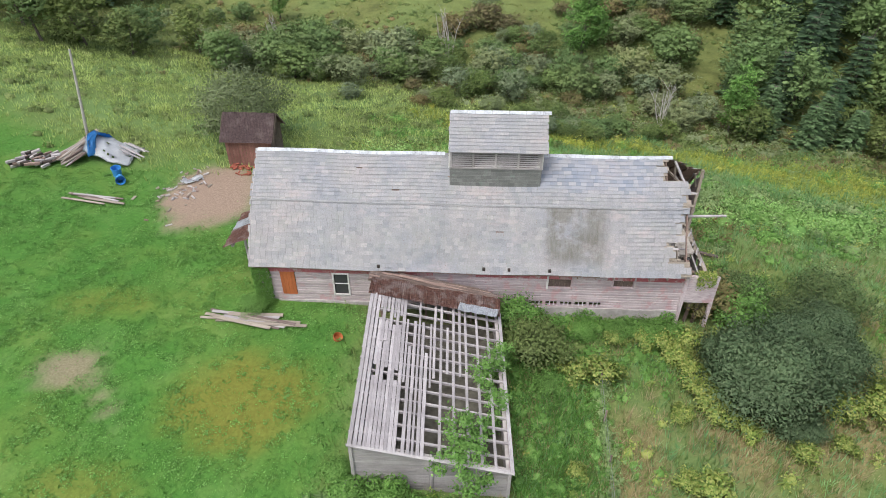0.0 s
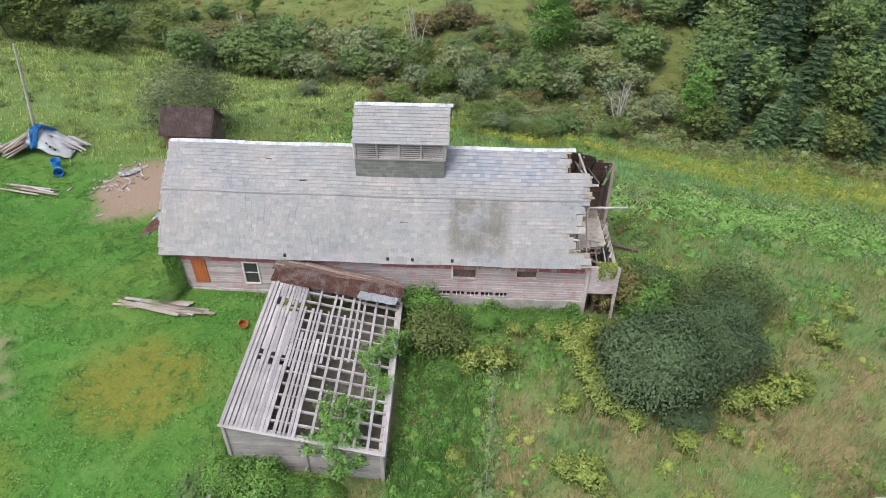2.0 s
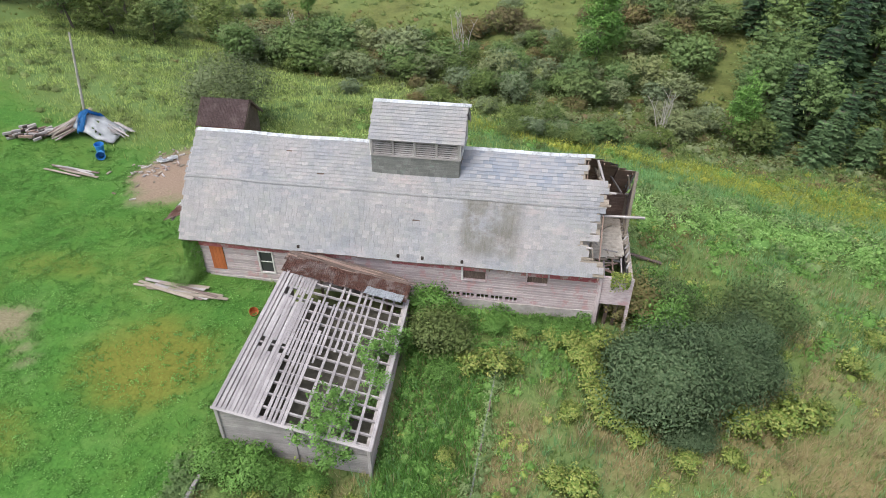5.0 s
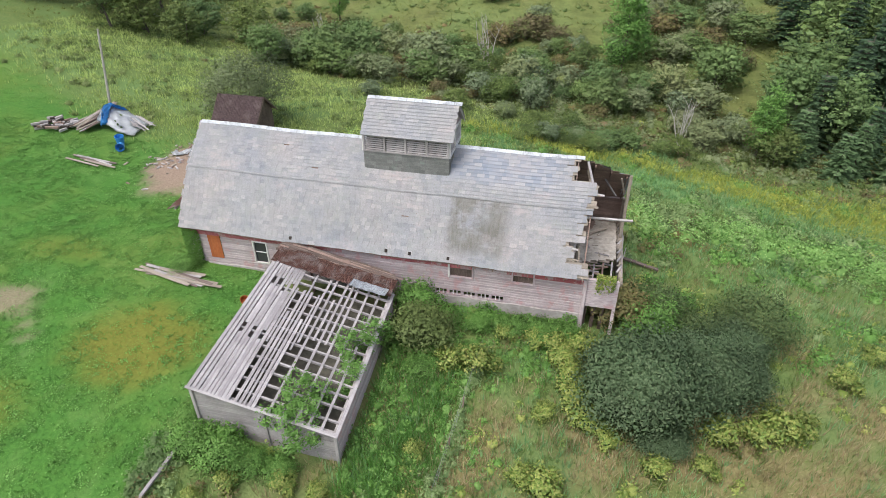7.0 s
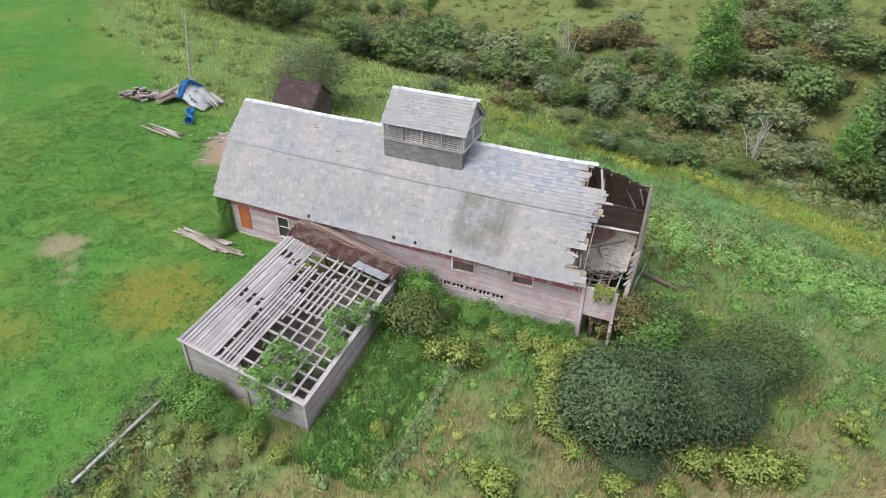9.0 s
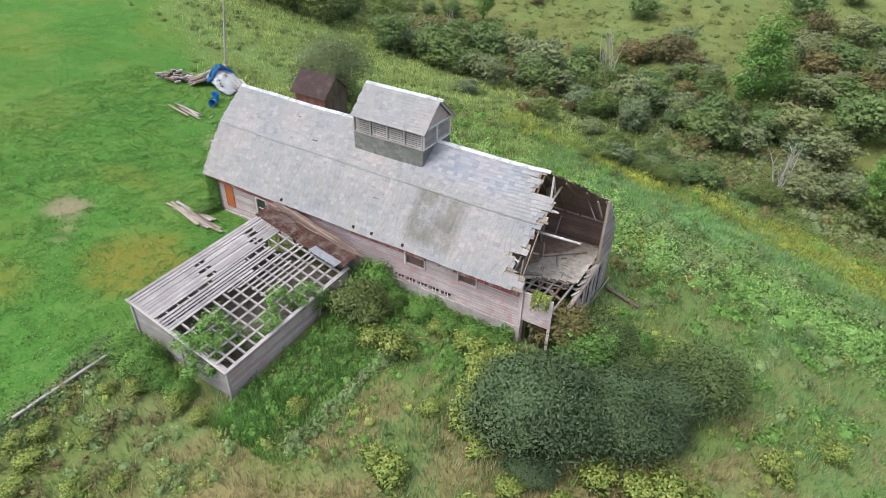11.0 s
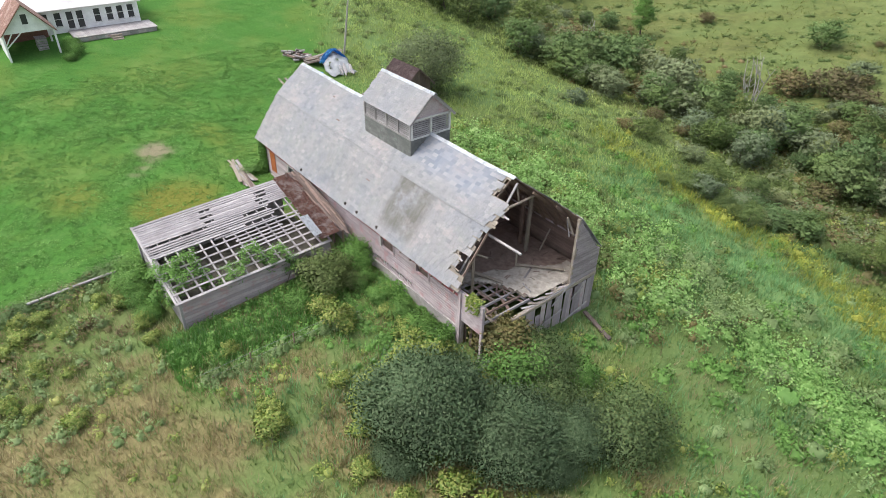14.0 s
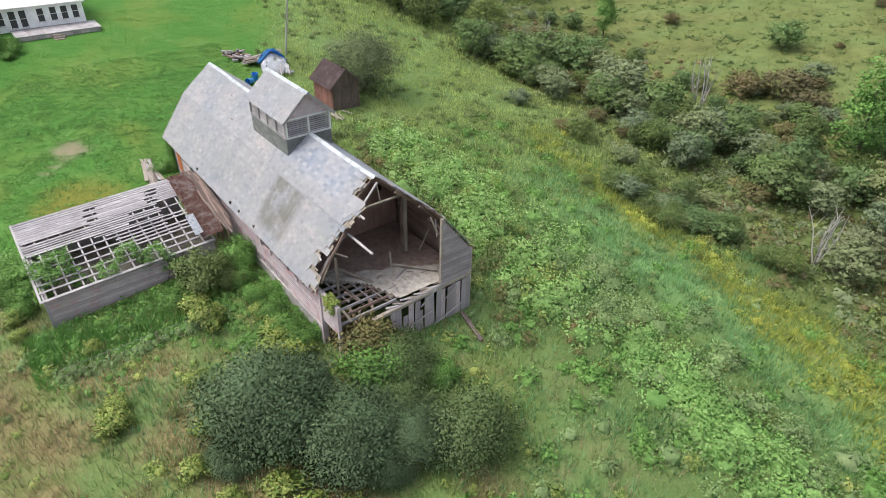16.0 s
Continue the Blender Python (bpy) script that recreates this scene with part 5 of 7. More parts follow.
# orange tub beside the lean-to
bucket((-5.9, 23.4, gz(-5.9, 23.4)), 0.24, 0.3, 25, M_ORANGE, "small tipped orange tub in the grass")

# ---- utility pole ----
pole = thing("utility_pole", "tall pale wooden utility pole standing in the field", "pole", (-29.9, 44.7, 0))
bm = bmesh.new()
base = gz(-29.9, 44.7)
lean_pole = Vector((0.5, 0.8, 7.0)).to_track_quat("Z", "Y").to_matrix().to_4x4()
bmesh.ops.create_cone(bm, segments=12, radius1=0.12, radius2=0.08, depth=7.2, cap_ends=True, matrix=Matrix.Translation((-29.65, 45.1, base + 3.1)) @ lean_pole)
under(part("shaft", bm, M_PALEBARK), pole)

# low boundary rail running away from the lean-to
rail = thing("fence_rail", "low grey timber rail lying along the lawn's edge", "rail", (-4.6, 12.5, 0))
for i in range(3):
    ya, yb = 15.3 - i * 2.1, 15.3 - (i + 1) * 2.1
    xa, xb = -4.0 - i * 0.22, -4.0 - (i + 1) * 0.22
    under(board("rail_length", (xa, ya, gz(xa, ya) + 0.3), (xb, yb, gz(xb, yb) + 0.3), 0.16, 0.1, (0, 0, 1), M_GREYWOOD, None, i), rail)
    under(board("rail_post", (xa, ya, gz(xa, ya) - 0.3), (xa, ya, gz(xa, ya) + 0.32), 0.12, 0.12, (1, 0, 0), M_GREYWOOD, None, i), rail)
# thrown-out beams on the slope behind the barn end
for p0, p1 in (((14.5, 33.5), (16.7, 33.1)),):
    tagged(board("beam", (p0[0], p0[1], gz(p0[0], p0[1]) + 0.25), (p1[0], p1[1], gz(p1[0], p1[1]) + 0.12), 0.24, 0.12, (0, 0, 1), M_LINKWOOD, None, 1), "fallen grey beam lying against the barn end", "beam", "fallen beams")
# wire fence posts in the meadow
for x, y in ((7.35, 21.5), (7.2, 19.2), (7.05, 16.9), (1.3, 6.2)):
    tagged(board("fence_post", (x, y, gz(x, y) - 0.3), (x + 0.05, y, gz(x, y) + 0.85), 0.06, 0.06, (1, 0, 0), M_DARKWOOD if x > 2 else M_WHITE, None, 1), "grey wooden fence post among tall weeds", "fence post", "meadow fence posts")

for z in (0.35, 0.75):
    for (xa, ya), (xb, yb) in zip(((7.45, 23.0), (7.35, 21.5), (7.2, 19.2), (7.05, 16.9)), ((7.35, 21.5), (7.2, 19.2), (7.05, 16.9), (6.9, 14.4))):
        tagged(board("fence_wire", (xa, ya, gz(xa, ya) + z), (xb, yb, gz(xb, yb) + z), 0.012, 0.012, (0, 0, 1), M_LEAD, None, 0), "slack grey wire between old fence posts", "wire", "fence wires")
M_HUTROOF = rust_material("pale_spotted_sheet", (0.42, 0.27, 0.18), (0.60, 0.56, 0.60), 0.34)
# ---- roof corner of an outbuilding below the start of the flight ----
hut = thing("outbuilding", "low outbuilding with a pale sheet-metal roof", "outbuilding", (25, 12.4, 0))
hut_walls = box("walls", (-4.8, -2.0, -3.4), (4.8, 2.0, -0.1), M_SIDING)
hut_walls.matrix_world = pose(25.2, 12.85, 0, 0, 0, 10.8)
under(hut_walls, hut)
for i in range(9):
    corrugated("roof_sheet", (19.6 + i * 1.15, 14.19 + i * 0.22, 0.05), (1.18, 0.225, 0), (0.9, -4.7, 0.9), 5, 0.012, 0.11, M_HUTROOF, hut)

# ---- white farmhouse across the lawn ----
house = thing("farmhouse", "white farmhouse with a long row of dark windows", "house", (-51, 22, 0))
HX, HY0, HY1 = -47.6, 12.0, 29.1
hb = gz(HX, 24)
holes = [(c - 0.31, c + 0.31, hb + (0.3 if 21.5 < c < 23.5 else 0.65), hb + 2.0) for c in (28.25, 27.15, 26.05, 24.8, 23.1, 22.1, 20.95, 19.7, 18.2, 16.4, 14.8)]
bm = bmesh.new()
for a, b, c, d in rects(HY0, HY1, hb - 0.6, hb + 2.4, [(h[0], h[1], h[2], h[3]) for h in holes]):
    add_box(bm, (HX - 0.2, a, c), (HX, b, d))
add_box(bm, (HX - 7.0, HY1 - 0.2, hb - 0.6), (HX - 0.2, HY1, hb + 2.4))
add_box(bm, (HX - 7.0, HY0, hb - 0.6), (HX - 0.2, HY0 + 0.2, hb + 2.4))
add_box(bm, (HX - 7.2, HY0, hb - 0.6), (HX - 7.0, HY1, hb + 2.4))
under(part("wall", bm, M_HOUSEWHITE), house)
for a, b, c, d in holes:
    w = under(new("window"), house)
    under(box("pane", (HX - 0.12, a, c), (HX - 0.1, b, d), M_GLASS), w)
    under(box("sash_bar", (HX - 0.1, a, (c + d) / 2 - 0.03), (HX - 0.05, b, (c + d) / 2 + 0.03), M_WHITE), w)
    under(box("sill", (HX, a - 0.06, c - 0.07), (HX + 0.08, b + 0.06, c), M_WHITE), w)
M_PALEROOF = plain("pale_sheet_roof", (0.62, 0.60, 0.60), (0.78, 0.76, 0.76), 1.5, 0.5)
bm = bmesh.new()
pr = [(HX + 0.35, hb + 2.4), (HX - 3.6, hb + 4.3), (HX - 7.5, hb + 2.4), (HX - 7.5, hb + 2.28), (HX - 3.6, hb + 4.15), (HX + 0.35, hb + 2.28)]
a = [bm.verts.new((x, HY0 - 0.3, z)) for x, z in pr]
b = [bm.verts.new((x, HY1 + 0.3, z)) for x, z in pr]
for i in range(6):
    bm.faces.new((a[i], a[(i + 1) % 6], b[(i + 1) % 6], b[i]))
bm.faces.new(a[::-1])
bm.faces.new(b)
bmesh.ops.recalc_face_normals(bm, faces=bm.faces[:])
under(part("roof", bm, M_PALEROOF), house)
under(box("deck", (HX + 0.02, 21.6, hb - 0.8), (HX + 3.3, 29.7, hb + 0.1), M_GREYWOOD, None, "grey timber deck"), house)
for i in range(20):
    under(board("deck_board", (HX + 0.05, 21.7 + i * 0.42, hb + 0.12), (HX + 3.36, 21.7 + i * 0.42, hb + 0.12), 0.4, 0.03, (0, 0, 1), M_GREYWOOD, None, i % 4), house)
for i in range(3):
    under(box("step", (HX + 3.35 + i * 0.28, 24.9, hb - 0.9), (HX + 3.63 + i * 0.28, 26.0, hb - 0.05 - i * 0.17), M_TIMBER, None, "", 0.02), house)
for i in range(9):
    y0 = 22.2 + i * 0.85
    under(board("deck_skirt", (HX + 3.34, y0 - 0.4, hb - 0.15), (HX + 3.34, y0 + 0.42, hb - 0.15 + random.uniform(-0.03, 0.03)), 0.3, 0.03, (1, 0, 0), M_SIDING if i % 2 else M_GREYWOOD, None, i % 4), house)
under(box("chimney", (HX - 3.9, 18.2, hb + 3.5), (HX - 3.2, 18.9, hb + 5.6), M_BRICKRED), house)

# ---- open-fronted gabled carport ----
M_TILEBROWN = rust_material("brown_shingle_roof", (0.26, 0.145, 0.11), (0.42, 0.30, 0.26), 0.55)
port = thing("carport", "white gabled carport with an open front and brown roof", "carport", (-44.5, 17, 0))
PX0, PX1, PY0, PY1 = -47.4, -42.5, 15.2, 19.6
pb = gz(-43.5, 16.5)
ym = (PY0 + PY1) / 2
for x, y in ((PX1, PY0), (PX1, PY1), (-45.8, PY1), (-45.8, PY0)):
    under(board("post", (x - 0.1, y, pb - 0.5), (x - 0.1, y, pb + 2.45), 0.18, 0.18, (1, 0, 0), M_HOUSEWHITE, None, 1), port)
for s in (0.5, 1.3):
    under(board("brace", (PX1 - 0.08, PY0 + 0.05, pb + 1.5 - 0.3 * s), (PX1 - 0.08, PY0 + s + 0.3, pb + 2.42), 0.1, 0.08, (1, 0, 0), M_HOUSEWHITE, None, 1), port)
bm = bmesh.new()
tri = ((PY0 - 0.1, pb + 2.4), (PY1 + 0.1, pb + 2.4), (ym, pb + 4.85))
a = [bm.verts.new((PX1, y, z)) for y, z in tri]
b = [bm.verts.new((PX1 - 0.15, y, z)) for y, z in tri]
bm.faces.new(a)
bm.faces.new(b[::-1])
for i in range(3):
    bm.faces.new((a[i], b[i], b[(i + 1) % 3], a[(i + 1) % 3]))
bmesh.ops.recalc_face_normals(bm, faces=bm.faces[:])
under(part("gable", bm, M_HOUSEWHITE), port)
under(box("gable_window", (PX1 + 0.01, ym - 0.28, pb + 3.15), (PX1 + 0.04, ym + 0.22, pb + 4.05), M_GLASS), port)
for s in (-1, 1):
    under(board("roof_slope", (PX0, ym + s * 1.2, pb + 3.62), (PX1 + 0.35, ym + s * 1.2, pb + 3.62), 3.65, 0.1, (0, s * 2.45, 2.2), M_TILEBROWN, None, 1), port)
under(box("back_wall", (PX0 + 0.1, PY0, pb - 0.6), (PX0 + 0.25, PY1, pb + 2.6), M_SHEDWALL), port)
for i in range(9):
    x0 = PX1 - 0.3 - i * 0.4
    under(board("side_board", (x0, PY0 - 0.05, pb - 0.6), (x0, PY0 - 0.05, pb + 2.4), 0.38, 0.03, (0, -1, 0), M_HOUSEWHITE, None, i % 4), port)
crate = thing("crate", "grey storage crate standing under the carport", "crate", (-44.6, 18.4, gz(-44.6, 18.4)))
for i in range(5):
    under(board("slat", (-45.2, 18.0 + 0.01 * i, pb + 0.15 + 0.24 * i), (-44.0, 18.0, pb + 0.15 + 0.24 * i), 0.2, 0.03, (0, -1, 0), M_GREYWOOD, None, i % 4), crate)
    under(board("slat", (-44.0, 18.0, pb + 0.15 + 0.24 * i), (-44.0, 18.9, pb + 0.15 + 0.24 * i), 0.2, 0.03, (1, 0, 0), M_GREYWOOD, None, i % 4), crate)
under(box("lid", (-45.25, 17.95, pb + 1.24), (-43.95, 18.95, pb + 1.28), M_GREYWOOD, None, "", 0.01), crate)

# ---- plants ----
V = np.random.default_rng(11)


def unit(v):
    return v / np.maximum(np.linalg.norm(v, axis=-1, keepdims=True), 1e-9)


def leaf_arrays(P, size, droop=0.0, slim=0.55, flat=0.5, out=None):
    """A lozenge leaf, folded along its rib, at every point; flat: how far the leaves lie level."""
    n = len(P)
    size = np.broadcast_to(np.asarray(size, float), (n,)) * V.uniform(0.7, 1.3, n)
    d = V.normal(size=(n, 3))
    d[:, 2] = d[:, 2] * (1 - flat) - droop
    d = unit(d)
    s = unit(np.cross(d, unit(V.normal(size=(n, 3)) * (1 - flat) + [0, 0, 1])))
    up = np.cross(s, d)
    if out is not None:  # leaves show their upper side outwards
        flip = np.where((up * out).sum(-1, keepdims=True) < 0, -1.0, 1.0)
        s, up = s * flip, up * flip
    L, W = d * size[:, None] / 2, s * (size * slim)[:, None] / 2
    fold = up * (size * 0.12)[:, None]
    v = np.stack([P - L, P + W + fold, P + L, P - W + fold], 1).reshape(-1, 3)
    if out is not None:
        return v, np.arange(n * 4).reshape(-1, 4), np.repeat(unit(out * 0.85 + up * 0.4 + [0, 0, 0.25]), 4, 0)
    return v, np.arange(n * 4).reshape(-1, 4)


def tuft_arrays(x, y, height, blades, spread, width):
    """Grass: bent three-sided blades in tufts."""
    n = len(x)
    z = ground_z(x, y)
    X = np.repeat(np.stack([x, y, z], -1), blades, 0)
    m = n * blades
    h = np.repeat(np.broadcast_to(height, (n,)), blades) * V.uniform(0.6, 1.25, m)
    a = V.uniform(0, 2 * np.pi, m)
    out = np.stack([np.cos(a), np.sin(a), np.zeros(m)], -1)
    base = X + out * (V.uniform(0, 1, m) * spread)[:, None] - [0, 0, 0.03]
    side = np.stack([-np.sin(a), np.cos(a), np.zeros(m)], -1) * (width * V.uniform(0.7, 1.3, m))[:, None]
    lean = V.uniform(0.15, 0.75, m)
    tip = base + out * (h * lean)[:, None] + np.stack([np.zeros(m), np.zeros(m), h], -1)
    v = np.stack([base - side, base + side, tip], 1).reshape(-1, 3)
    return v, np.arange(m * 3).reshape(-1, 3)


def tube(path, radii, sides=6):
    """A tapered limb along a path."""
    path, radii = np.asarray(path, float), np.asarray(radii, float)
    t = unit(np.gradient(path, axis=0))
    ref = np.where(np.abs(t[:, 2:3]) > 0.9, [[1.0, 0, 0]], [[0, 0, 1.0]])
    a = unit(np.cross(t, ref))
    b = np.cross(t, a)
    ang = np.linspace(0, 2 * np.pi, sides, endpoint=False)
    ring = path[:, None] + radii[:, None, None] * (np.cos(ang)[None, :, None] * a[:, None] + np.sin(ang)[None, :, None] * b[:, None])
    n = len(path)
    q = []
    for i in range(n - 1):
        for j in range(sides):
            k = (j + 1) % sides
            q.append((i * sides + j, i * sides + k, (i + 1) * sides + k, (i + 1) * sides + j))
    return ring.reshape(-1, 3), np.array(q)


def joined(parts):
    vs, fs, at = [], [], 0
    for v, f in parts:
        vs.append(v)
        fs.append(f + at)
        at += len(v)
    return np.concatenate(vs), np.concatenate(fs)


def limb(start, way, length, r, wob=0.15, n=6):
    way = np.asarray(way, float)
    p = [np.asarray(start, float)]
    w = way / np.linalg.norm(way)
    for i in range(n - 1):
        w = w + V.normal(size=3) * wob + [0, 0, 0.05]
        w = w / np.linalg.norm(w)
        p.append(p[-1] + w * length / (n - 1))
    return np.array(p), np.linspace(r, r * 0.2, n)


def hearts(C, radius, lean_):
    """The dense leafy inside of each clump: an uneven six-sided lump."""
    n, sides = len(C), 6
    ang = np.arange(sides) * 2 * np.pi / sides
    ring = np.stack([np.stack([r * np.cos(ang + 0.5 * k), r * np.sin(ang + 0.5 * k), np.full(sides, h)], -1) for k, (r, h) in enumerate(((0.35, -0.75), (1.0, -0.15), (0.85, 0.4), (0.2, 0.75)))])
    bulk = radius * V.uniform(0.5, 1.1, (n, 4, sides, 1))
    v = C[:, None, None] + ring[None] * bulk * [1, 1, 0.7]
    q = np.array([(k * sides + j, k * sides + (j + 1) % sides, (k + 1) * sides + (j + 1) % sides, (k + 1) * sides + j) for k in range(3) for j in range(sides)])
    f = (np.arange(n)[:, None, None] * (4 * sides) + q[None]).reshape(-1, 4)
    nn = unit(np.broadcast_to(ring[None], v.shape) + 0.9 * lean_[:, None, None] + [0, 0, 0.3]).reshape(-1, 3)
    return v.reshape(-1, 3), f, nn


def tree(name, label, category, height, radius, leaf, clumps, per, mat_leaf, mat_bark=None, stems=1, low=0.25, shape=1.0, group="", droop=0.1, heart=0.0):
    """A broad-leaved tree or shrub at the origin: tapered stems, limbs, and leaf clumps at the limbs' ends with gaps between them."""
    mat_bark = mat_bark or M_BARK
    root = thing(name, label, category, (0, 0, 0), group)
    wood_parts, ends = [], []
    for s in range(stems):
        a = V.uniform(0, 6.28)
        tilt = 0.1 if stems == 1 else 0.55
        way = np.array([math.cos(a) * tilt, math.sin(a) * tilt, 1.0])
        path, rad = limb((0.12 * math.cos(a) * (stems > 1), 0.12 * math.sin(a) * (stems > 1), -0.3), way, height * 0.82, height * (0.02 if stems == 1 else 0.009), 0.07, 8)
        wood_parts.append(tube(path, rad, 7))
        for k in range(9 if stems == 1 else 4):
            f = V.uniform(low, 0.95)
            i = int(f * 7)
            p0 = path[i]
            b = V.uniform(0, 6.28)
            wide = radius * (1.1 - abs(f - 0.45))
            lp, lr = limb(p0, (math.cos(b), math.sin(b), 0.45), wide * V.uniform(0.6, 0.95), rad[i] * 0.5, 0.16, 5)
            wood_parts.append(tube(lp, lr, 5))
            ends += [lp[-1], lp[2]]
        ends.append(path[-1])
    part_ = big_mesh("trunk", *joined(wood_parts), mat_bark, root, True)
    # clump centres: limb ends, and a shell with an uneven outline
    d = unit(V.normal(size=(clumps, 3)))
    d[:, 2] = np.abs(d[:, 2]) * np.where(V.random(clumps) < 0.8, 1, -0.6)
    r = V.uniform(0.45, 1.0, clumps) ** 0.6
    lump = 1 + 0.22 * np.sin(3 * np.arctan2(d[:, 1], d[:, 0]) + V.uniform(0, 6)) * np.cos(4 * d[:, 2] + V.uniform(0, 6)) + V.normal(0, 0.07, clumps)
    mid = height * (low + (1 - low) * 0.42)
    C = d * (r * lump)[:, None] * [radius, radius, height * (1 - low) * 0.56 * shape] + [0, 0, mid]
    C = np.concatenate([C, np.array(ends)])
    n = len(C)
    size = radius * 0.17
    P = np.repeat(C, per, 0) + V.normal(size=(n * per, 3)) * [size, size, size * 0.6]
    P[:, 2] = np.maximum(P[:, 2], 0.05)
    own = unit(P - np.repeat(C, per, 0))
    v, f, nn = leaf_arrays(P, leaf, droop, out=unit(unit(P - [0, 0, height * 0.35]) + 0.5 * own))
    if heart:
        hv, hf, hn = hearts(C, size * heart, unit(C - [0, 0, height * 0.3]))
        v, f, nn = np.concatenate([v, hv]), np.concatenate([f, hf + len(v)]), np.concatenate([nn, hn])
    big_mesh("crown", v, f, mat_leaf, root, normals=nn)
    return root


def pine(name, label, height, radius, leaf, mat_leaf, group=""):
    """A conifer at the origin: tiers of drooping boughs, each fringed with flat twigs, ragged with gaps."""
    root = thing(name, label, "conifer", (0, 0, 0), group)
    path, rad = limb((0, 0, -0.3), (0.02, 0.02, 1), height + 0.3, height * 0.018, 0.012, 8)
    parts_, quads, norms = [tube(path, rad, 7)], [], []
    z = height * 0.08
    while z < height * 0.97:
        f = z / height
        R = radius * (1 - f) ** 0.8 * V.uniform(0.85, 1.12) + 0.12
        a0 = V.uniform(0, 6.28)
        n = int(V.integers(6, 9))
        for k in range(n):
            a = a0 + 6.283 * k / n + V.uniform(-0.25, 0.25)
            ll = R * V.uniform(0.7, 1.12)
            out = np.array([math.cos(a), math.sin(a), 0.0])
            tip = np.array([0, 0, z]) + out * ll + [0, 0, ll * V.uniform(-0.22, 0.1)]
            lp = np.stack([np.array([0, 0, z]), np.array([0, 0, z + ll * 0.05]) + out * ll * 0.5, tip])
            parts_.append(tube(lp, np.array([0.04, 0.025, 0.01]), 4))
            m = int(7 + 9 * ll)
            u = V.uniform(0.15, 1.0, m)
            base = np.stack([np.interp(u, [0, 0.5, 1], lp[:, q]) for q in range(3)], -1)
            turn = a + V.choice([-1, 1], m) * V.uniform(0.25, 1.0, m)
            long_ = leaf * (1.5 - 0.7 * u) * V.uniform(0.8, 1.3, m)
            d = np.stack([np.cos(turn), np.sin(turn), V.uniform(-0.35, 0.05, m)], -1)
            s = np.stack([-np.sin(turn), np.cos(turn), V.uniform(-0.25, 0.25, m)], -1)
            e = base + d * long_[:, None]
            w = s * (leaf * 0.3 * V.uniform(0.7, 1.2, m))[:, None]
            quads.append(np.stack([base, base + d * (long_ * 0.55)[:, None] - w, e, base + d * (long_ * 0.55)[:, None] + w], 1).reshape(-1, 3))
            norms.append(np.repeat(unit(0.55 * out + np.array([0, 0, 0.85]) + V.normal(0, 0.12, (m, 3))), 4, 0))
        z += height * 0.052 * V.uniform(0.8, 1.2)
    big_mesh("trunk", *joined(parts_), M_BARK, root, True)
    v = np.concatenate(quads)
    big_mesh("crown", v, np.arange(len(v)).reshape(-1, 4), mat_leaf, root, normals=np.concatenate(norms))
    return root


def dead_tree(name, label, height, stems, group=""):
    root = thing(name, label, "dead tree", (0, 0, 0), group)
    parts_ = []
    for s in range(stems):
        a = V.uniform(0, 6.28)
        path, rad = limb((0, 0, -0.2), (0.28 * math.cos(a), 0.28 * math.sin(a), 1), height * V.uniform(0.7, 1.0), 0.085, 0.07, 7)
        parts_.append(tube(path, rad, 5))
        for k in range(5):
            i = V.integers(2, 6)
            b = V.uniform(0, 6.28)
            lp, lr = limb(path[i], (0.6 * math.cos(b), 0.6 * math.sin(b), 0.8), height * V.uniform(0.12, 0.3), 0.035, 0.1, 4)
            parts_.append(tube(lp, lr, 4))
    big_mesh("bare_crown", *joined(parts_), M_PALEBARK, root, True)
    return root


def plant(ob, x, y, scale=1.0, turn=0.0, sink=0.0, squash=1.0, copy=True):
    m = pose(x, y, gz(x, y) - sink, V.uniform(-3, 3), V.uniform(-3, 3), turn or V.uniform(1, 360)) @ Matrix.Diagonal((scale, scale, scale * squash, 1))
    if copy:
        return copy_thing(ob, m)
    ob.matrix_world = m
    return ob


L_DARK = leafy("dark_glossy_leaves", [(0.093, 0.156, 0.076), (0.119, 0.188, 0.091), (0.149, 0.220, 0.111), (0.190, 0.260, 0.143)], rough=0.6, through=0.35)
L_OLIVE = leafy("olive_leaves", [(0.10, 0.145, 0.04), (0.145, 0.20, 0.062), (0.20, 0.25, 0.09)], through=0.2)
L_GREEN = leafy("fresh_green_leaves", [(0.10, 0.22, 0.045), (0.155, 0.315, 0.07), (0.225, 0.40, 0.11)])
L_LIME = leafy("lime_vine_leaves", [(0.170, 0.321, 0.080), (0.260, 0.449, 0.132), (0.391, 0.558, 0.219)])
L_YELLOW = leafy("yellowing_leaves", [(0.13, 0.225, 0.05), (0.22, 0.32, 0.07), (0.30, 0.37, 0.09), (0.44, 0.45, 0.15), (0.15, 0.26, 0.06)])
L_GREYGREEN = leafy("grey_green_leaves", [(0.161, 0.212, 0.109), (0.197, 0.255, 0.137), (0.239, 0.298, 0.167)], through=0.25, own=0.75)
L_DULL = leafy("dull_weed_leaves", [(0.160, 0.248, 0.088), (0.220, 0.319, 0.127), (0.308, 0.407, 0.182)])
L_FOREST = leafy("forest_leaves", [(0.120, 0.200, 0.069), (0.151, 0.240, 0.086), (0.190, 0.284, 0.111)], through=0.3, own=0.4)
L_VALE = leafy("valley_leaves", [(0.100, 0.157, 0.046), (0.140, 0.204, 0.062), (0.192, 0.257, 0.085)], through=0.3, own=0.4)
L_PINE = leafy("pine_needles", [(0.045, 0.094, 0.045), (0.064, 0.120, 0.058), (0.086, 0.150, 0.074)], through=0.2, own=0.25)
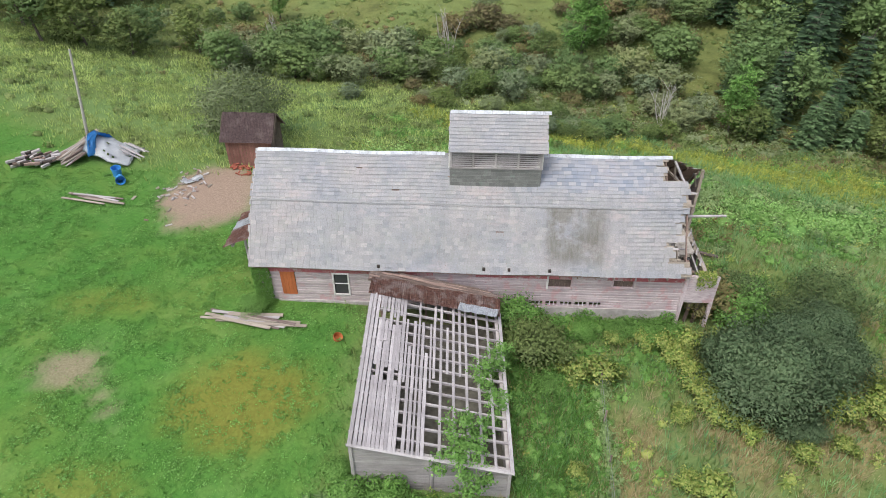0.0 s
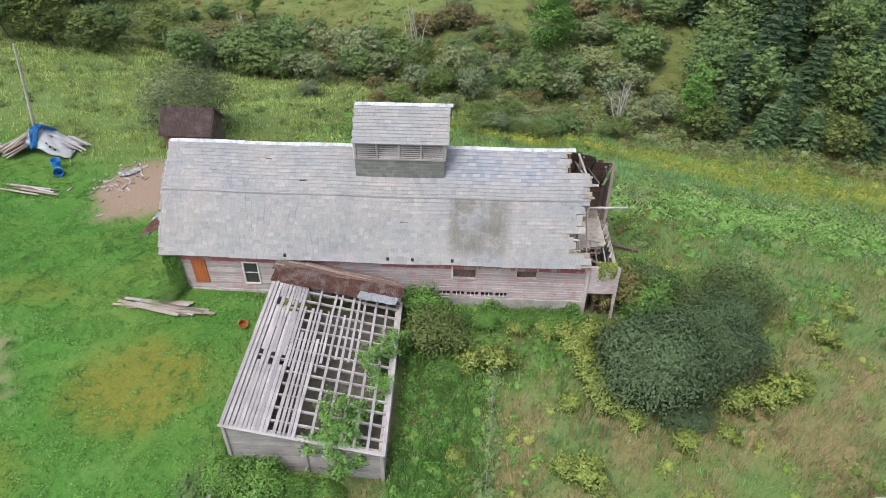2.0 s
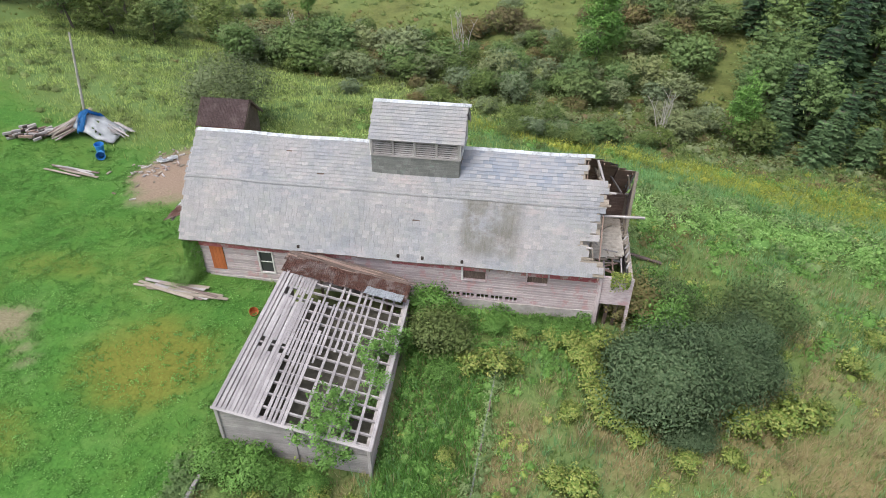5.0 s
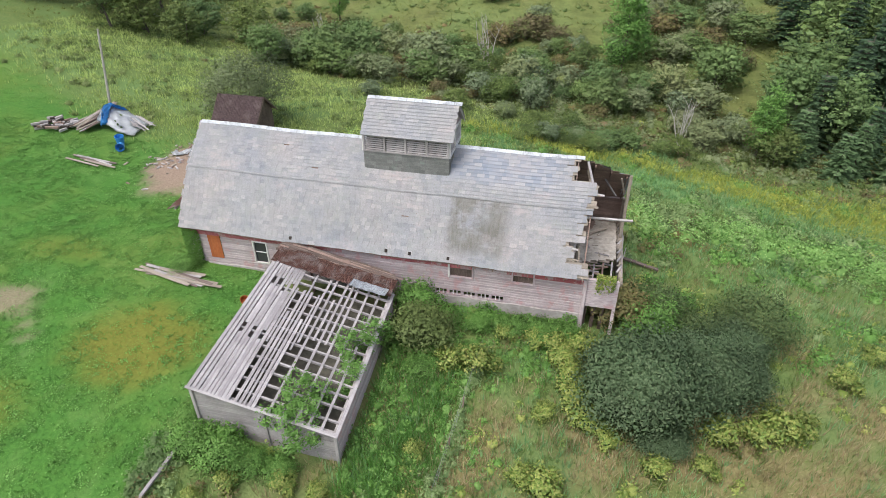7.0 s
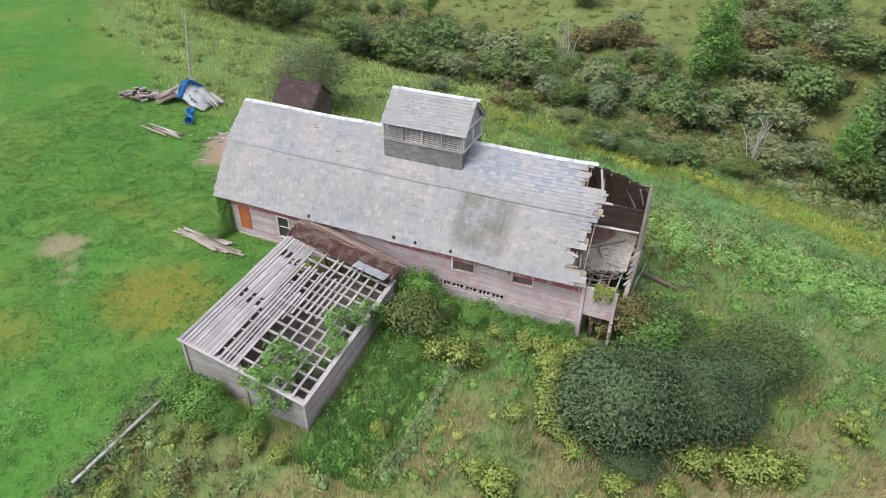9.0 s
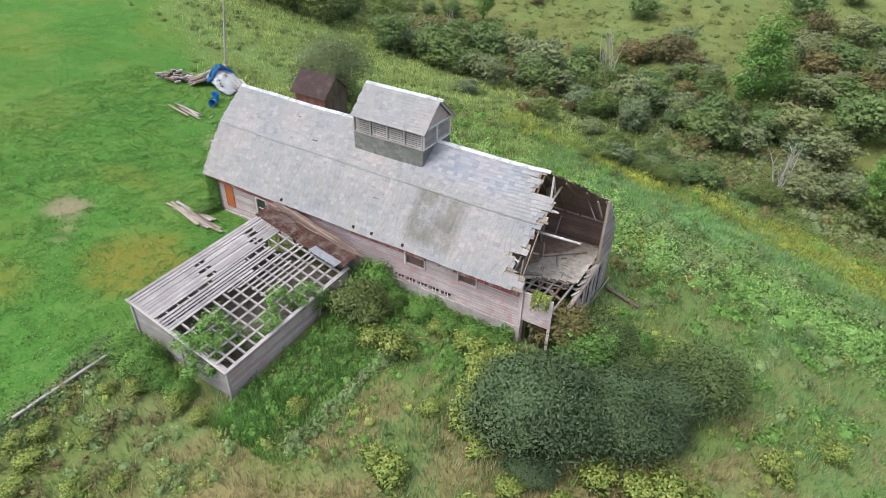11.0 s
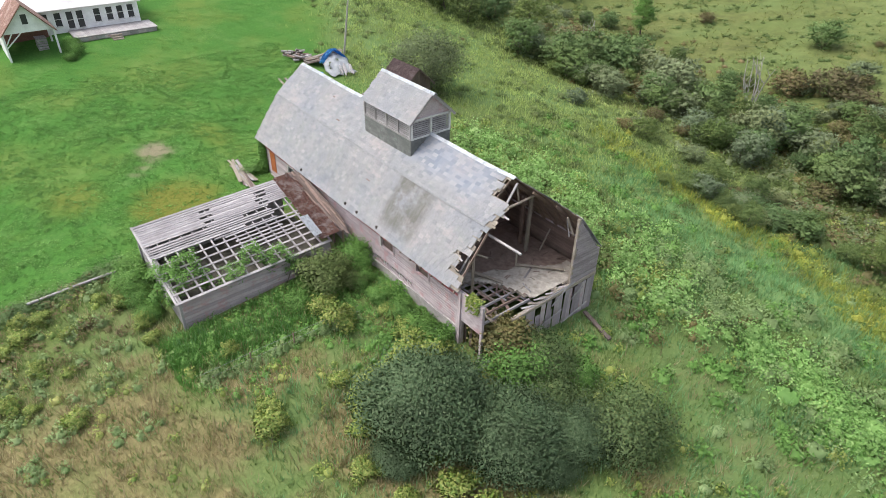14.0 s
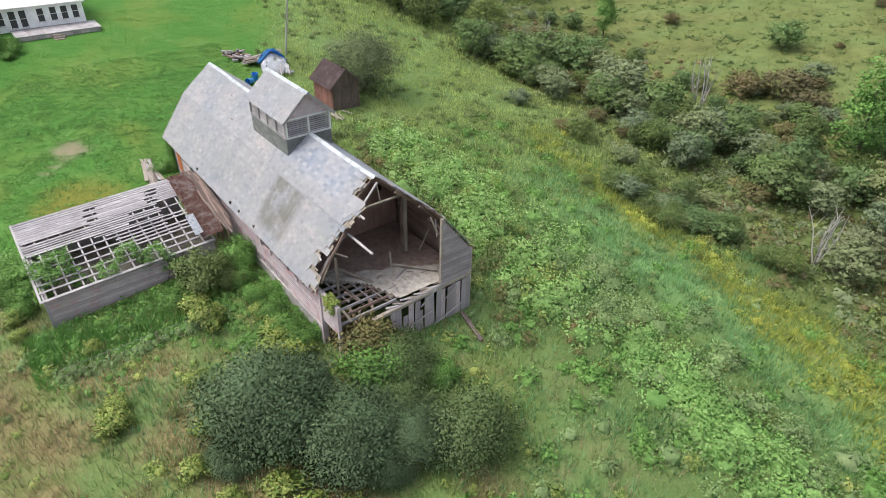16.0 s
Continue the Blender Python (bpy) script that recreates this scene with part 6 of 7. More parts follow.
L_BROWN = leafy("browned_foliage", [(0.128, 0.110, 0.055), (0.181, 0.149, 0.077), (0.171, 0.187, 0.066), (0.235, 0.176, 0.110)], through=0.2, own=0.5)
G_FIELD = leafy("pale_field_grass", [(0.283, 0.376, 0.118), (0.407, 0.505, 0.172), (0.542, 0.628, 0.246)], rough=0.6, through=0.36)
G_LAWN = leafy("lawn_grass", [(0.078, 0.20, 0.036), (0.108, 0.262, 0.05), (0.15, 0.325, 0.075), (0.21, 0.40, 0.12)], yellow=None, rough=0.6)
G_MEADOW = leafy("meadow_grass", [(0.108, 0.180, 0.048), (0.171, 0.261, 0.076), (0.257, 0.337, 0.119)], rough=0.6, through=0.36)
G_HILL = leafy("hill_grass", [(0.15, 0.19, 0.05), (0.20, 0.24, 0.065), (0.27, 0.30, 0.10), (0.27, 0.24, 0.10)], rough=0.6, through=0.36)
G_COOL = leafy("cool_green_grass", [(0.134, 0.280, 0.112), (0.196, 0.375, 0.157), (0.280, 0.470, 0.218)], rough=0.6, through=0.36)
G_DRY = leafy("dry_grass", [(0.27, 0.215, 0.11), (0.39, 0.31, 0.18), (0.48, 0.41, 0.26), (0.24, 0.25, 0.10)], rough=0.7, through=0.36)
G_GOLD = leafy("goldenrod", [(0.241, 0.322, 0.069), (0.333, 0.402, 0.092), (0.506, 0.494, 0.103), (0.196, 0.310, 0.069)], rough=0.7, through=0.36)

# the great dark shrub by the open end
bush = tree("shrub", "large dark-leaved spreading shrub beside the open barn end", "shrub", 3.5, 3.1, 0.17, 420, 80, L_DARK, stems=7, low=0.06, shape=1.1, group="dark shrubs", droop=0.55)
plant(bush, 15.3, 21.6, 0.87, 40, 0.1, copy=False)
plant(bush, 18.5, 23.7, 0.82, 150, 0.15, 0.95)
for x, y, s, q in ((17.0, 22.7, 0.5, 1.0), (14.4, 23.6, 0.5, 0.9), (20.0, 26.2, 0.6, 1.0), (13.9, 20.9, 0.42, 0.9), (16.2, 19.6, 0.42, 0.8), (20.4, 24.6, 0.4, 0.9)):
    plant(bush, x, y, s, 0, 0.15, q)
L_DUSK = leafy("dusky_leaves", [(0.09, 0.145, 0.055), (0.115, 0.18, 0.068), (0.15, 0.215, 0.085), (0.19, 0.24, 0.09)], through=0.3)
bush_b = tree("shrub", "olive and dark green shrub on the slope by the barn", "shrub", 3.0, 2.6, 0.15, 200, 45, L_DUSK, stems=6, low=0.05, shape=1.1, group="mixed shrubs")
plant(bush_b, 21.3, 28.4, 0.8, 60, 0.1, copy=False)
for x, y, s in ((16.3, 28.3, 0.8), (18.2, 26.6, 0.75), (14.9, 28.9, 0.55)):
    plant(bush_b, x, y, s, 0, 0.1)
bush_c = tree("shrub", "dusky green shrub crowding the barn foundation", "shrub", 2.6, 2.0, 0.20, 100, 32, L_GREEN, stems=5, low=0.05, shape=1.1, group="foundation shrubs")
plant(bush_c, 15.8, 27.0, 0.8, 20, 0.1, copy=False)
for x, y, s in ((3.4, 25.2, 0.8), (10.3, 24.9, 0.62), (8.8, 24.8, 0.5), (11.4, 25.0, 0.6), (5.2, 24.6, 0.5), (6.9, 24.7, 0.45), (-2.2, 14.2, 0.72), (-3.7, 14.4, 0.6), (-0.9, 14.0, 0.5), (0.4, 14.1, 0.45), (-4.4, 15.6, 0.4), (4.9, 20.8, 0.5), (-41.6, 20.7, 0.55), (-40.4, 20.0, 0.42), (-43.4, 20.9, 0.5), (-10.7, 25.4, 0.5), (17.6, 29.6, 0.6)):
    plant(bush_c, x, y, s, 0, 0.1, V.uniform(0.8, 1.1))
bush_o = tree("shrub", "olive-green sumac bush at the lean-to corner", "shrub", 2.8, 1.9, 0.19, 90, 36, L_OLIVE, stems=4, low=0.1, group="lean-to shrubs")
plant(bush_o, 4.2, 22.8, 0.78, 20, 0.1, copy=False)
for x, y, s in ((5.0, 23.9, 0.55), (3.6, 24.0, 0.6), (14.9, 28.2, 0.7)):
    plant(bush_o, x, y, s, 0, 0.1)
L_RUSSET = leafy("russet_leaves", [(0.15, 0.15, 0.06), (0.20, 0.185, 0.07), (0.24, 0.19, 0.085), (0.17, 0.20, 0.07)], through=0.25)
bush_r = tree("shrub", "russet and olive shrub at the broken barn corner", "shrub", 2.5, 1.35, 0.17, 90, 40, L_RUSSET, stems=5, low=0.1)
plant(bush_r, 14.15, 27.35, 1.0, 20, 0.1, copy=False)
bush_y = tree("shrub", "yellowing shrub in the rough meadow", "shrub", 1.35, 0.95, 0.17, 30, 22, L_YELLOW, stems=5, low=0.08, group="yellow shrubs")
plant(bush_y, 7.4, 21.7, 1.0, 20, 0.1, copy=False)
for x, y, s in ((6.1, 21.6, 0.9), (11.9, 22.6, 0.75), (12.2, 20.9, 0.8), (12.9, 19.9, 0.75), (13.8, 19.1, 0.6), (11.7, 24.0, 0.7), (18.9, 20.5, 0.9), (20.5, 20.9, 0.9), (21.6, 21.5, 1.0), (22.6, 22.1, 0.75), (21.3, 22.6, 0.6), (12.0, 22.0, 0.8), (12.5, 20.4, 0.85), (13.3, 19.6, 0.6), (11.6, 23.3, 0.8), (-2.9, 9.3, 0.6), (-2.0, 8.2, 0.65), (-3.6, 8.4, 0.5), (5.2, 9.2, 0.6), (15.9, 17.9, 0.7), (17.9, 18.6, 0.6), (11.0, 19.7, 0.6), (11.3, 16.0, 0.85), (10.3, 16.3, 0.6), (-0.9, 10.2, 0.45), (0.6, 8.4, 0.5), (-1.4, 7.2, 0.55), (2.4, 6.6, 0.7), (3.2, 7.6, 0.4), (1.9, 9.6, 0.4), (-2.6, 12.2, 0.4), (10.0, 24.3, 0.7), (11.1, 23.9, 0.9), (8.4, 24.2, 0.6), (12.3, 24.4, 0.9), (5.6, 16.4, 0.5), (25.2, 25.5, 0.8), (27.5, 28.0, 0.7), (29.0, 24.5, 0.8), (0.8, 13.6, 0.6), (-1.5, 13.2, 0.55), (2.4, 13.6, 0.5)):
    plant(bush_y, x, y, s, 0, 0.08)
# sapling growing up through the stripped lean-to roof
sap = tree("sapling", "young green tree growing through the stripped roof", "sapling", 3.3, 0.85, 0.15, 26, 26, L_GREEN, stems=2, low=0.45, group="saplings")
plant(sap, 0.6, 16.4, 1.0, 20, copy=False)
plant(sap, 1.6, 19.8, 0.85)
plant(sap, 0.3, 15.0, 0.9)
plant(sap, 2.4, 21.0, 0.8)
plant(sap, 1.1, 15.9, 0.85)
plant(sap, 2.2, 18.6, 0.75)
# creeper on the west corner
V_IVY = V.uniform(size=(2600, 3))
P = np.stack([-10.75 + 0.95 * V_IVY[:, 0] ** 1.5, WALL_N - 0.08 - 0.25 * V_IVY[:, 1] ** 2, -0.7 + 2.7 * V_IVY[:, 2]], -1)
tagged(big_mesh("creeper", *leaf_arrays(P, 0.13, 0.3), L_GREEN), "green creeper climbing the barn's corner boards", "creeper", kind="stuff")
Q = V.uniform(size=(5200, 3))
hgt = 0.9 * (0.5 + 0.5 * np.sin(Q[:, 0] * 21) * np.sin(Q[:, 0] * 7 + 1)) + 0.25
P = np.stack([1.8 + 10.2 * Q[:, 0], WALL_N - 0.14 - 0.9 * Q[:, 1] ** 2, -1.35 + hgt * Q[:, 2] * (1 - 0.5 * Q[:, 1])], -1)
tagged(big_mesh("creeper", *leaf_arrays(P, 0.14, 0.3), L_GREEN), "leafy creeper along the barn foundation", "creeper", kind="stuff")

Q = V.uniform(size=(900, 3))
P = np.stack([12.7 + 0.95 * Q[:, 0], WALL_N - 0.2 + 0.5 * Q[:, 1], 1.2 + 1.05 * Q[:, 2] ** 0.6], -1)
tagged(big_mesh("creeper", *leaf_arrays(P, 0.14, 0.3), L_YELLOW), "yellow-green creeper over the broken end panel", "creeper", kind="stuff")

# shrub behind the shed
L_THORN = leafy("thorn_leaves", [(0.14, 0.18, 0.088), (0.175, 0.22, 0.11), (0.215, 0.26, 0.14)], through=0.3)
thorn = tree("shrub", "tall grey-green many-stemmed shrub behind the shed", "shrub", 4.6, 3.0, 0.16, 150, 48, L_THORN, stems=12, low=0.1, shape=1.1)
plant(thorn, -17.6, 46.9, 1.2, 30, 0.1, copy=False)

# ---- the far side of the valley: trees ----
T_A = tree("tree", "dark green broad-leaved tree at the valley's wood edge", "tree", 9.5, 3.6, 0.34, 120, 24, L_FOREST, low=0.16, group="valley trees", heart=0.72)
T_B = tree("tree", "olive-green rounded tree in the valley", "tree", 7.0, 3.2, 0.30, 100, 26, L_VALE, low=0.12, group="valley trees", heart=0.72)
T_C = tree("tree", "tall bright green young tree in the valley", "tree", 10.0, 2.1, 0.29, 130, 38, L_GREEN, low=0.08, shape=1.1, group="bright trees")
T_D = tree("shrub", "brushy grey-green thicket shrub on the valley side", "shrub", 4.2, 2.6, 0.28, 60, 19, L_GREYGREEN, stems=5, low=0.05, group="thicket shrubs", heart=0.72)
T_E = tree("shrub", "dark green thicket shrub on the valley side", "shrub", 4.6, 2.9, 0.30, 64, 20, L_FOREST, stems=5, low=0.05, group="thicket shrubs", heart=0.72)
T_F = tree("shrub", "browned thicket shrub on the valley side", "shrub", 2.8, 2.2, 0.24, 46, 22, L_BROWN, stems=5, low=0.05, group="thicket shrubs", heart=0.72)
T_P = pine("pine_tree", "dark ragged pine at the wood's edge", 13.0, 3.6, 0.75, L_PINE, "pines")
L_SPRUCE = leafy("spruce_needles", [(0.085, 0.153, 0.064), (0.119, 0.200, 0.085), (0.162, 0.246, 0.115)], through=0.2)
T_Q = pine("pine_tree", "small fresh green spruce at the wood's edge", 6.0, 1.9, 0.5, L_SPRUCE, "small spruces")
S_A = dead_tree("dead_tree", "bleached leafless many-stemmed tree", 6.0, 6, "dead trees")
plant(T_A, -52.0, 73.0, 1.15, 10, copy=False)
plant(T_B, -43.0, 69.5, 1.0, 10, copy=False)
plant(T_C, 15.2, 84.5, 1.2, 10, copy=False)
plant(T_D, -16.0, 81.5, 1.15, 10, copy=False)
plant(T_E, -22.0, 76.0, 1.2, 10, copy=False)
plant(T_F, -12.5, 76.5, 1.0, 10, copy=False)
plant(T_P, 44.0, 82.0, 1.0, 10, copy=False)
plant(T_Q, 38.0, 64.0, 1.0, 10, copy=False)
plant(S_A, 21.3, 64.5, 1.0, 10, copy=False)
plant(S_A, -2.4, 84.0, 1.3)
plant(S_A, 56.0, 92.0, 1.7)
plant(S_A, -24.0, 80.0, 1.1)
for kind, spots in (
    (T_A, ((-47, 68, 0.8), (-57, 80, 1.2), (-63, 72, 1.1), (-48, 80, 1.1), (34, 74, 0.8), (36.5, 80, 1.0), (48, 70, 0.8), (55, 70, 1.0), (41, 90, 1.1), (52, 82, 1.0))),
    (T_B, ((-38, 69.5, 0.75), (-33.5, 77, 0.9), (44.5, 69, 0.7), (50, 66, 0.6), (47, 74, 0.9), (62, 66, 0.9))),
    (T_D, ((-9.5, 77.5, 1.2), (3.0, 75.5, 0.9), (20.5, 80, 1.0), (23.5, 65.5, 0.75), (24.5, 76, 0.95), (8, 78, 0.8), (22.5, 70, 0.7), (-6, 75, 0.8), (17, 75, 0.7), (27, 69, 0.7), (-27, 78, 0.8))),
    (T_E, ((-19, 79, 1.0), (-5.0, 78.5, 1.0), (4.5, 78.5, 0.8), (-24.5, 73.5, 0.7), (-21.0, 85, 0.9), (11, 76, 0.6), (27, 84, 1.0), (-8.0, 74.0, 0.7), (1.5, 71.5, 0.6), (33, 98, 1.0), (19, 90, 0.7), (-40, 76, 0.9))),
    (T_F, ((-15, 76.0, 0.9), (-18.0, 74.5, 0.8), (-2, 93, 1.1), (2, 95, 1.3), (5.5, 94, 1.1), (8.5, 91, 0.8), (12.5, 71, 0.7), (-30, 84, 1.2), (-26, 90, 1.0), (15, 79, 0.9), (30, 90, 1.1))),
    (T_P, ((40, 76, 0.85), (48, 88, 1.05), (53, 76, 0.9), (59, 84, 1.05), (46, 97, 1.05), (38, 99, 0.9), (57, 97, 1.1), (65, 78, 1.0), (68, 92, 1.1), (63, 104, 1.1), (50, 104, 1.0), (-60, 90, 1.0))),
    (T_Q, ((34.5, 68.5, 0.8), (42.5, 65.5, 0.8), (46, 63.5, 0.55), (33.5, 77, 1.0), (52, 63.5, 0.7))),
    (T_C, ((-29, 98, 0.6),)),
):
    for x, y, s in spots:
        plant(kind, x, y, s, 0, 0.15, V.uniform(0.85, 1.1))
# brush along the valley and the wood's front row
for i in range(70):
    x = V.uniform(-30, 27)
    y = 68.8 - 0.02 * (x + 5) + 0.3 * max(0, x - 4) + abs(V.normal(0, 6.5))
    plant((T_D, T_F, T_B, T_D, T_E, T_B)[i % 6], x, y, V.uniform(0.35, 0.8) * (0.55 if i % 6 in (2, 5) else 1), 0, 0.15, V.uniform(0.8, 1.4))
for i in range(46):
    x, y = V.uniform(-38, 28), 79 + abs(V.normal(0, 9))
    plant((T_D, T_F, T_B, T_E)[i % 4], x, y, V.uniform(0.3, 0.65), 0, 0.15, V.uniform(0.8, 1.3))
for i in range(26):
    x = V.uniform(4.5, 16)
    y = 54.6 + 0.33 * x + V.normal(0, 0.8) + 0.6 * math.sin(x * 0.9)
    plant((T_D, T_B, T_E, T_B)[i % 4], x, y, V.uniform(0.3, 0.5) * (0.7 if i % 2 else 1), 0, 0.15, V.uniform(0.7, 1.0))
for i in range(16):
    x = V.uniform(-14, 30)
    plant((T_D, T_B, T_F)[i % 3], x, V.uniform(62, 67) - 0.1 * x, V.uniform(0.3, 0.5), 0, 0.15, V.uniform(0.7, 1.0))
for kind, x, y, s in ((T_C, 29.3, 66.0, 0.62), (T_Q, 33.0, 66.0, 1.1), (T_B, 31.0, 64.8, 0.7), (T_Q, 36.2, 62.6, 0.95), (T_P, 38.9, 65.5, 0.6), (T_Q, 41.5, 63.5, 0.95), (T_B, 44.5, 62.8, 0.75), (T_P, 35.5, 70.0, 0.7), (T_P, 43.5, 70.5, 0.8), (T_P, 47.8, 63.8, 0.65), (T_Q, 51.5, 62.0, 1.1), (T_P, 56.0, 66.0, 0.8), (T_A, 37.8, 71.5, 0.85), (T_A, 33.5, 73.5, 0.8), (T_P, 41.0, 86.0, 0.95)):
    plant(kind, x, y, s, 0, 0.2, V.uniform(0.9, 1.1))
# thickets past the bright tree
for kind, x, y, s in ((T_D, 19.3, 103.0, 0.9), (T_F, 21.5, 99.0, 1.2), (T_E, 24.0, 101.0, 0.8), (T_F, 17.5, 93.0, 1.2), (T_D, 21.5, 90.5, 0.9), (T_E, 24.5, 92.5, 0.8), (T_F, 27.0, 96.0, 1.2), (T_D, 29.5, 102.0, 1.0), (T_B, 16.0, 108.0, 0.6), (T_E, 16.5, 118.0, 0.8), (T_F, 19.0, 113.0, 1.1), (T_D, 24.0, 112.0, 0.9), (T_E, 29.0, 110.0, 0.9), (T_F, 14.5, 100.5, 0.8), (T_D, 2.6, 101.3, 0.7), (T_B, 28.5, 88.5, 0.6)):
    plant(kind, x, y, s, 0, 0.15, V.uniform(0.8, 1.1))
# the wood behind and the scattered growth of the far hillside
for i in range(22):
    x, y = V.uniform(42, 78), V.uniform(84, 122)
    plant((T_P, T_A, T_B, T_A)[i % 4], x, y, V.uniform(0.8, 1.25), 0, 0.2)
for i in range(14):
    plant((T_A, T_E, T_B, T_P)[i % 4], V.uniform(-74, -48), V.uniform(76, 112), V.uniform(0.8, 1.25), 0, 0.2)
for i in range(20):
    x, y = V.uniform(-45, 40), V.uniform(92, 135)
    plant((T_E, T_D, T_F, T_F, T_D)[i % 5], x, y, V.uniform(0.3, 0.75), 0, 0.1)


# ---- ground cover ----
def scatter(n, x0, x1, y0, y1, keep):
    x, y = V.uniform(x0, x1, n), V.uniform(y0, y1, n)
    k = V.random(n) < keep(x, y)
    inside = ((x > XL - 0.3) & (x < XR + 0.2) & (y > WALL_N - 0.15) & (y < WALL_F + 0.3)) | ((x > -4.2) & (x < 2.9) & (y > 15.0) & (y < 26.2)) | ((x > -17.7) & (x < -13.2) & (y > 41.4) & (y < 44.6)) | ((x < -42.4) & (y > 12) & (y < 29.5))
    k &= ~inside
    return x[k], y[k]


def grass(name, label, n, area, keep, height, blades, spread, width, material, vary=0.4):
    x, y = scatter(n, *area, keep)
    h = height * np.clip(1 + vary * fuzzy(x, y, 2.2, 9) + V.normal(0, 0.15, len(x)), 0.35, 2)
    return tagged(big_mesh(name, *tuft_arrays(x, y, h, blades, spread, width), material), label, "grass", kind="stuff")


def weeds(name, label, n, area, keep, radius, height, per, leaf, material, category="weeds", body=True):
    """Low leafy plants: domes of leaves of uneven size."""
    x, y = scatter(n, *area, keep)
    m = len(x)
    r = radius * V.uniform(0.5, 1.4, m)
    d = unit(V.normal(size=(m * per, 3)))
    d[:, 2] = np.abs(d[:, 2])
    R = np.repeat(r, per)
    q = V.uniform(0.35, 1.0, m * per) ** 0.5
    Z = ground_z(x, y)
    P = np.stack([np.repeat(x, per), np.repeat(y, per), np.repeat(Z, per)], -1)
    lump = 1 + 0.25 * np.sin(5 * np.arctan2(d[:, 1], d[:, 0]) + np.repeat(V.uniform(0, 6, m), per))
    P = P + d * (q * R * lump)[:, None] * [1, 1, height / radius]
    lv, lf, ln = leaf_arrays(P, leaf, 0.05, out=unit(d + [0, 0, 0.4]))
    # the tangle of stems and leaves inside each plant
    rings, sides = (1.0, 0.9, 0.6, 0.12), 7
    ang = np.arange(sides) * 2 * np.pi / sides
    core = np.stack([np.stack([c * np.cos(ang + 0.4 * k), c * np.sin(ang + 0.4 * k), np.full(sides, h)], -1) for k, (c, h) in enumerate(zip(rings, (-0.15, 0.4, 0.75, 0.92)))])
    cv = core[None] * (r[:, None, None, None] * V.uniform(0.3, 0.58, (m, 4, sides, 1))) * [1, 1, height / radius] + np.stack([x, y, Z], -1)[:, None, None]
    q_ = np.array([(k * sides + j, k * sides + (j + 1) % sides, (k + 1) * sides + (j + 1) % sides, (k + 1) * sides + j) for k in range(3) for j in range(sides)])
    cf = (np.arange(m)[:, None, None] * (4 * sides) + q_[None]).reshape(-1, 4)
    if not body:
        return tagged(big_mesh(name, lv, lf, material, normals=ln), label, category, kind="stuff")
    v, f = joined([(lv, lf), (cv.reshape(-1, 3), cf)])
    cn = unit(np.broadcast_to(core + [0, 0, 0.3], cv.shape).reshape(-1, 3))
    return tagged(big_mesh(name, v, f, material, normals=np.concatenate([ln, cn])), label, category, kind="stuff")


def rough_zone(x, y):
    return (1 - lawn_zone(x, y)) * (1 - bare_zone(x, y))


def lime_band(x, y):
    """Sprawling vines: one drift behind the barn, one further down the slope."""
    wob = 0.9 * fuzzy(x, y, 3, 1)
    one = np.exp(-((y - 42.2 + 0.012 * np.maximum(x, 0) ** 2 + wob) / 2.5) ** 2) * s_step((x + 8) * 1.2) * s_step((16.5 - x) * 1.5)
    two = np.exp(-((y - 41.6 + 0.22 * (x - 21) + wob) / 1.7) ** 2) * s_step((x - 20.5) * 1.3)
    return np.maximum(one, two)


def dull_band(x, y):
    return np.exp(-((y - 42.5 + 1.2 * fuzzy(x, y, 3, 5)) / 3.2) ** 2) * s_step((x - 13) / 1.5) * 0.8


grass("lawn_grass", "short bright green mown grass", 70000, (-50, -4, -6, 50), lambda x, y: lawn_zone(x, y) * (1 - bare_zone(x, y)) * (0.75 + 0.2 * fuzzy(x, y, 2.5, 3)), 0.09, 4, 0.11, 0.02, G_LAWN)
grass("meadow_grass", "rough green meadow grass", 54000, (-7, 46, -12, 62), lambda x, y: rough_zone(x, y) * (0.62 + 0.38 * fuzzy(x, y, 2.5, 5)), 0.34, 4, 0.16, 0.020, G_MEADOW)
grass("cool_grass", "tall cool green grass on the slope", 34000, (2, 46, 14, 62), lambda x, y: rough_zone(x, y) * np.clip(0.7 * s_step((fuzzy(x, y, 5, 8) + 0.1) / 0.2) + cool_band(x, y), 0, 1) * (1 - gold_band(x, y)), 0.42, 4, 0.18, 0.022, G_COOL)
grass("dry_grass", "tan seeding dry grass", 40000, (-3, 42, -12, 36), lambda x, y: rough_zone(x, y) * np.clip(dry_zone(x, y) * 1.2 + 0.05, 0, 1), 0.4, 5, 0.17, 0.018, G_DRY)
grass("field_grass", "pale rough grass of the back field", 30000, (-52, 8, 38, 76), lambda x, y: rough_zone(x, y) * (0.6 + 0.4 * fuzzy(x, y, 4, 6)), 0.36, 4, 0.22, 0.028, G_FIELD)
grass("hill_grass", "yellow-green grass of the far hillside", 16000, (-70, 75, 62, 150), lambda x, y: 0.4 + 0.45 * fuzzy(x, y, 6, 4), 0.26, 4, 0.4, 0.07, G_HILL)
weeds("lawn_clover", "broad clover leaves in the lawn", 7500, (-36, -4, 8, 40), lambda x, y: lawn_zone(x, y) * (1 - np.clip(1.4 * bare_zone(x, y), 0, 1)) * (1 - 0.7 * straw_zone(x, y)) * (0.25 + 0.75 * s_step((fuzzy(x, y, 3.5, 12) + 0.1) / 0.25)), 0.32, 0.09, 24, 0.10, G_LAWN, body=False)
L_MINT = leafy("pale_vine_leaves", [(0.148, 0.297, 0.077), (0.227, 0.405, 0.114), (0.335, 0.514, 0.180)])
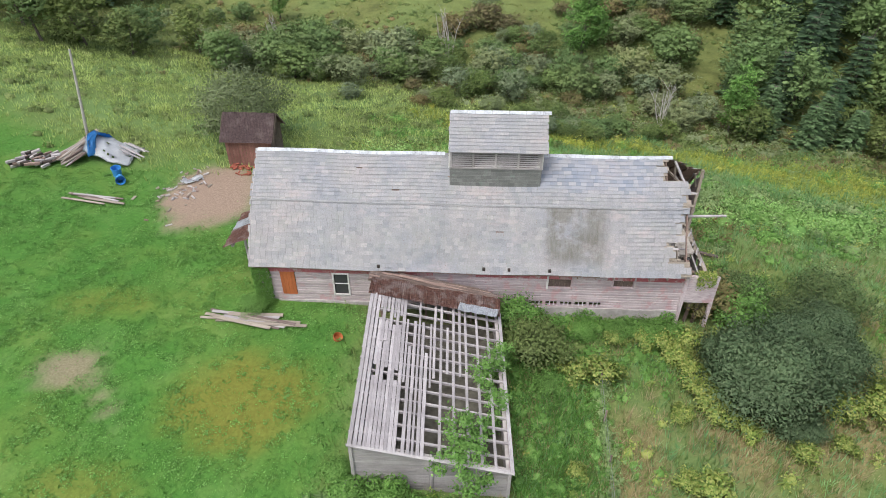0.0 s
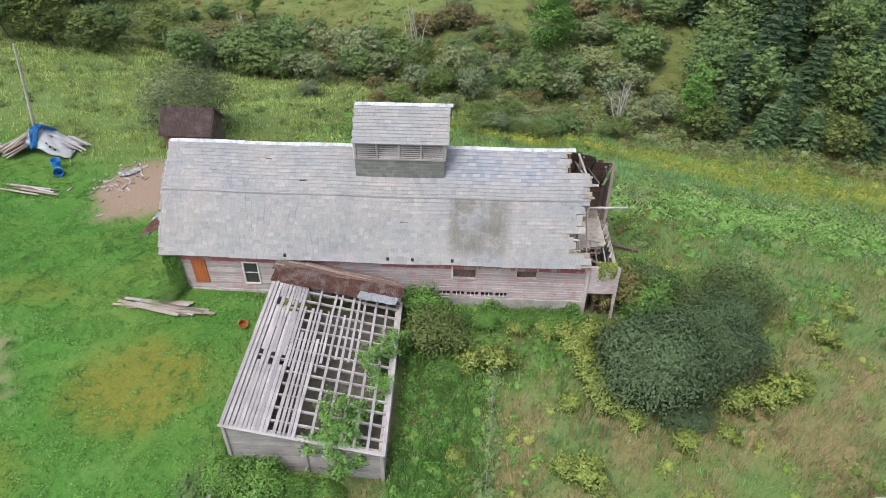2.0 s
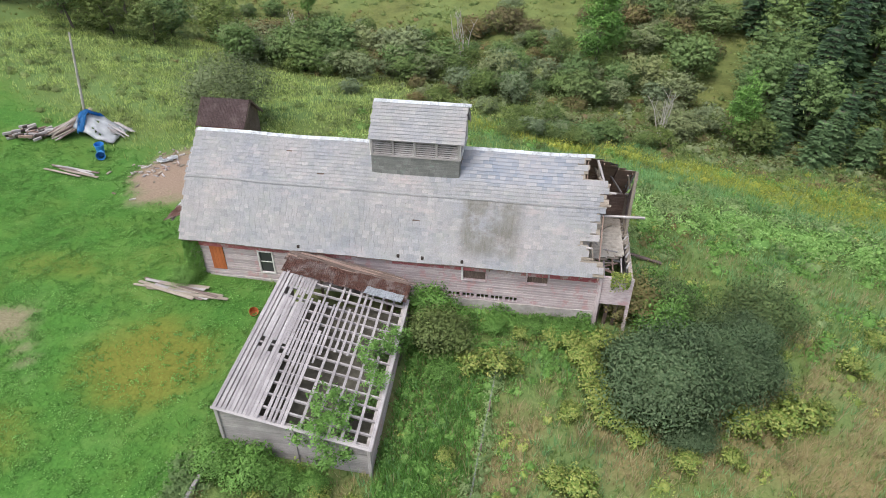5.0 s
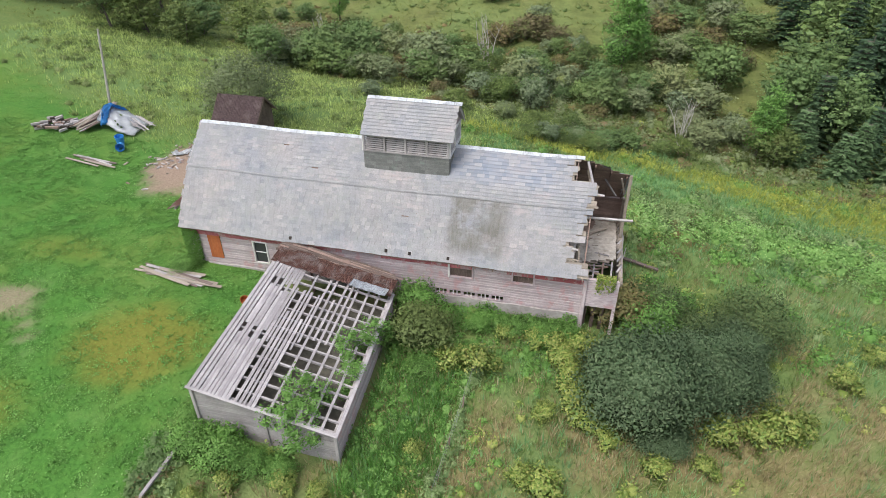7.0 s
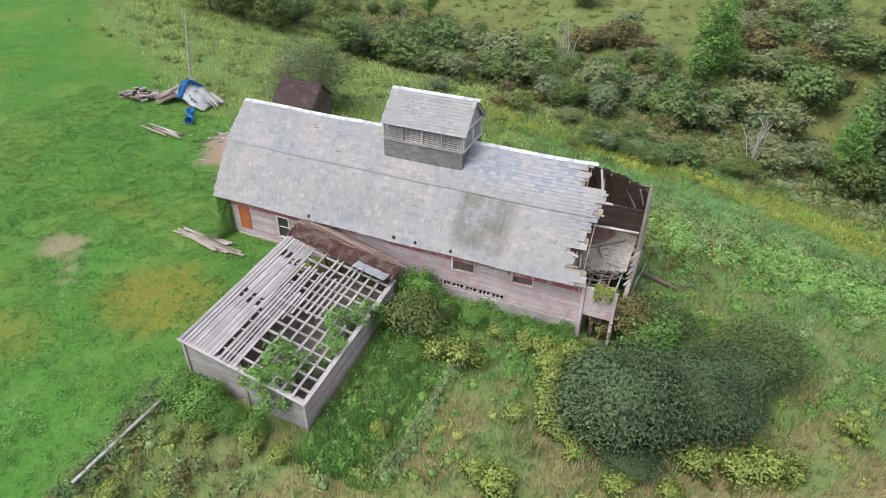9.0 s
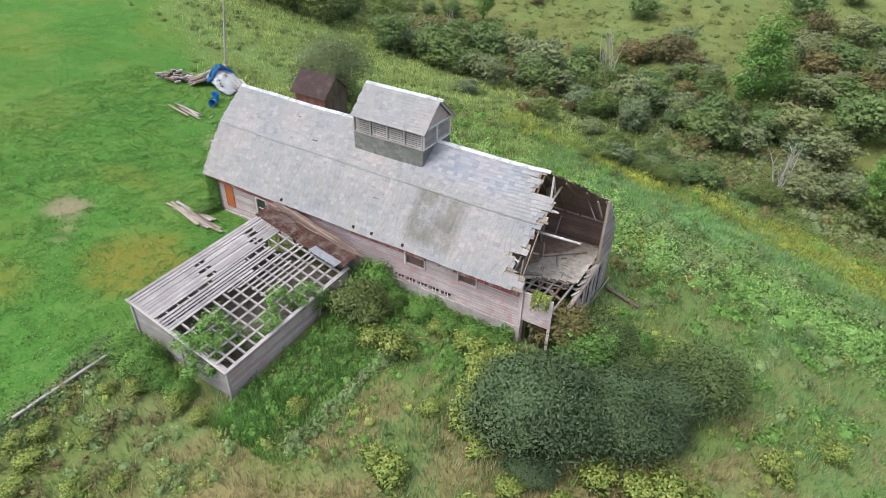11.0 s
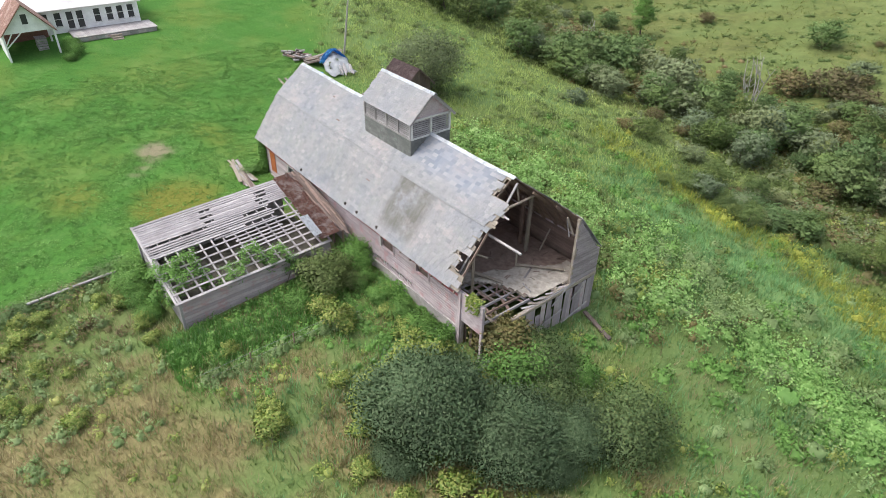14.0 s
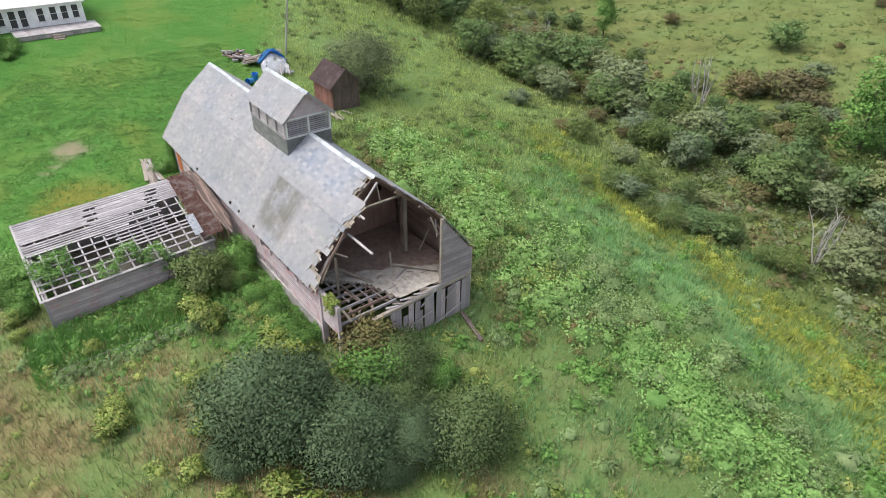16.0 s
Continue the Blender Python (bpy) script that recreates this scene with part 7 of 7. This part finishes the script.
weeds("vine_weeds", "pale green sprawling vine weeds down the slope", 900, (19, 40, 30, 48), lambda x, y: lime_band(x, y) * (0.7 + 0.8 * fuzzy(x, y, 2.2, 35)), 1.1, 1.0, 190, 0.18, L_MINT)
weeds("vine_weeds", "lime green sprawling vine weeds on the bank", 900, (-9, 19, 30, 48), lambda x, y: lime_band(x, y) * (0.62 + 0.75 * fuzzy(x, y, 1.6, 37)), 1.1, 1.1, 190, 0.2, L_LIME)
weeds("vine_weeds", "yellow-olive vine weeds among the bank's growth", 420, (-9, 18, 34, 47), lambda x, y: lime_band(x, y) * s_step((fuzzy(x, y, 1.7, 41) - 0.15) / 0.12), 0.7, 1.0, 90, 0.18, L_YELLOW)
weeds("bank_weeds", "olive weeds and briars behind the barn", 330, (-10, 14, 34.8, 42), lambda x, y: rough_zone(x, y) * s_step((fuzzy(x, y, 1.8, 43) + 0.05) / 0.15), 0.65, 0.9, 80, 0.17, L_OLIVE)
weeds("bank_weeds", "browned weeds behind the barn", 260, (-10, 20, 34.8, 43), lambda x, y: rough_zone(x, y) * s_step((fuzzy(x, y, 1.5, 45) - 0.2) / 0.12), 0.55, 0.8, 70, 0.15, L_RUSSET)
weeds("slope_tufts", "dark green tufts of rank growth on the slope", 420, (12, 44, 28, 56), lambda x, y: rough_zone(x, y) * s_step((fuzzy(x, y, 1.9, 47) - 0.25) / 0.12) * (1 - 0.7 * cool_band(x, y)), 0.6, 0.6, 70, 0.16, L_DULL)
weeds("slope_tufts", "yellow flecked weeds on the slope", 260, (14, 44, 26, 58), lambda x, y: rough_zone(x, y) * s_step((fuzzy(x, y, 1.6, 49) - 0.3) / 0.12), 0.5, 0.6, 60, 0.15, L_YELLOW)
weeds("valley_floor_weeds", "brown and olive weeds of the wet valley floor", 450, (8, 48, 56, 74), lambda x, y: s_step((y + 0.2 * x - 62.5) / 1.5) * (0.55 + 0.5 * fuzzy(x, y, 2.4, 51)), 0.75, 0.7, 40, 0.22, L_BROWN)
weeds("valley_floor_weeds", "grey-green sedge of the wet valley floor", 900, (-4, 48, 56, 74), lambda x, y: s_step((y + 0.2 * x - 62) / 1.5) * (0.5 - 0.5 * fuzzy(x, y, 2.4, 51)), 0.75, 0.7, 40, 0.22, L_OLIVE)
grass("bright_grass", "rank bright green grass beside the lean-to", 5200, (2.9, 7.4, 13.6, 23), lambda x, y: s_step((6.6 - x) / 0.4) * (0.8 + 0.2 * fuzzy(x, y, 1.5, 3)), 0.34, 5, 0.14, 0.022, G_LAWN)
weeds("vine_weeds", "green sprawling weeds over the slope", 620, (-9, 44, 26, 56), lambda x, y: rough_zone(x, y) * (1 - cool_band(x, y)) * s_step((fuzzy(x, y, 3, 13) - 0.1) / 0.15), 0.75, 0.55, 90, 0.19, L_GREEN)
weeds("grey_weeds", "dull grey-green weeds and briars on the slope", 600, (12, 42, 33, 50), lambda x, y: dull_band(x, y) * (1 - lime_band(x, y)) * (0.6 + 0.8 * fuzzy(x, y, 1.8, 53)), 1.0, 0.9, 130, 0.18, L_DULL)
weeds("olive_weeds", "olive weeds on the upper slope", 420, (-9, 30, 37, 62), lambda x, y: rough_zone(x, y) * (1 - cool_band(x, y)) * s_step((fuzzy(x, y, 2.6, 19) - 0.2) / 0.15), 0.6, 0.5, 70, 0.18, L_OLIVE)
grass("goldenrod_stems", "yellow-tipped goldenrod stems on the lower slope", 26000, (-6, 46, 46, 68), lambda x, y: gold_band(x, y) * (0.75 + 0.25 * fuzzy(x, y, 2, 4)), 0.55, 4, 0.22, 0.032, G_GOLD)
weeds("goldenrod", "yellow flowering goldenrod along the valley side", 1150, (-6, 46, 46, 66), lambda x, y: gold_band(x, y) * s_step((fuzzy(x, y, 3, 15) + 0.2) / 0.2), 0.7, 0.6, 70, 0.17, G_GOLD)
weeds("yellow_weeds", "yellowing weeds in the rough meadow", 1600, (-4, 42, -12, 32), lambda x, y: rough_zone(x, y) * s_step((fuzzy(x, y, 2.4, 16) - 0.1) / 0.15) * 0.9, 0.42, 0.45, 34, 0.13, L_YELLOW)
weeds("green_weeds", "rank green weeds beside the lean-to", 620, (2.6, 12, 14, 26), lambda x, y: s_step((7 - x) / 0.8) + 0.8 * s_step((y - 22.3) * 2), 0.4, 0.45, 34, 0.12, L_GREEN)
# dark leaves stand in for the shadow on the bank beside the lawn
weeds("bank_weeds", "low dark weeds in place of the shaded bank at the lawn edge", 420, (-5.8, -3.2, 3, 14.6), lambda x, y: np.exp(-((x + 4.6 + 0.02 * (y - 10)) / 0.55) ** 2), 0.45, 0.4, 40, 0.13, L_FOREST)
weeds("fence_weeds", "dull grey weeds along the old wire fence", 200, (6.3, 8.1, 14.4, 23), lambda x, y: np.exp(-((x - 7.15 - 0.06 * (y - 18)) / 0.3) ** 2), 0.35, 0.55, 40, 0.12, L_DULL)
weeds("dead_weeds", "brown seeding weeds on the rough bank", 260, (-5, 3, 4, 13), lambda x, y: s_step((fuzzy(x, y, 1.8, 21) - 0.0) / 0.15) * s_step((1.5 - x) / 1.5), 0.4, 0.5, 36, 0.13, L_BROWN, body=False)
weeds("pale_weeds", "pale grey-green weeds on the rough bank", 260, (-5, 8, 4, 14), lambda x, y: s_step((fuzzy(x, y, 2, 23) - 0.1) / 0.15), 0.42, 0.5, 40, 0.13, L_DULL)
weeds("field_weeds", "dark weeds dotted over the back field", 850, (-52, 10, 42, 74), lambda x, y: rough_zone(x, y) * s_step((fuzzy(x, y, 3, 17) - 0.05) / 0.2), 0.7, 0.6, 45, 0.18, L_OLIVE)
weeds("undergrowth", "dark undergrowth along the valley floor", 1500, (-50, 70, 60, 100), lambda x, y: np.exp(-((y + 0.35 * x - 74) / 6.5) ** 2), 1.0, 0.9, 30, 0.28, L_GREYGREEN, "undergrowth")
weeds("undergrowth", "olive scrub along the valley floor", 1200, (-50, 70, 58, 104), lambda x, y: np.exp(-((y + 0.35 * x - 75) / 9) ** 2), 0.9, 0.9, 28, 0.26, L_OLIVE, "undergrowth")
weeds("undergrowth", "browned bracken along the valley floor", 1300, (-40, 50, 62, 104), lambda x, y: np.exp(-((y + 0.3 * x - 82) / 12) ** 2) * s_step((fuzzy(x, y, 4, 27)) / 0.15), 0.8, 0.6, 30, 0.24, L_BROWN, "undergrowth")
weeds("undergrowth", "yellow-green scrub along the valley floor", 700, (-50, 60, 62, 104), lambda x, y: np.exp(-((y + 0.3 * x - 80) / 10) ** 2) * s_step((fuzzy(x, y, 3.5, 29)) / 0.15), 0.8, 0.7, 30, 0.24, L_YELLOW, "undergrowth")
weeds("hill_scrub", "low yellow-green scrub on the far hillside", 1500, (-60, 50, 84, 135), lambda x, y: s_step((fuzzy(x, y, 5, 33) - 0.05) / 0.15), 0.8, 0.5, 26, 0.24, L_VALE, "scrub")
weeds("hill_scrub", "scattered low scrub on the far hillside", 420, (-70, 60, 86, 150), lambda x, y: s_step((fuzzy(x, y, 6, 18)) / 0.15), 0.8, 0.6, 24, 0.26, L_OLIVE, "scrub")

# ---- slates that can be told apart over the east bay ----
for v in PICKED:
    c = v.mean(0)
    me = bpy.data.meshes.new("slate")
    me.from_pydata((v - c).tolist(), [], SLATE_FACES.tolist())
    me.materials.append(M_SLATE)
    ob = new("slate", me)
    ob.location = c
    under(ob, roof)
